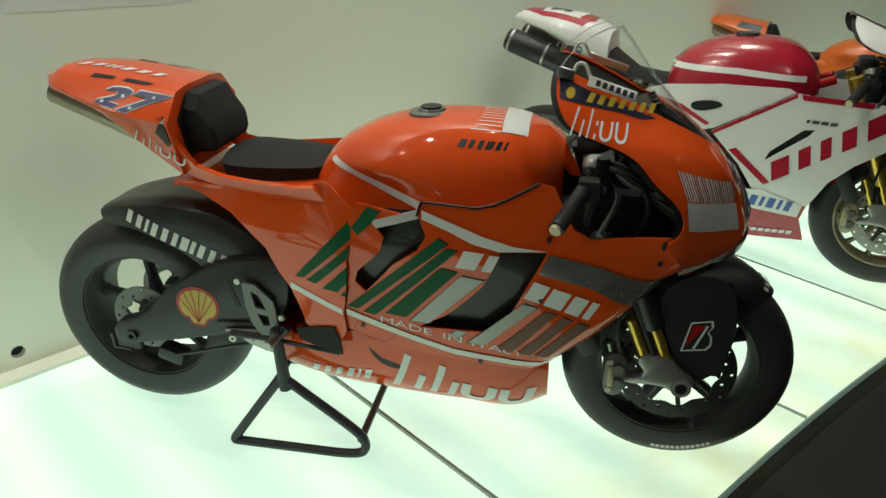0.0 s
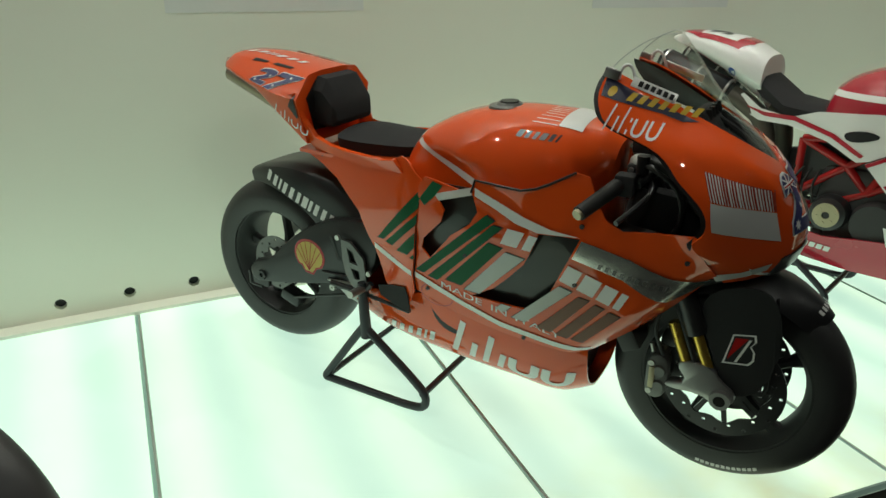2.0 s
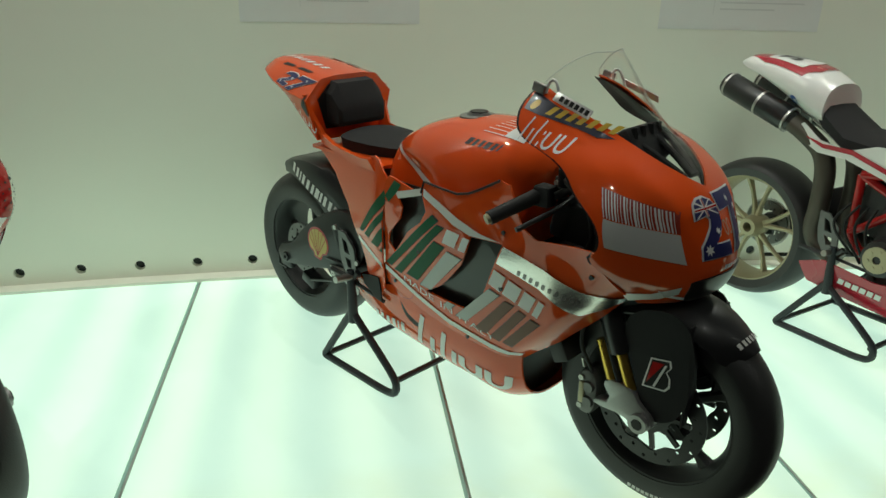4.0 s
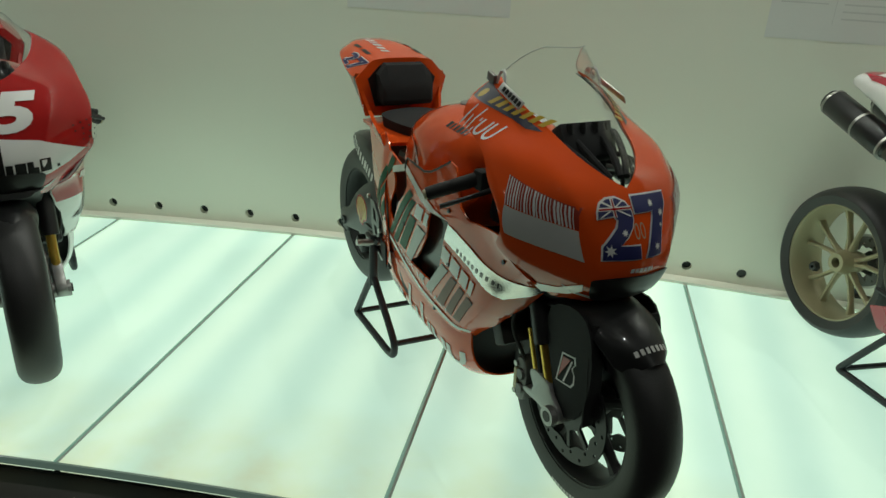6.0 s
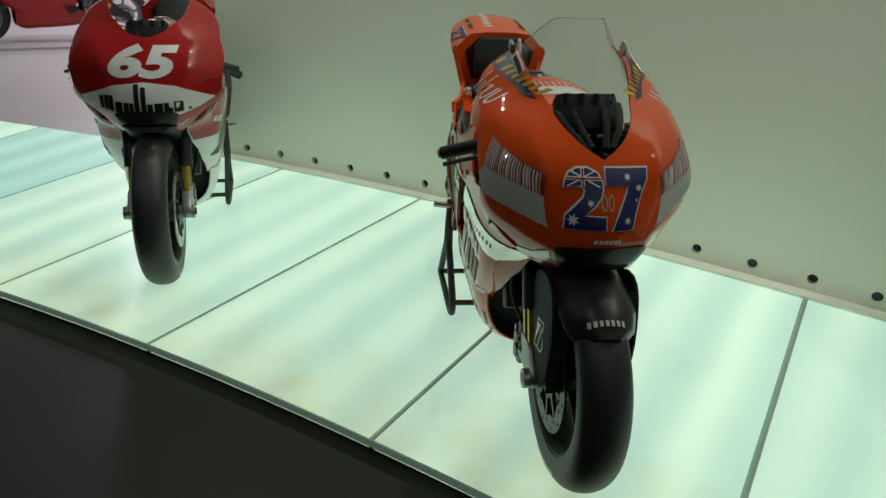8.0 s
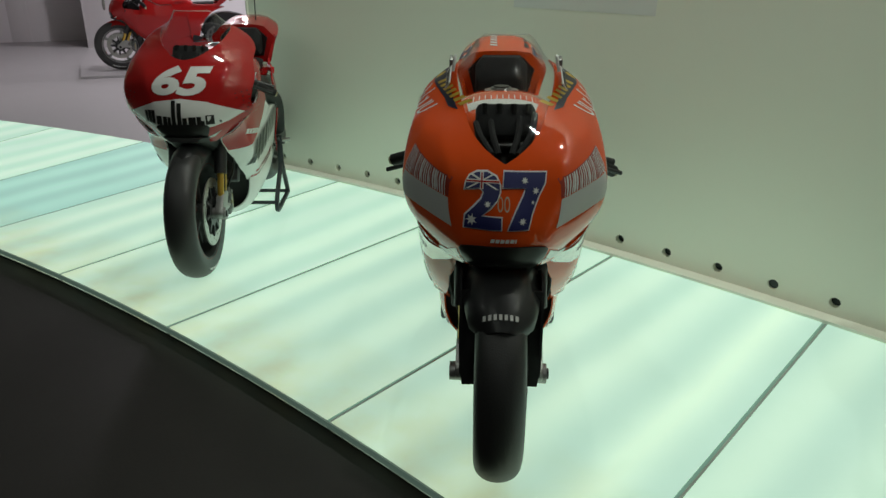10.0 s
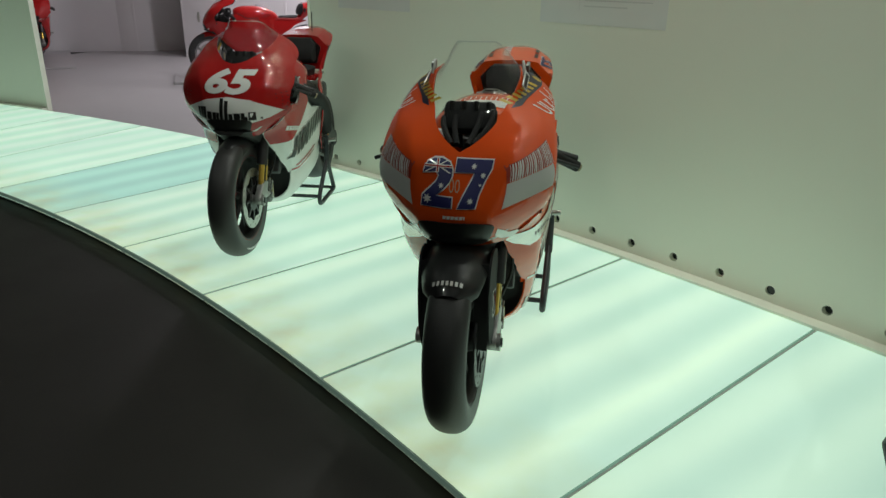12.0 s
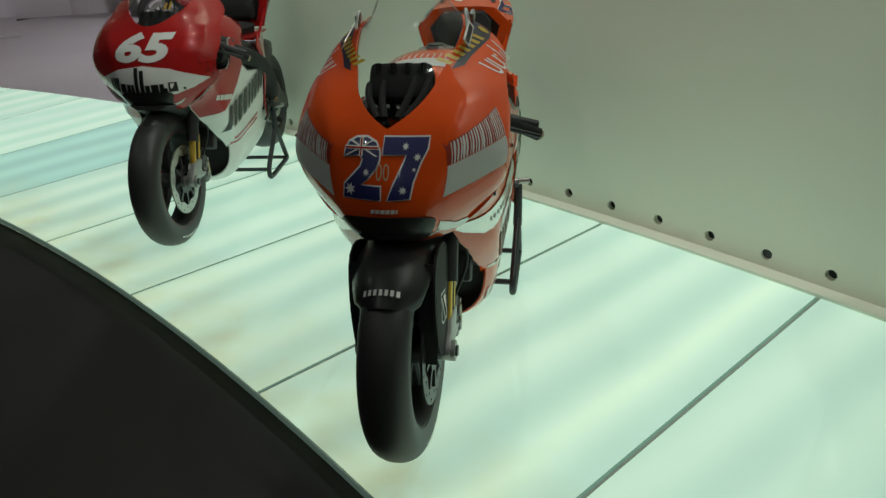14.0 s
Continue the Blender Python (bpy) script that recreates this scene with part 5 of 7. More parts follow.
def gp_body(bike, sty):
    body, belly = sty["body"], sty["belly"]
    cowl = nose_and_screen(bike, sty)
    for s in (-1, 1):
        # main fairing with its two openings
        outline = [(0.664, 0.780), (0.682, 0.803), (0.70, 0.802), (0.745, 0.794), (0.79, 0.786), (0.818, 0.792), (0.829, 0.818), (0.888, 0.813), (0.947, 0.81), (1.016, 0.834), (1.075, 0.868), (1.105, 0.862), (1.135, 0.80), (1.15, 0.772), (1.19, 0.752), (1.30, 0.764), (1.345, 0.770), (1.35, 0.74), (1.378, 0.68), (1.392, 0.645),
                   (1.366, 0.626), (1.308, 0.560), (1.214, 0.469), (1.152, 0.420), (1.112, 0.385), (0.90, 0.400), (0.76, 0.425), (0.632, 0.465), (0.63, 0.508), (0.645, 0.58), (0.66, 0.70)]
        if "side_top" in sty:
            outline = sty["side_top"] + outline[outline.index((1.075, 0.868)):]
            part("side_duct", sweep(bend([(1.19, s * 0.175, 0.815), (1.05, s * 0.190, 0.790), (0.86, s * 0.200, 0.745), (0.66, s * 0.200, 0.690), (0.48, s * 0.185, 0.590), (0.40, s * 0.165, 0.480)], 2), 0.052, 14), GUARDBLACK, bike, "black duct above the fairing")
            part("frame_rail", sweep(bend([(1.16, s * 0.150, 0.86), (0.92, s * 0.175, 0.830), (0.70, s * 0.175, 0.775), (0.54, s * 0.165, 0.690)], 2), 0.024, 10), DARKMETAL, bike, "dark frame rail")
        mouth = [(0.999, 0.714), (1.050, 0.718), (1.098, 0.719), (1.086, 0.690), (1.036, 0.580), (1.004, 0.510), (0.994, 0.499), (0.960, 0.497), (0.893, 0.496), (0.812, 0.498), (0.878, 0.538), (0.918, 0.577), (0.962, 0.626), (0.984, 0.672)]
        scoop = [(0.724, 0.752), (0.80, 0.776), (0.824, 0.780), (0.838, 0.740), (0.816, 0.704), (0.760, 0.663), (0.724, 0.620), (0.688, 0.580), (0.665, 0.606), (0.674, 0.636), (0.732, 0.694), (0.742, 0.728)]
        sf = lambda off: (lambda x, z: Vector((x, s * (side_y(x, z) + off), z)))
        fair = part("side_fairing", patch(sf(0), outline, [mouth, scoop] if sty.get("openings", True) else [], step=0.018, thick=0.005, out=(0, s, 0)), sty["side"], bike, sty["side_label"])
        part("rubber_edge", sweep([sf(0.001)(x, z) for x, z in sty["side_top"][2:]] if "side_top" in sty else [sf(0.001)(x, z) for x, z in ((0.819, 0.786), (0.828, 0.817), (0.858, 0.816), (0.888, 0.814), (0.947, 0.811), (0.985, 0.820), (1.016, 0.835), (1.045, 0.851), (1.075, 0.868))], 0.0032, 6), BLACKDECAL, fair, "black rubber edge")
        part("inner_lining", patch(sf(-0.010), [(1.06, 0.83), (1.09, 0.83), (1.11, 0.77), (1.14, 0.735), (1.21, 0.732), (1.34, 0.742), (1.37, 0.68), (1.34, 0.64), (1.12, 0.62), (1.02, 0.74)], thick=0.003, out=(0, s, 0)), BLACKDECAL, fair, "black lining")
        if sty.get("openings", True):
            part("duct_panel", patch(sf(-0.028), [(1.115, 0.75), (1.02, 0.47), (0.78, 0.475), (0.89, 0.58), (0.94, 0.74)], thick=0.003, out=(0, s, 0)), GLOSSBLACK, fair, "glossy black duct panel")
            part("scoop_lining", patch(sf(-0.030), [(0.67, 0.785), (0.85, 0.785), (0.85, 0.67), (0.72, 0.565), (0.645, 0.56)], thick=0.003, out=(0, s, 0)), GLOSSBLACK, fair, "dark scoop lining")
            part("scoop_lip", patch(sf(0.002), [(0.714, 0.766), (0.727, 0.750), (0.822, 0.780), (0.822, 0.799)], thick=0.006, out=(0, s, 0)), SILVER, fair, "silver scoop lip")
        # cover under the seat
        cover = [(0.21, 0.785), (0.26, 0.805), (0.34, 0.806), (0.45, 0.808), (0.54, 0.816), (0.575, 0.832), (0.602, 0.842), (0.622, 0.836), (0.648, 0.806), (0.680, 0.782), (0.688, 0.766), (0.658, 0.70), (0.643, 0.58), (0.628, 0.508), (0.49, 0.565), (0.468, 0.60), (0.44, 0.66), (0.35, 0.735), (0.28, 0.765)]
        cf = lambda off: (lambda x, z: Vector((x, s * (cover_y(x, z) + off), z)))
        cov = part("seat_cover", patch(cf(0), cover, thick=0.005, out=(0, s, 0)), body, bike, sty["cover_label"])
        for x, z in ((0.545, 0.80), (0.285, 0.79)):
            part("screw", moved(lathe([(0.0005, -0.002), (0.006, -0.002), (0.006, 0.002), (0.0005, 0.002)], 12), Matrix.Translation((x, s * (cover_y(x, z) + 0.001), z))), DARKMETAL, cov)
        # strip of lower cover between cover and belly
        low = [(0.49, 0.565), (0.628, 0.508), (0.632, 0.465), (0.60, 0.40), (0.52, 0.46)]
        part("lower_cover", patch(cf(-0.002), low, thick=0.004, out=(0, s, 0)), body, cov)
        part("heel_guard", patch(lambda x, z: Vector((x, s * (cover_y(x, z) + 0.004), z)), [(0.490, 0.440), (0.55, 0.460), (0.600, 0.470), (0.612, 0.44), (0.618, 0.398), (0.56, 0.400), (0.50, 0.412)], thick=0.004, out=(0, s, 0)), GUARDBLACK, bike, "black carbon heel guard")
        if sty.get("decals"):
            sty["decals"](s, sf, cf, fair, cov, cowl)
    # belly pan
    xs = [0.30, 0.40, 0.52, 0.70, 0.90, 1.06, 1.115]
    wf, bf, tf = curve(xs, [0.11, 0.140, 0.166, 0.193, 0.193, 0.180, 0.163]), curve(xs, [0.335, 0.27, 0.235, 0.215, 0.205, 0.205, 0.235]), curve(xs, [0.395, 0.40, 0.415, 0.465, 0.428, 0.410, 0.402])

    def belly_at(x, a, off=0.0):
        w, b, t = wf(x) + off, bf(x) - off, tf(x)
        c, q = math.cos(a), math.sin(a)
        return Vector((x, w * math.copysign(abs(c) ** 0.75, c), t - (t - b) * abs(q) ** 0.75))
    secs = []
    for i in range(37):
        x = xs[0] + (xs[-1] - xs[0]) * i / 36
        secs.append([belly_at(x, math.pi * k / 28) for k in range(29)] + [belly_at(x, math.pi * k / 28, -0.005) for k in range(28, -1, -1)])
    pan = part("belly_pan", loft(secs), belly, bike, sty["belly_label"])
    # thin black sheet added to cover the inside of the open pan
    part("pan_sheet", loft([[belly_at(1.06 + dx, math.pi * k / 28, -0.007) for k in range(29)] for dx in (0.0, 0.004)]), MATTBLACK, pan, "black sheet across the inside of the pan")
    if sty.get("belly_decals"):
        sty["belly_decals"](belly_at, pan)
    # tank
    tank = part("fuel_tank", GP_TANK.mesh(60, 64), sty["tank"], bike, sty["tank_label"])
    cap = part("filler_cap", moved(join(lathe([(0.001, 0.012), (0.030, 0.012), (0.034, 0.006), (0.052, 0.004), (0.055, -0.006), (0.001, -0.006)], 36)), Matrix.Translation((0.81, -0.005, 0.951)) @ Matrix.Rotation(radians(90), 4, "X")), GREY, tank, "grey round filler cap")
    part("cap_centre", moved(lathe([(0.001, 0.016), (0.024, 0.016), (0.026, 0.010), (0.001, 0.010)], 28), Matrix.Translation((0.81, -0.005, 0.951)) @ Matrix.Rotation(radians(90), 4, "X")), BLACKDECAL, cap)
    if sty.get("tank_decals"):
        sty["tank_decals"](tank)
    # seat and tail
    seat_o = chaikin([(0.305, -0.105), (0.36, -0.125), (0.52, -0.105), (0.575, -0.06), (0.575, 0.06), (0.52, 0.105), (0.36, 0.125), (0.305, 0.105)], 2)
    part("seat_pad", patch(lambda x, y: Vector((x, y, 0.847 - 0.05 * (x - 0.42) - 0.9 * y * y - 0.9 * max(0, x - 0.48) ** 2 - 1.5 * max(0, 0.34 - x) ** 2)), seat_o, thick=0.042, step=0.02, out=(0, 0, 1)), FOAM, bike, "black foam seat pad")
    part("seat_base", patch(lambda x, y: Vector((x, y, 0.803 - 0.3 * y * y)), [(0.20, -0.135), (0.28, -0.14), (0.56, -0.17), (0.60, -0.10), (0.60, 0.10), (0.56, 0.17), (0.28, 0.14), (0.20, 0.135)], thick=0.01, out=(0, 0, 1)), body, bike)
    tail = part("tail_cowl", GP_TAIL.mesh(30, 28), sty["tail"], bike, sty["tail_label"])
    # flat black cap paints the shade inside the hollow tail
    part("tail_hollow_cap", loft([[v + Vector((dx, 0, 0)) for v in GP_TAIL.section(GP_TAIL.x1, 28, 0.74)] for dx in (0.001, 0.004)]), BLACKDECAL, tail, "flat black cap for the dark hollow of the tail")
    for s in (-1, 1):
        part("tail_shoulder", patch(lambda x, z: Vector((x, s * (cover_y(x, z) + 0.004 + 0.055 * min(1, max(0, (z - 0.80) / 0.14)) - 0.10 * max(0, 0.20 - x)), z)), [(0.185, 0.955), (0.222, 0.962), (0.226, 0.927), (0.240, 0.890), (0.270, 0.838), (0.331, 0.822), (0.401, 0.819), (0.538, 0.821), (0.583, 0.830), (0.610, 0.800), (0.458, 0.787), (0.304, 0.799), (0.25, 0.804), (0.193, 0.846), (0.15, 0.880), (0.165, 0.92)], step=0.015, thick=0.012, out=(0, s, 0)), sty["tail"], tail)
    for s in (-1, 1):
        # black patch on the closed tail, painted as the shade in an opening
        part("side_window", patch(GP_TAIL.side(s, 0.003), [(0.200, 0.925), (0.228, 0.960), (0.230, 0.895), (0.222, 0.890)], step=0.012, thick=0, out=(0, s, 0)), BLACKDECAL, tail, "black three-cornered patch for an opening")
    part("bump_stop", loft([[Vector((x, sx * w, z0 + (z1 - z0) * sz)) for sx, sz in ((-1, 0.08), (-0.9, 0), (0.9, 0), (1, 0.08), (1, 0.75), (0.72, 1), (-0.72, 1), (-1, 0.75))] for x, w, z0, z1 in ((0.205, 0.090, 0.880, 0.980), (0.222, 0.099, 0.866, 1.000), (0.268, 0.099, 0.858, 0.992), (0.296, 0.094, 0.860, 0.942), (0.305, 0.084, 0.876, 0.915))]), FOAM, bike, "black foam back stop", smooth=25)
    ex = part("silencer", sweep([(-0.140, -0.03, 0.984), (-0.04, -0.03, 0.944), (0.11, -0.03, 0.88)], [0.034, 0.035, 0.034], 24, caps=False), TITAN, bike, "brushed titanium silencer")
    part("silencer_core", sweep([(-0.12, -0.03, 0.975), (0.01, -0.03, 0.922)], 0.029, 20), BLACKDECAL, ex)
    if sty.get("tail_decals"):
        sty["tail_decals"](tail)
    # rear mudguard
    reach = curve([18, 30, 44, 64, 82, 100], [0.49, 0.500, 0.472, 0.415, 0.365, 0.335])
    secs = []
    for i in range(25):
        d = 100 - 80 * i / 24
        t, r0 = radians(d), reach(d)
        hw = 0.085 + 0.040 * math.sin(math.pi / 2 * min(1, i / 12))
        lip = REAR_R + 0.006 if d > 70 else REAR_R + 0.006 + (70 - d) * 0.0004
        sec = []
        for k in range(17):
            u = -1 + k / 8
            e = min(1, max(0, (abs(u) - 0.45) / 0.55))
            rr = r0 - (r0 - lip) * e ** 1.7
            sec.append(Vector((rr * math.cos(t), math.copysign(hw * min(1, abs(u) * 1.5), u), REAR_Z + rr * math.sin(t))))
        secs.append(sec)
    ins = [[Vector((p.x * 0.988, p.y * 0.96, REAR_Z + (p.z - REAR_Z) * 0.988)) for p in reversed(s)] for s in secs]
    hug = part("rear_mudguard", loft([a + b for a, b in zip(secs, ins)]), CARBON, bike, "black carbon rear mudguard")
    for s in (-1, 1):
        at = lambda x, z: 0.085 + 0.040 * math.sin(math.pi / 2 * min(1, max(0, (100 - math.degrees(math.atan2(z - REAR_Z, x))) / 40)))
        hf = lambda off: (lambda x, z: Vector((x, s * (at(x, z) + off), z)))
        if sty.get("hugger"):
            sty["hugger"](s, hf, hug)


# -- the orange-red machine --
TWO = [(-0.093, 0.836), (-0.091, 0.852), (-0.082, 0.868), (-0.064, 0.877), (-0.040, 0.878), (-0.018, 0.868), (-0.008, 0.850), (-0.008, 0.834), (-0.014, 0.818), (-0.030, 0.800), (-0.048, 0.787), (-0.004, 0.787), (-0.004, 0.756),
       (-0.093, 0.756), (-0.091, 0.786), (-0.072, 0.805), (-0.055, 0.822), (-0.050, 0.834), (-0.056, 0.840)]
SEVEN = [(-0.004, 0.878), (0.094, 0.876), (0.092, 0.852), (0.078, 0.826), (0.064, 0.790), (0.056, 0.756), (0.006, 0.756), (0.020, 0.792), (0.040, 0.832), (0.044, 0.842), (-0.006, 0.842)]


def shrunk(poly, d):
    """The outline drawn inwards by d."""
    slim = []
    for i, p in enumerate(poly):
        q0, q1 = Vector(poly[i - 1]), Vector(poly[(i + 1) % len(poly)])
        a, b = (Vector(p) - q0).normalized(), (q1 - Vector(p)).normalized()
        slim.append(tuple(Vector(p) + Vector((a.y + b.y, -a.x - b.x)).normalized() * d))
    return slim


def decals_27(s, sf, cf, fair, cov, cowl):
    o = (0, s, 0)
    # pale band that runs from the tank down to the nose of the fairing
    part("stripe", patch(sf(0.003), [(0.830, 0.800), (0.900, 0.774), (0.960, 0.750), (1.03, 0.730), (1.098, 0.723), (1.050, 0.720), (0.997, 0.717), (0.940, 0.731), (0.890, 0.756), (0.830, 0.780)], thick=0, out=o), DECAL, fair, "white stripe")
    part("stripe", patch(sf(0.003), [(1.102, 0.716), (1.150, 0.706), (1.216, 0.689), (1.30, 0.652), (1.380, 0.634), (1.335, 0.601), (1.290, 0.582), (1.245, 0.606), (1.201, 0.635), (1.150, 0.650), (1.082, 0.668)], step=0.015, thick=0, out=o), FOIL, fair, "silver stripe with dark bars")
    part("logo", blocks(sf(0.0042), (1.140, 0.656), (0.965, -0.25), (0.2, 0.97), 0.013, 0.160, (-0.8,) * 9 + (0.3,), 0.1, 0.35, o), GREY, fair, "thin grey block lettering")
    part("stripe", patch(sf(0.003), [(0.636, 0.526), (0.787, 0.473), (0.892, 0.440), (1.035, 0.419), (1.128, 0.412), (1.114, 0.399), (1.035, 0.403), (0.892, 0.423), (0.786, 0.457), (0.635, 0.509)], thick=0, out=o), DECAL, fair, "white stripe")
    part("stripe", patch(cf(0.0015), [(0.496, 0.580), (0.628, 0.528), (0.628, 0.511), (0.494, 0.562)], thick=0, out=o), DECAL, cov, "white stripe")
    # slanting bars, green to silver to smoky brown, each with a dark edge
    for mat, quad in ((GREEN, [(0.643, 0.536), (0.668, 0.532), (0.884, 0.725), (0.862, 0.737)]), (GREEN, [(0.681, 0.525), (0.710, 0.520), (0.906, 0.712), (0.879, 0.714)]),
                      (GREEN, [(0.736, 0.528), (0.784, 0.523), (0.905, 0.659), (0.867, 0.666)]), (PEWTER, [(0.792, 0.513), (0.836, 0.511), (0.964, 0.642), (0.914, 0.650)]),
                      (PEWTER, [(0.880, 0.478), (0.905, 0.474), (0.926, 0.496), (0.900, 0.498)]), (PEWTER, [(0.926, 0.464), (0.963, 0.459), (1.083, 0.578), (1.051, 0.587)]),
                      (UMBER, [(0.994, 0.452), (1.032, 0.448), (1.125, 0.563), (1.097, 0.567)]), (UMBER, [(1.044, 0.444), (1.074, 0.440), (1.160, 0.548), (1.138, 0.555)]), (UMBER, [(1.084, 0.440), (1.112, 0.436), (1.198, 0.534), (1.172, 0.542)])):
        cx, cz = sum(p[0] for p in quad) / 4, sum(p[1] for p in quad) / 4
        edge = [(cx + (x - cx) * 1.03 + (0.002 if x > cx else -0.002), cz + (z - cz) * 1.03) for x, z in quad]
        part("bar", patch(sf(0.0015), edge, thick=0, out=o), BLACKDECAL, fair)
        part("bar", patch(sf(0.0024), quad, thick=0, out=o), mat, fair)
    for quad in ([(0.515, 0.603), (0.539, 0.604), (0.662, 0.716), (0.672, 0.762), (0.664, 0.762)], [(0.545, 0.597), (0.569, 0.592), (0.656, 0.672), (0.660, 0.700)], [(0.584, 0.581), (0.623, 0.579), (0.648, 0.606), (0.652, 0.648)], [(0.630, 0.571), (0.640, 0.566), (0.643, 0.572), (0.644, 0.584)]):
        cx, cz = sum(p[0] for p in quad) / len(quad), sum(p[1] for p in quad) / len(quad)
        part("bar", patch(cf(0.0012), [(cx + (x - cx) * 1.04, cz + (z - cz) * 1.04) for x, z in quad], thick=0, out=o), BLACKDECAL, cov)
        part("bar", patch(cf(0.0022), quad, thick=0, out=o), GREEN, cov)
    part("bar", patch(sf(0.0022), [(0.668, 0.746), (0.684, 0.730), (0.716, 0.760), (0.738, 0.790), (0.708, 0.797)], thick=0, out=o), GREEN, fair)
    part("logo", blocks(sf(0.0034), (0.902, 0.673), (0.99, -0.09), (0.25, 0.97), 0.044, 0.044, (1,), 0.2, 0.2, o), DECAL, fair, "white block lettering")
    part("logo", blocks(sf(0.0034), (0.958, 0.668), (0.99, -0.09), (0.25, 0.97), 0.042, 0.022, (1,), 0.2, 0.2, o), DECAL, fair, "white block lettering")
    part("logo", blocks(sf(0.0034), (1.052, 0.604), (0.94, -0.34), (0.30, 0.95), 0.050, 0.152, (0.9, 1, 0.8, 0.4), 0.15, 0.2, o), DECAL, fair, "white block lettering")
    part("access_ring", patch(sf(0.002), [(0.70 + 0.052 * math.cos(k * math.pi / 16), 0.468 + 0.034 * math.sin(k * math.pi / 16)) for k in range(32)], [[(0.70 + 0.050 * math.cos(k * math.pi / 16), 0.468 + 0.032 * math.sin(k * math.pi / 16)) for k in range(32)]], thick=0, out=o), CRIMSON, fair, "thin dark oval outline")
    for x, z in ((0.672, 0.482), (0.80, 0.615), (0.955, 0.405), (1.09, 0.60), (1.33, 0.70), (1.10, 0.75)):
        part("screw", moved(lathe([(0.0005, -0.002), (0.0055, -0.002), (0.0055, 0.002), (0.0005, 0.002)], 12), Matrix.Translation((x, s * (side_y(x, z) + 0.002), z))), DARKMETAL, fair)
    if s < 0:
        for word, at, wide in (("MADE", 0.0, 0.125), ("IN", 0.152, 0.045), ("ITALY", 0.222, 0.123)):
            part("lettering", printed(word, sf(0.002), (0.719 + 0.980 * at, 0.500 - 0.199 * at), (0.980, -0.199), (0.08, 1), 0.018, wide), DECAL, fair, "white lettering")
    # cowl: wordmark, dark strip and the pale chequered plate
    n = GP_NOSE
    part("logo", strokes(n.side(s, 0.002), (1.128, 0.974), (0.965, -0.15), (0.10, 0.99), 0.046, BRUSH, 0.11, o), DECAL, cowl, "white script lettering")
    strip = [(1.100, 1.070), (1.104, 1.034), (1.16, 1.020), (1.23, 1.000), (1.27, 0.985), (1.30, 0.982), (1.25, 1.004), (1.18, 1.034)]
    part("strip", patch(n.side(s, 0.002), strip, step=0.012, thick=0, out=o), DARKNAVY, cowl, "dark blue strip")
    part("logo", blocks(n.side(s, 0.0035), (1.152, 1.027), (0.953, -0.25), (0.30, 0.95), 0.015, 0.15, (-1, -1, -1, -1, -1, -1, -1), 0.3, 0.2, o), YELLOW, cowl, "yellow block lettering")
    part("logo", patch(n.side(s, 0.0035), [(1.124 + 0.009 * math.cos(t * math.pi / 6), 1.042 + 0.009 * math.sin(t * math.pi / 6)) for t in range(12)], thick=0, out=o), YELLOW, cowl, "yellow dot")
    part("sign_plate", patch(n.side(s, 0.002), [(1.362, 0.850), (1.42, 0.833), (1.478, 0.814), (1.496, 0.750), (1.43, 0.770), (1.372, 0.790)], step=0.012, thick=0, out=o), PLATE, cowl, "plain grey plate")
    part("plate_field", patch(n.side(s, 0.002), [(1.338, 0.907), (1.40, 0.884), (1.467, 0.859), (1.478, 0.816), (1.42, 0.835), (1.362, 0.852)], step=0.012, thick=0, out=o), DEEPRED, cowl, "deep red field")
    rr = random.Random(3)
    for k in range(22):
        a = k / 22
        w = 0.0009 + 0.0020 * rr.random()
        x0, z0 = 1.340 + 0.125 * a, 0.906 - 0.048 * a
        x1, z1 = 1.363 + 0.114 * a, 0.852 - 0.036 * a
        part("plate_bar", patch(n.side(s, 0.0035), [(x0, z0), (x0 + w, z0), (x1 + w, z1), (x1, z1)], step=0.015, thick=0, out=o), DECAL, cowl)
    part("stripe", patch(n.side(s, 0.0025), [(1.384, 0.640), (1.44, 0.652), (1.478, 0.672), (1.488, 0.694), (1.43, 0.668), (1.376, 0.662)], step=0.012, thick=0, out=o), SILVER, cowl, "silver cheek stripe")
    # clear handles fixed to the top of the cowl
    h = part("handle", sweep(bend([(1.125, s * 0.135, 1.062), (1.130, s * 0.13, 1.090), (1.150, s * 0.13, 1.094), (1.164, s * 0.135, 1.055)]), 0.0035, 8), DECAL, cowl, "pale hose loop")
    part("handle_block", box(0.034, 0.010, 0.022, Matrix.Translation((1.112, s * 0.142, 1.074)) @ Matrix.Rotation(radians(15), 4, "Y"), 0.003), GREY, h)
    part("name_strip", box(0.10, 0.003, 0.022, Matrix.Translation((1.205, s * 0.144, 1.046)) @ Matrix.Rotation(radians(18), 4, "Y") @ Matrix.Rotation(radians(s * 32), 4, "X"), 0.001), SILVER, cowl, "silver strip with dark bars")
    part("name_bar", join(*[box(0.009, 0.004, 0.012, Matrix.Translation((1.205, s * 0.145, 1.0465)) @ Matrix.Rotation(radians(18), 4, "Y") @ Matrix.Rotation(radians(s * 32), 4, "X") @ Matrix.Translation((-0.03 + 0.014 * k, 0, 0))) for k in range(6)]), BLACKDECAL, cowl)
    if s < 0:
        for digit in (TWO, SEVEN):
            part("race_number", patch(n.front(0.0022), digit, step=0.012, thick=0, out=(1, 0, 0)), DECAL, cowl, "white number border")
            part("race_number", patch(n.front(0.0042), shrunk(digit, 0.0034), step=0.012, thick=0, out=(1, 0, 0)), NAVY, cowl, "dark blue race number")
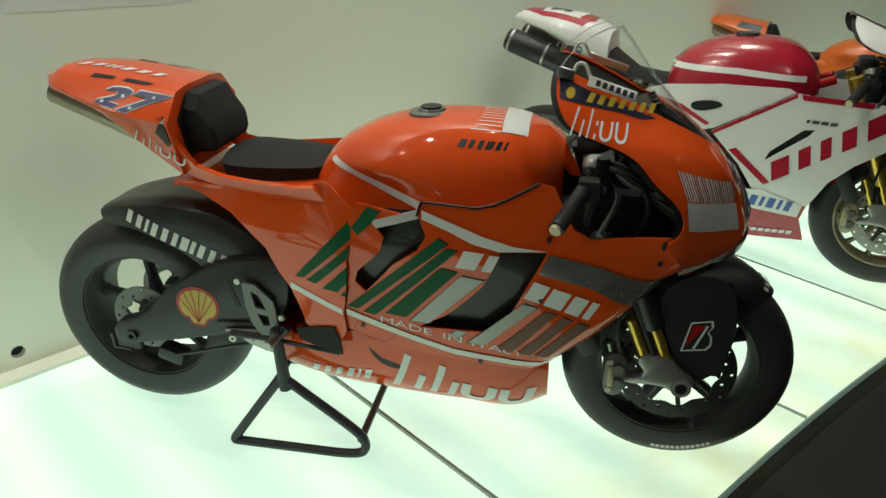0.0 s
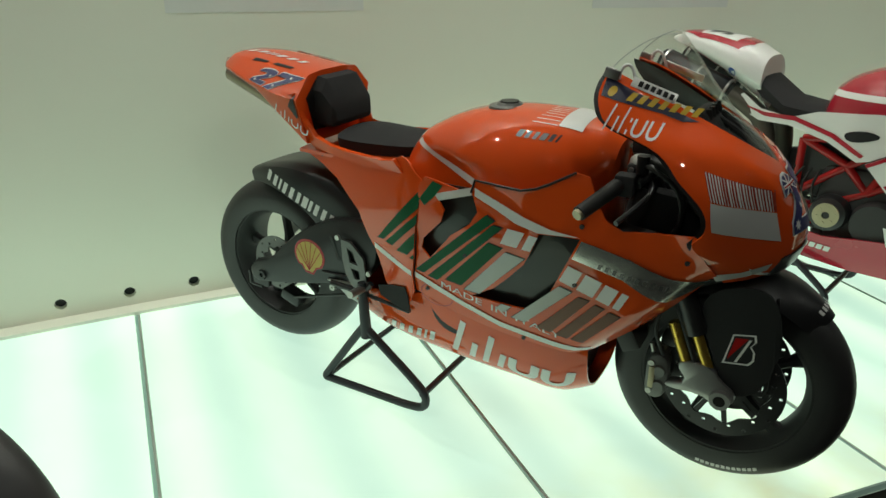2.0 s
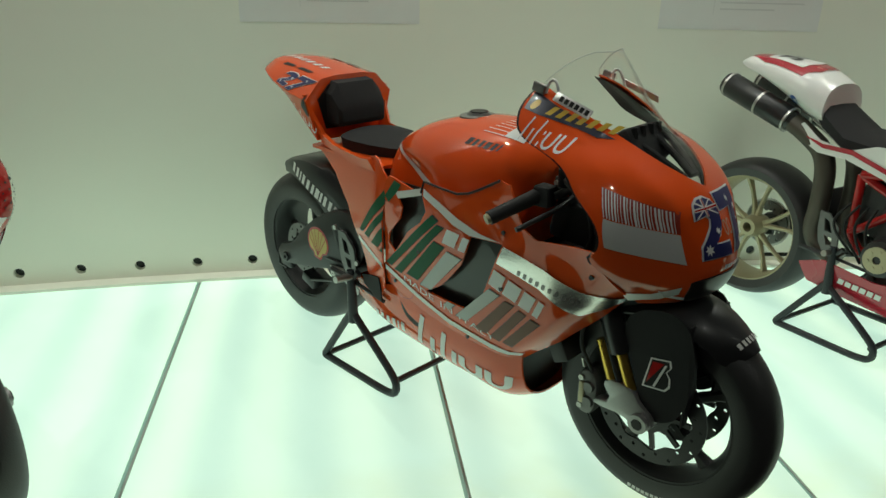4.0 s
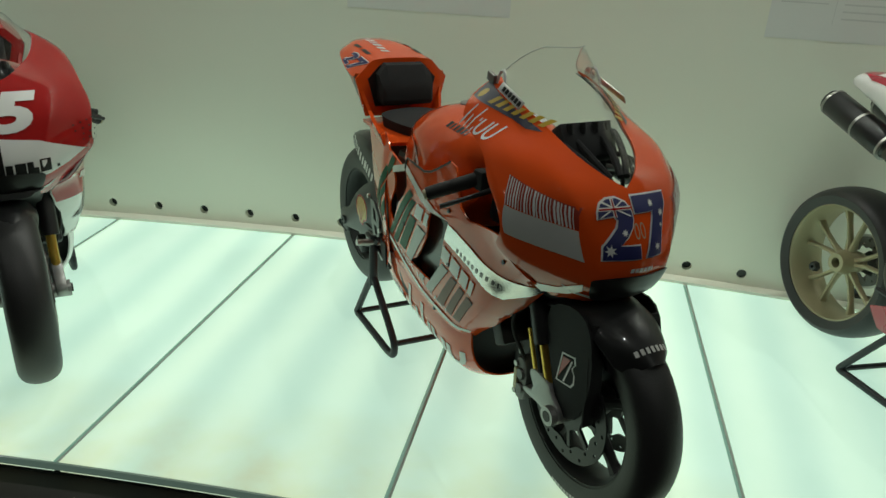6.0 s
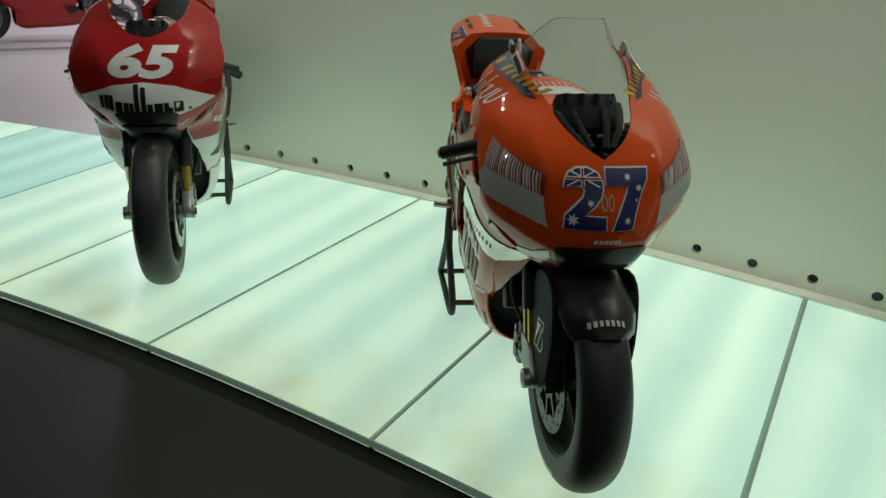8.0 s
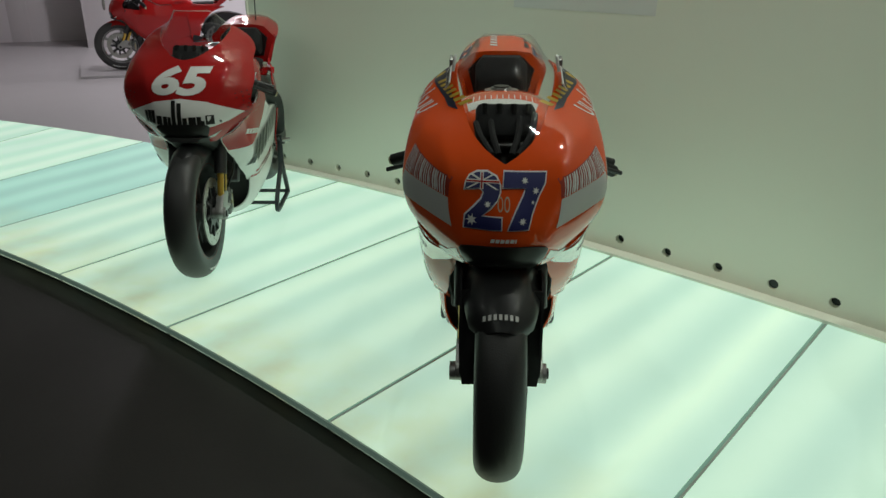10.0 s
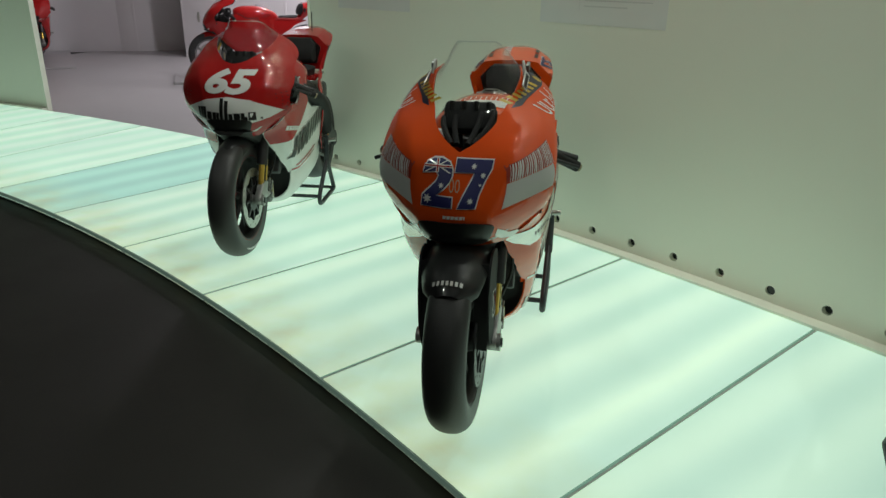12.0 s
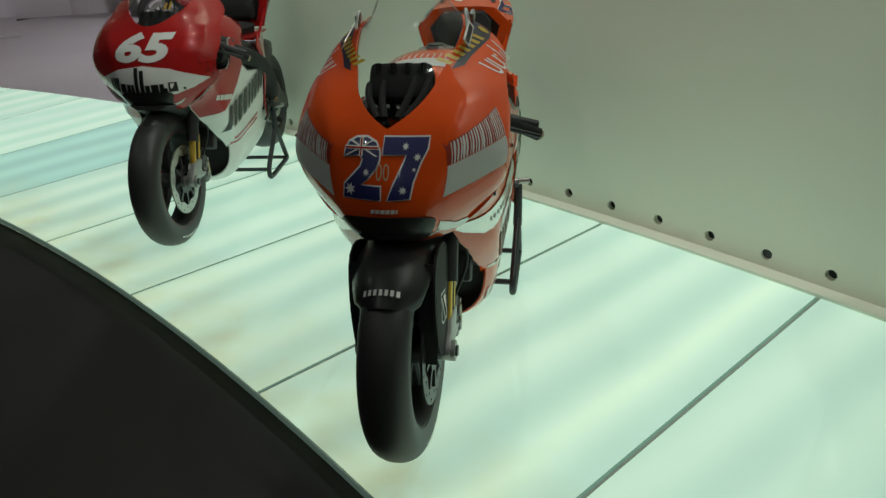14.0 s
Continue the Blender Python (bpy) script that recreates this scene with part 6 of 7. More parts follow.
        part("small_mark", printed("00", n.front(0.006), (-0.016, 0.797), (1, 0), (0, 1), 0.031, 0.028, 0.0, -0.01, 0.012), BRONZE, cowl, "thin pale numerals")
        stars = [(-0.074, 0.777, 0.0135), (-0.038, 0.811, 0.008), (0.041, 0.777, 0.009), (0.044, 0.859, 0.008), (0.069, 0.838, 0.0085), (0.063, 0.815, 0.0045)]
        for y, z, r in stars:
            part("star", patch(n.front(0.006), [(y + r * (1 if k % 2 else 0.45) * math.cos(k * math.pi / 7), z + r * (1 if k % 2 else 0.45) * math.sin(k * math.pi / 7)) for k in range(14)], thick=0, out=(1, 0, 0)), DECAL, cowl, "white star")
        for q in ([(-0.088, 0.853), (-0.012, 0.853), (-0.012, 0.860), (-0.088, 0.860)], [(-0.056, 0.841), (-0.048, 0.841), (-0.048, 0.875), (-0.056, 0.875)], [(-0.088, 0.841), (-0.082, 0.841), (-0.024, 0.870), (-0.030, 0.870)], [(-0.074, 0.871), (-0.079, 0.869), (-0.020, 0.841), (-0.014, 0.841)]):
            part("flag_bar", patch(n.front(0.006), q, thick=0, out=(1, 0, 0)), DECAL, cowl, "white flag stripe")
        for q in ([(-0.087, 0.855), (-0.013, 0.855), (-0.013, 0.858), (-0.087, 0.858)], [(-0.0535, 0.842), (-0.0505, 0.842), (-0.0505, 0.874), (-0.0535, 0.874)]):
            part("flag_bar", patch(n.front(0.007), q, thick=0, out=(1, 0, 0)), RED, cowl, "red flag stripe")
        part("logo", blocks(n.front(0.0025), (-0.030, 0.728), (1, 0.0), (0, 1), 0.009, 0.058, (1, 1, 1, 1, 1, 0.4), 0.2, 0.25, (1, 0, 0)), DECAL, cowl, "small white blocks")


def tank_27(tank):
    f = GP_TANK.side(-1, 0.002)
    part("logo", blocks(f, (0.892, 0.915), (0.99, -0.05), (0.2, 0.98), 0.014, 0.105, (1, -1, -1, 1, -1, 0.35), 0.3, 0.25, (0, -1, 0)), BLACKDECAL, tank, "black block lettering")
    top = GP_TANK.top(0.002)
    part("plate", patch(top, [(0.984, -0.105), (1.040, -0.098), (1.040, 0.09), (0.984, 0.10)], step=0.015, thick=0, out=(0, 0, 1)), PLATE, tank, "grey plate")
    for k in range(12):
        y = -0.105 + 0.017 * k
        part("plate_bar", patch(top, [(0.915 + 0.0006 * k * (11 - k), y), (0.915 + 0.0006 * k * (11 - k), y + 0.0025), (0.982, y + 0.0025), (0.982, y)], step=0.015, thick=0, out=(0, 0, 1)), DECAL, tank)
    for s in (-1, 1):
        part("stripe", patch(GP_TANK.side(s, 0.002), [(0.590, 0.872), (0.635, 0.859), (0.731, 0.829), (0.826, 0.800), (0.826, 0.778), (0.804, 0.788), (0.731, 0.812), (0.649, 0.841), (0.592, 0.857)], step=0.012, thick=0, out=(0, s, 0)), DECAL, tank, "white stripe")


def belly_27(at, pan):
    for s in (-1, 1):
        f = lambda x, q: at(x, (math.pi if s < 0 else 0) + (q if s > 0 else -q), 0.002)
        part("logo", strokes(f, (0.735, 0.66), (1.15, 0), (0.1, -4.2), 0.12, BRUSH, 0.17, (0, s, -1)), DECAL, pan, "white script lettering")
        part("logo", blocks(f, (0.50, 0.62), (1, 0), (0.1, -4), 0.05, 0.17, (-1, -1, -1, -1, 0.3, -1), 0.2, 0.3, (0, s, -1)), SILVER, pan, "grey block lettering")


def tail_27(tail):
    corner = [Vector(p) for p in ((0.052, 0.988), (0.155, 0.961), (0.080, 1.022), (0.236, 0.999))]
    lay = lambda u, v: tuple(corner[0].lerp(corner[1], u).lerp(corner[2].lerp(corner[3], u), v))
    for s in (-1, 1):
        f = GP_TAIL.side
        for digit in (TWO, SEVEN):
            put = [lay((y + 0.093) / 0.187, (z - 0.756) / 0.122) for y, z in digit]
            part("race_number", patch(f(s, 0.0020), put, step=0.008, thick=0, out=(0, s, 0)), DECAL, tail, "white border of the number")
            part("race_number", patch(f(s, 0.0034), shrunk(put, 0.0022), step=0.008, thick=0, out=(0, s, 0)), NAVY, tail, "dark blue race number")
        for u, v in ((0.14, 0.20), (0.36, 0.62), (0.72, 0.25), (0.80, 0.80)):
            x, z = lay(u, v)
            part("star", patch(f(s, 0.0050), [(x + 0.006 * (1 if k % 2 else 0.45) * math.cos(k * math.pi / 7), z + 0.004 * (1 if k % 2 else 0.45) * math.sin(k * math.pi / 7)) for k in range(14)], thick=0, out=(0, s, 0)), DECAL, tail, "white star")
        wing = lambda x, z: Vector((x, s * (max(GP_TAIL.y(min(x, 0.235), z), cover_y(x, z) + 0.004 + 0.055 * min(1, max(0, (z - 0.80) / 0.14)) - 0.10 * max(0, 0.20 - x)) + 0.003), z))
        part("logo", strokes(wing, (0.128, 0.897), (0.90, -0.44), (0.35, 0.93), 0.036, [[(x * 1.5, z) for x, z in line] for line in BRUSH], 0.13, (0, s, 0)), DECAL, tail, "white script lettering")
    top = GP_TAIL.top(0.002)
    part("logo", blocks(top, (-0.06, -0.045), (1, 0), (0.2, 1), 0.028, 0.22, (-1, -1, 0.3, 0.3, -1, -1, -1), 0.2, 0.3, (0, 0, 1)), DECAL, tail, "white block lettering")
    # vents are not cut; black patches paint the shade in them
    for y in (-0.105, 0.09):
        part("vent", patch(top, [(0.02, y), (0.075, y), (0.08, y + 0.014), (0.025, y + 0.014)], thick=0, out=(0, 0, 1)), BLACKDECAL, tail, "black patch for a vent slot")
        part("vent", patch(top, [(0.10, y), (0.165, y), (0.17, y + 0.016), (0.105, y + 0.016)], thick=0, out=(0, 0, 1)), BLACKDECAL, tail, "black patch for a vent slot")


def hugger_27(s, hf, hug):
    part("logo", blocks(hf(0.002), (0.028, 0.676), (0.918, -0.397), (0.20, 0.95), 0.040, 0.285, (-0.8, -0.8, 0.3, -0.8, -0.8, -0.7, 0.7, 0.4, -0.8, -0.8, -0.7), 0.25, 0.22, (0, s, 0)), DECAL, hug, "white block lettering")


STY27 = dict(kind="gp", body=ORANGE, side=ORANGE, belly=ORANGE, tank=ORANGE, tail=ORANGE, rim=MATTBLACK, rim_front=MATTBLACK, disc=DARKMETAL, fork_top=DARKMETAL, caliper=GUNMETAL, fender=CARBON, fender_label="black carbon front mudguard",
             guard_mark=True, fork_guards=True, wide_mouth=True, arm=DARKMETAL, arm_label="dark grey swingarm", cowl_label="orange-red nose cowl with the number 27", side_label="orange-red fairing with green and silver bars", cover_label="orange cover under the seat", belly_label="orange belly pan", tank_label="orange-red fuel tank",
             tail_label="orange-red tail cowl", decals=decals_27, tank_decals=tank_27, belly_decals=belly_27, tail_decals=tail_27, hugger=hugger_27)


def gp_bike(m, sty, label, name="racing_motorcycle"):
    bike = thing(name, m, label, "motorcycle", "racing motorcycles")
    running_gear(bike, sty)
    cockpit(bike, sty)
    gp_body(bike, sty)
    return bike


P27 = pose(0.040, 0.004, 0)
HELD = Matrix(((0.9842, 0.0013, 0.0034, 0.0551), (-0.0013, 0.9841, 0.0094, -0.0115), (-0.0034, -0.0094, 0.9841, 0.0159), (0, 0, 0, 1)))  # lifted a little by the stand
gp_bike(HELD @ RISE, STY27, "orange-red racing motorcycle numbered 27 on the lit stage")
racing_stand(P27, "black tubular paddock stand under the orange-red motorcycle")


# -- the red and white machine --
def decals_65(s, sf, cf, fair, cov, cowl):
    o = (0, s, 0)
    n = WIDE_NOSE
    part("colour_field", patch(sf(0.004), [(1.012, 0.744), (1.045, 0.798), (1.075, 0.866), (1.105, 0.862), (1.135, 0.80), (1.15, 0.772), (1.19, 0.752), (1.30, 0.764), (1.345, 0.770), (1.35, 0.74), (1.378, 0.68), (1.390, 0.645), (1.366, 0.626), (1.318, 0.572), (1.24, 0.585), (1.17, 0.625), (1.09, 0.690)], step=0.018, thick=0, out=o), RED, fair, "red field")
    part("logo", blocks(sf(0.006), (1.16, 0.605) if s < 0 else (1.30, 0.640), (0.97, 0.16) if s < 0 else (-0.97, -0.16), (0.1, 0.99), 0.022, 0.13, (1, 1, 1, 1, 1, 0.4), 0.2, 0.2, o), DECAL, fair, "white block lettering")
    part("logo", blocks(sf(0.006), (0.68, 0.58) if s < 0 else (1.205, 0.476), (0.95, -0.20) if s < 0 else (-0.97, 0.20), (0.05, 1), 0.112, 0.53, (0.32, 0.32, 0.5, 0.5, 0.3, 0.3, 0.5, 0.4, 0.5), 0.12, 0.22, o), BLACKDECAL, fair, "black tall block lettering")
    for z in (0.415, 0.440):
        part("stripe", patch(sf(0.0020), [(0.78, z + 0.02), (1.11, z - 0.02), (1.12, z - 0.008), (0.78, z + 0.032)], thick=0, out=o), RED, fair, "red stripe")
    for k in range(7):
        for i in range(7 - k // 2):
            x, z = 1.300 + 0.017 * i, 0.850 - 0.017 * k - 0.004 * i
            r = 0.0036 - 0.0002 * i
            part("dot", patch(n.side(s, 0.002), [(x + r * math.cos(q * math.pi / 4), z + r * math.sin(q * math.pi / 4)) for q in range(8)], thick=0, out=o), BLACKDECAL, cowl)
    if s < 0:
        f = (1, 0, 0)
        band = [(-0.225, 0.752), (-0.17, 0.775), (-0.10, 0.802), (0, 0.815), (0.10, 0.802), (0.17, 0.775), (0.225, 0.752), (0.17, 0.722), (0.115, 0.704), (0.05, 0.698), (-0.05, 0.698), (-0.115, 0.704), (-0.17, 0.722)]
        part("field", patch(n.front(0.002), band, step=0.012, thick=0, out=f), WHITE, cowl, "white field")
        for x0, w, h in ((-0.152, 0.011, 0.040), (-0.135, 0.012, 0.044), (-0.118, 0.011, 0.046), (-0.097, 0.017, 0.030), (-0.070, 0.013, 0.030), (-0.051, 0.010, 0.030), (-0.034, 0.012, 0.084), (-0.012, 0.012, 0.076), (0.007, 0.013, 0.028), (0.030, 0.020, 0.030), (0.060, 0.012, 0.030), (0.076, 0.009, 0.015), (0.092, 0.022, 0.032), (0.137, 0.006, 0.008)):
            part("logo", blocks(n.front(0.004), (x0, 0.712 + 0.35 * x0 * x0), (1, 0), (0, 1), h * 1.15, abs(w) * 1.35, (math.copysign(1, w),), 0.0, 0.2, f), BLACKDECAL, cowl, "black block lettering")
        part("race_number", printed("65", n.front(0.0042), (-0.114, 0.826), (1, 0), (0, 1), 0.106, 0.230, 0.25, 0.045, 0.012), WHITE, cowl, "white race number")


def tail_65(tail):
    for s in (-1, 1):
        part("stripe", patch(GP_TAIL.side(s, 0.003), [(0.0, 0.96), (0.18, 0.93), (0.18, 0.945), (0.0, 0.975)], step=0.012, thick=0, out=(0, s, 0)), DECAL, tail, "pale line")
    part("aerial", sweep([(0.12, 0.05, 1.02), (0.115, 0.05, 1.14)], 0.003, 6), HOSE, tail, "short black aerial")


STY65 = dict(STY27, openings=False, side_top=[(0.655, 0.640), (0.75, 0.672), (0.86, 0.690), (0.95, 0.704), (1.01, 0.742), (1.045, 0.800)], rim_line=True, nose=WIDE_NOSE, guard_mark=False, fork_guards=False, wide_mouth=True, guard_r=0.293, guard_from=64, guard_w=0.052, body=RED, side=WHITE, belly=WHITE, tank=RED, tail=RED, decals=decals_65, tank_decals=None, belly_decals=None, tail_decals=tail_65, hugger=None, disc=STEEL, cowl_label="red nose cowl with the number 65", side_label="white fairing with black lettering", cover_label="red cover under the seat", belly_label="white belly pan", tank_label="red fuel tank", tail_label="red tail cowl")
FULL_SIDE = {k: v for k, v in STY65.items() if k not in ("side_top", "rim_line")}
P65 = pose(-1.023, -1.424, 0, 0, 0, 7.2)
gp_bike(P65 @ Matrix.Scale(0.978, 4) @ LEVEL, STY65, "red and white racing motorcycle numbered 65 on the lit stage")
racing_stand(P65, "black tubular paddock stand under the red and white motorcycle")


# -- the white and crimson machine with a trellis frame --
SB_TANK = Loft([0.49, 0.51, 0.54, 0.60, 0.69, 0.80, 0.88, 0.95, 1.00, 1.03], [0.08, 0.12, 0.15, 0.18, 0.20, 0.205, 0.20, 0.185, 0.15, 0.10], [0.79] * 10, [0.82, 0.88, 0.915, 0.95, 0.975, 0.982, 0.975, 0.95, 0.905, 0.86], 2.4)
SB_TAIL = Loft([-0.155, -0.125, -0.04, 0.08, 0.18, 0.26], [0.045, 0.072, 0.105, 0.128, 0.136, 0.126], [1.012, 1.000, 0.962, 0.895, 0.828, 0.770], [1.034, 1.049, 1.056, 1.046, 1.024, 0.980], 2.6, [1.020, 1.014, 0.996, 0.958, 0.916, 0.876], 1.3)


def superbike(m, sty, label):
    """A road-based racer: slim tail over two silencers, long seat, open trellis frame and a half fairing."""
    bike = thing("racing_motorcycle", m, label, "motorcycle", "racing motorcycles")
    running_gear(bike, sty)
    cockpit(bike, sty)
    nose_and_screen(bike, sty)
    tank = part("fuel_tank", SB_TANK.mesh(34, 32), CRIMSON, bike, "crimson fuel tank with white stripes")
    part("filler_cap", moved(lathe([(0.001, 0.010), (0.042, 0.010), (0.046, -0.004), (0.001, -0.004)], 30), Matrix.Translation((0.76, 0, 0.98)) @ Matrix.Rotation(radians(90), 4, "X")), DARKMETAL, tank)
    tail = part("tail_cowl", SB_TAIL.mesh(26, 24), WHITE, bike, "white tail cowl with crimson panels")
    top = SB_TAIL.top(0.002)
    part("number_panel", patch(top, [(-0.11, -0.05), (-0.02, -0.095), (0.15, -0.115), (0.19, -0.06), (0.19, 0.06), (0.15, 0.115), (-0.02, 0.095), (-0.11, 0.05)], step=0.012, thick=0, out=(0, 0, 1)), CRIMSON, tail, "crimson panel")
    part("number_panel", patch(SB_TAIL.top(0.0035), [(-0.03, -0.065), (0.13, -0.085), (0.15, 0.0), (0.13, 0.085), (-0.03, 0.065)], step=0.012, thick=0, out=(0, 0, 1)), WHITE, tail, "white number field")
    part("race_number", printed("21", SB_TAIL.top(0.005), (0.0, -0.05), (0, 1), (1, 0), 0.085, 0.10, 0.0, 0.05, 0.012), BLACKDECAL, tail, "black race number")
    for s in (-1, 1):
        o = (0, s, 0)
        part("stripe", patch(SB_TANK.side(s, 0.002), [(0.505, 0.866), (0.75, 0.862), (0.98, 0.842), (0.98, 0.862), (0.75, 0.884), (0.505, 0.886)], step=0.012, thick=0, out=o), WHITE, tank, "white stripe")
        part("stripe", patch(SB_TAIL.side(s, 0.0025), [(-0.03, 0.972), (0.10, 0.905), (0.24, 0.815), (0.24, 0.828), (0.10, 0.920), (-0.03, 0.986)], step=0.012, thick=0, out=o), CRIMSON, tail, "thin crimson stripe")
        part("logo", patch(SB_TAIL.side(s, 0.0025), [(0.14 + 0.018 * math.cos(k * math.pi / 7), 0.915 + 0.018 * math.sin(k * math.pi / 7)) for k in range(14)], thick=0, out=o), BLUE, tail, "small blue round mark")
        # side cover from tail to tank
        cy = lambda off: (lambda x, z: Vector((x, s * (0.115 + 0.10 * min(1, max(0, (x - 0.15) / 0.5)) + off), z)))
        side = part("seat_cover", patch(cy(0), [(0.15, 0.80), (0.28, 0.745), (0.40, 0.745), (0.55, 0.71), (0.66, 0.655), (0.70, 0.665), (0.955, 0.812), (0.93, 0.825), (0.70, 0.828), (0.50, 0.81), (0.40, 0.775), (0.28, 0.79), (0.20, 0.84)], thick=0.005, out=o), WHITE, bike, "white side cover")
        part("stripe", patch(cy(0.002), [(0.20, 0.800), (0.30, 0.765), (0.42, 0.765), (0.56, 0.728), (0.67, 0.672), (0.68, 0.682), (0.57, 0.742), (0.42, 0.782), (0.30, 0.780)], thick=0, out=o), CRIMSON, side, "crimson stripe")
        part("knee_pad", patch(cy(0.003), chaikin([(0.60, 0.755), (0.68, 0.77), (0.73, 0.75), (0.66, 0.725), (0.61, 0.725)], 2), thick=0.003, out=o), FOAM, side, "black pad")
        # half fairing
        fy = lambda off: (lambda x, z: Vector((x, s * (0.225 - 0.9 * max(0, 0.50 - z) ** 2 - 0.9 * max(0, x - 1.15) ** 2 + off), z)))
        out1 = [(0.69, 0.655), (0.96, 0.812), (1.06, 0.80), (1.20, 0.795), (1.30, 0.775), (1.36, 0.73), (1.36, 0.66), (1.27, 0.63), (1.18, 0.57), (1.11, 0.50), (1.06, 0.40), (0.90, 0.395), (0.80, 0.54)]
        slot = [(0.90, 0.595), (0.89, 0.562), (1.02, 0.665), (1.035, 0.688), (1.0, 0.685)]
        fair = part("side_fairing", patch(fy(0), out1, [slot], thick=0.005, out=o), WHITE, bike, "white half fairing with crimson lettering")
        part("slot_lining", patch(fy(-0.03), [(0.86, 0.54), (1.05, 0.62), (1.06, 0.71), (0.88, 0.63)], thick=0.003, out=o), MATTBLACK, fair)
        part("edge_stripe", patch(fy(0.002), [(0.70, 0.645), (0.96, 0.798), (0.96, 0.812), (0.69, 0.655)], thick=0, out=o), CRIMSON, fair, "crimson stripe")
        part("edge_stripe", patch(fy(0.002), [(0.76, 0.59), (0.90, 0.47), (0.92, 0.48), (0.785, 0.60)], thick=0, out=o), CRIMSON, fair, "crimson stripe")
        part("edge_stripe", patch(fy(0.002), [(0.97, 0.81), (1.20, 0.795), (1.20, 0.775), (0.98, 0.79)], thick=0, out=o), CRIMSON, fair, "crimson stripe")
        ww = (0.7, -0.7, 0.4, -0.8, 0.7)
        part("logo", blocks(fy(0.0025), (0.925, 0.485) if s < 0 else (1.24, 0.67), (0.83, 0.53) if s < 0 else (-0.83, -0.53), (-0.25, 0.95) if s < 0 else (0.25, 0.95), 0.072, 0.40, ww, 0.1, 0.25, o), CRIMSON, fair, "crimson block lettering")
        part("logo", blocks(fy(0.0025), (1.0, 0.712), (1, -0.05), (0, 1), 0.012, 0.10, (0.5, 1, 1, 1), 0.3, 0.3, o), GREY, fair, "small grey blocks")
        low = part("lower_fairing", patch(fy(-0.004), [(0.33, 0.35), (0.42, 0.385), (0.60, 0.36), (0.80, 0.385), (0.90, 0.40), (1.06, 0.405), (1.045, 0.34), (1.075, 0.245), (0.90, 0.235), (0.70, 0.235), (0.52, 0.255), (0.36, 0.28)], thick=0.005, out=o), CRIMSON, bike, "crimson lower fairing with white lettering")
        part("logo", patch(fy(0.003), [(0.79, 0.445), (0.90, 0.448), (1.045, 0.400), (1.035, 0.350), (0.81, 0.375)], thick=0, out=o), WHITE, low, "white panel with blue letters")
        part("logo", blocks(fy(0.0045), (0.815, 0.388), (0.99, -0.09), (0.1, 1), 0.042, 0.19, (0.6, 0.5, 0.25, 0.5, 0.25, 0.4), 0.15, 0.25, o), BLUE, low, "blue block lettering")
        part("logo", blocks(fy(0.0), (0.48, 0.315), (0.99, -0.10), (0.1, 1), 0.022, 0.15, (1, 1, 1, 1, 1, 1), 0.2, 0.3, o), DECAL, low, "white block lettering")
        part("logo", blocks(fy(0.0), (0.86, 0.262), (0.99, 0.04), (0.1, 1), 0.016, 0.17, (1, 1, 1, 1, 1, 1, 1), 0.2, 0.3, o), DECAL, low, "white block lettering")
        # trellis frame
        joints = {"a": (0.455, 0.70), "b": (0.455, 0.49), "c": (0.62, 0.62), "d": (0.50, 0.43), "e": (0.80, 0.75), "f": (0.70, 0.53), "g": (0.95, 0.80), "h": (0.90, 0.66)}
        fr = part("trellis_frame", sweep([(0.455, s * 0.14, 0.70), (0.80, s * 0.13, 0.75), (1.08, s * 0.06, 0.84)], 0.016, 12), RED, bike, "red tubular trellis frame")
        for p, q in ("ab", "ac", "bc", "ce", "df", "bd", "cf", "fe", "fh", "eh", "hg"):
            part("frame_tube", sweep([(joints[p][0], s * 0.14, joints[p][1]), (joints[q][0], s * 0.13, joints[q][1])], 0.0145, 10), RED, fr)
        # silencer under the seat and its pipe
        sil = part("silencer", sweep([(-0.165, s * 0.112, 0.945), (-0.15, s * 0.111, 0.939), (0.105, s * 0.098, 0.843), (0.145, s * 0.096, 0.828)], [0.040, 0.049, 0.049, 0.036], 22), CARBON, bike, "black carbon silencer")
        for q in (0.02, 0.52, 0.95):
            a, b = Vector((-0.155, s * 0.111, 0.941)), Vector((0.135, s * 0.097, 0.832))
            part("band", sweep([a.lerp(b, q), a.lerp(b, q + 0.03)], 0.0503, 22), STEEL, sil, "steel band")
        part("exhaust_pipe", sweep(bend([(0.13, s * 0.097, 0.833), (0.20, s * 0.097, 0.800), (0.30, s * 0.10, 0.73), (0.315, s * 0.11, 0.56), (0.30, s * 0.11, 0.42), (0.42, s * 0.10, 0.36)]), 0.036, 16), PIPE, bike, "dark sooty exhaust pipe")
    part("seat_pad", loft([[Vector((x, w * c, z + h * q)) for c, q in ((-1, 0), (-0.98, 0.6), (-0.7, 0.95), (0, 1), (0.7, 0.95), (0.98, 0.6), (1, 0), (0, -0.2))] for x, w, z, h in ((0.20, 0.09, 0.89, 0.07), (0.27, 0.12, 0.83, 0.07), (0.36, 0.14, 0.78, 0.05), (0.46, 0.13, 0.765, 0.05), (0.53, 0.10, 0.765, 0.055))]), FOAM, bike, "black suede race seat")
    part("clutch_cover", moved(lathe([(0.001, -0.035), (0.035, -0.035), (0.062, -0.025), (0.068, 0.0), (0.068, 0.03), (0.001, 0.03)], 30), Matrix.Translation((0.60, -0.175, 0.445))), DARKMETAL, bike, "dark round clutch cover")
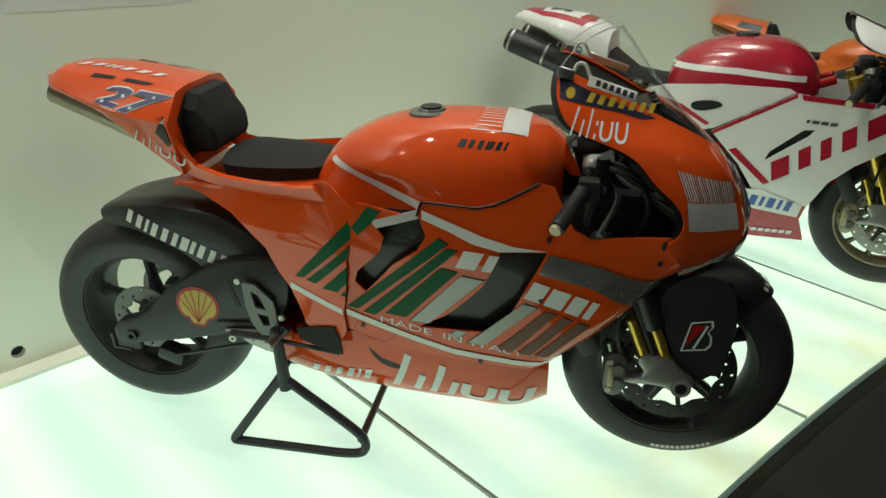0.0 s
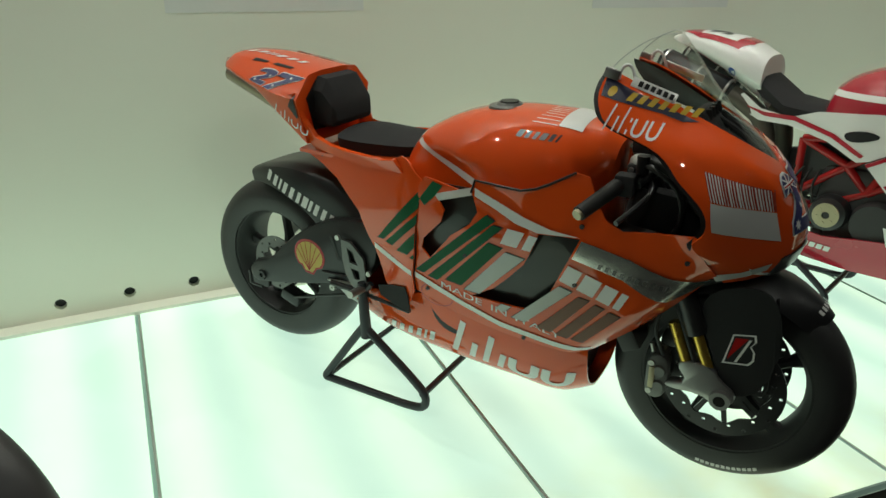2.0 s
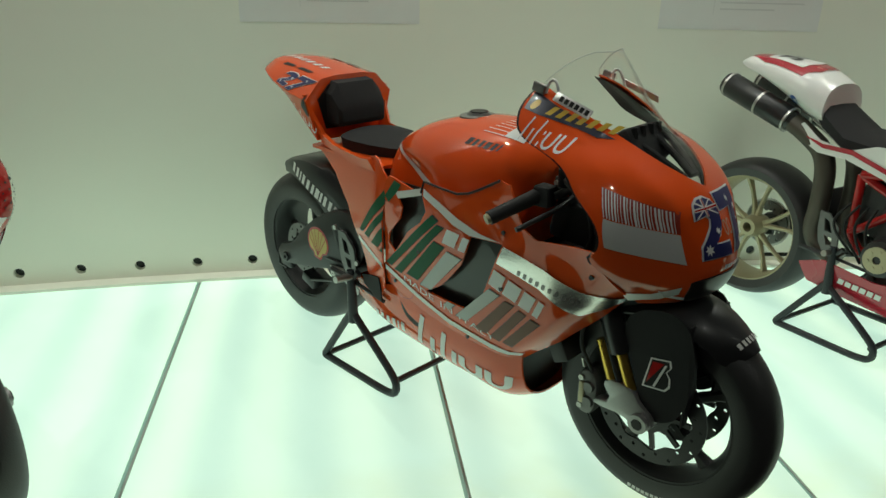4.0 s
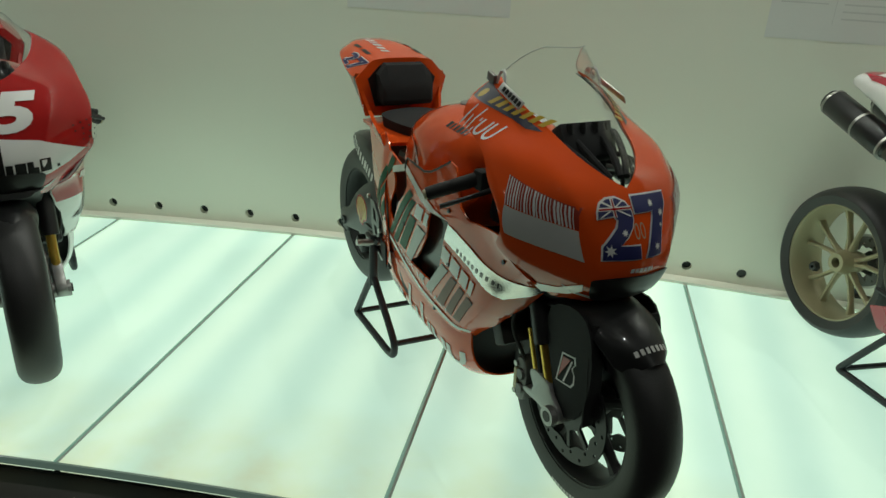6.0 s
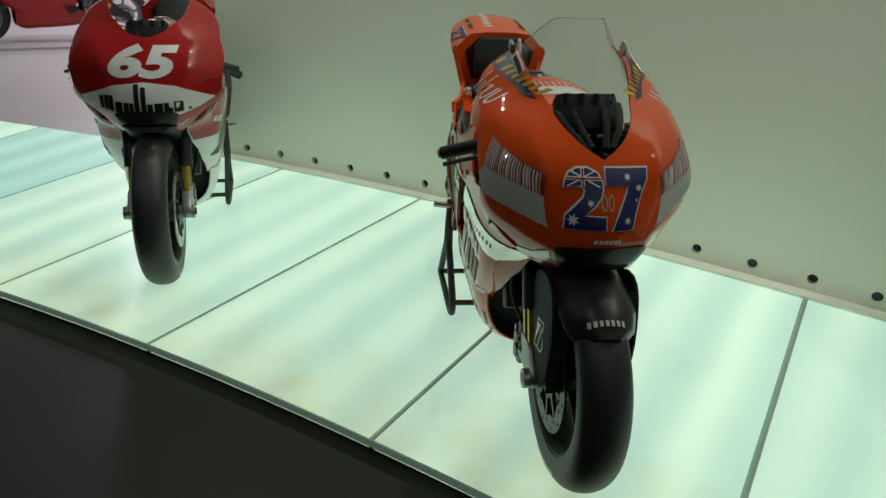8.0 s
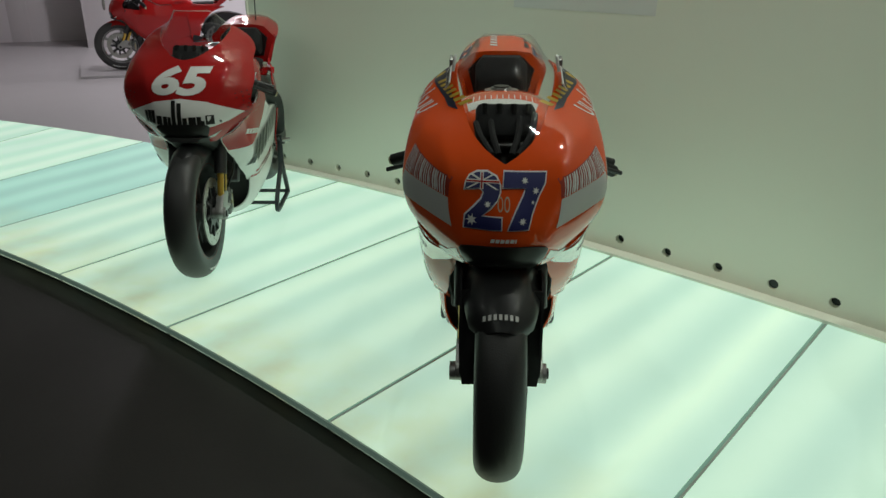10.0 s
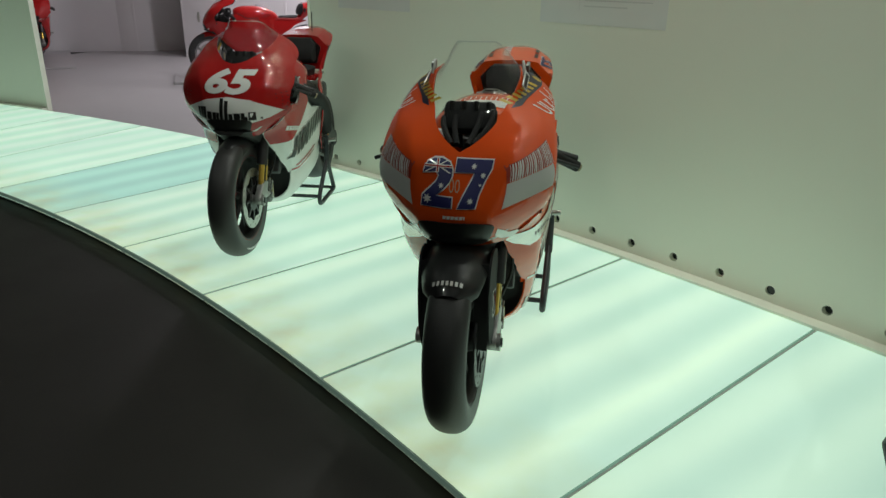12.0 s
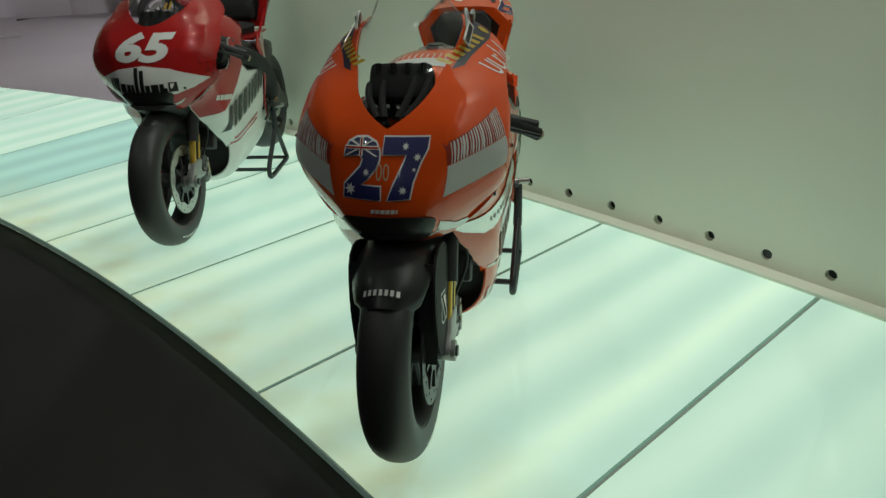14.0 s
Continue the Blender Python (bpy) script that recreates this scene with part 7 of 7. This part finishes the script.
    part("clutch_basket", moved(join(lathe([(0.014, -0.006), (0.046, -0.006), (0.046, 0.0), (0.014, 0.0)], 30, True), *[moved(lathe([(0.001, -0.009), (0.007, -0.009), (0.007, 0.0), (0.001, 0.0)], 8), Matrix.Translation((0.03 * math.cos(k), 0, 0.03 * math.sin(k)))) for k in (0.3, 1.35, 2.4, 3.45, 4.5, 5.5)]), Matrix.Translation((0.60, -0.211, 0.445))), BRONZE, bike, "bronze clutch basket")
    part("cylinder", box(0.16, 0.22, 0.20, Matrix.Translation((0.52, 0, 0.58)) @ Matrix.Rotation(radians(20), 4, "Y"), 0.03), MATTBLACK, bike)
    for k in range(4):
        part("cable", sweep(bend([(0.45 + 0.03 * k, -0.16, 0.60), (0.40 + 0.04 * k, -0.19, 0.52), (0.50 + 0.03 * k, -0.17, 0.42 - 0.02 * k)]), 0.005, 6), HOSE, bike)
    return bike


STY21 = dict(FULL_SIDE, kind="sbk", wheelbase=1.37, nose=ROUND_NOSE, guard_r=0.308, guard_from=47, guard_w=0.058, rim=BRONZE, rim_front=BRONZE, twin=True, body=WHITE, fork_top=GOLD, fender=CRIMSON, fender_label="crimson front mudguard", arm=DARKMETAL, cowl_label="white nose cowl", caliper=BRONZE)
P21 = pose(1.079, 1.501, 0, 0, 0, -13.8)
superbike(P21 @ LEVEL, STY21, "white and crimson racing motorcycle numbered 21 on the lit stage")
racing_stand(P21, "black tubular paddock stand under the white and crimson motorcycle")


# -- the orange machine at the end of the row --
def tail_orange(tail):
    for s in (-1, 1):
        part("logo", patch(GP_TAIL.side(s, 0.003), [(0.075, 0.945), (0.215, 0.875), (0.215, 0.915), (0.075, 0.972)], step=0.012, thick=0, out=(0, s, 0)), DECAL, tail, "white panel")
        part("logo", blocks(GP_TAIL.side(s, 0.0045), (0.085, 0.947), (0.90, -0.42), (0, 1), 0.016, 0.13, (1,) * 8, 0.1, 0.3, (0, s, 0)), GREY, tail, "grey blocks")
        part("field", patch(GP_TAIL.side(s, 0.003), [(0.06, 0.992), (0.20, 0.966), (0.215, 0.998), (0.08, 1.022)], step=0.012, thick=0, out=(0, s, 0)), BLACKDECAL, tail, "black field")


FLAME = material("bright_orange_paint", (0.72, 0.14, 0.012), 0.3, coat=0.5, grain=0.1, stain=0.1)
STY4 = dict(FULL_SIDE, body=FLAME, side=FLAME, belly=FLAME, tank=FLAME, tail=FLAME, decals=None, tail_decals=tail_orange, cowl_label="orange nose cowl", side_label="orange fairing", cover_label="orange cover", belly_label="orange belly pan", tank_label="orange fuel tank", tail_label="orange tail cowl with a white panel")
P4 = pose(2.04, 2.76, 0, 0, 0, -20)
gp_bike(P4 @ Matrix.Scale(0.88, 4) @ LEVEL, STY4, "bright orange racing motorcycle at the end of the row")
racing_stand(P4, "black tubular paddock stand under the bright orange motorcycle")

# -- red road motorcycles on low plates in the inner room --
STYR = dict(FULL_SIDE, body=RED, side=RED, belly=RED, tank=RED, tail=RED, decals=None, tail_decals=None, rim=ALU, rim_front=ALU, fender=RED, fender_label="red front mudguard", cowl_label="red nose cowl", side_label="red fairing", cover_label="red side cover", belly_label="red belly pan", tail_label="red tail cowl")
for x, y, yaw in ((-6.05, -3.28, -60), (-6.78, -8.33, 40)):
    pr = pose(x, y, -0.056, 0, 0, yaw)
    plate_ob = thing("display_plate", pr, "low white display plate on the lilac floor", "plinth", "display plates")
    part("slab", box(2.4, 0.9, 0.03, Matrix.Translation((0.7, 0, 0.0155)), 0.004), LILAC, plate_ob, smooth=0)
    rb = gp_bike(pr @ pose(0, 0, 0.031) @ LEVEL, STYR, "red road motorcycle standing on a low white plate")
    part("headlamp", moved(lathe([(0.001, -0.02), (0.06, -0.01), (0.065, 0.01), (0.001, 0.02)], 24), Matrix.Translation((1.545, 0, 0.80)) @ Matrix.Rotation(radians(90), 4, "Z")), STEEL, rb, "round headlamp")
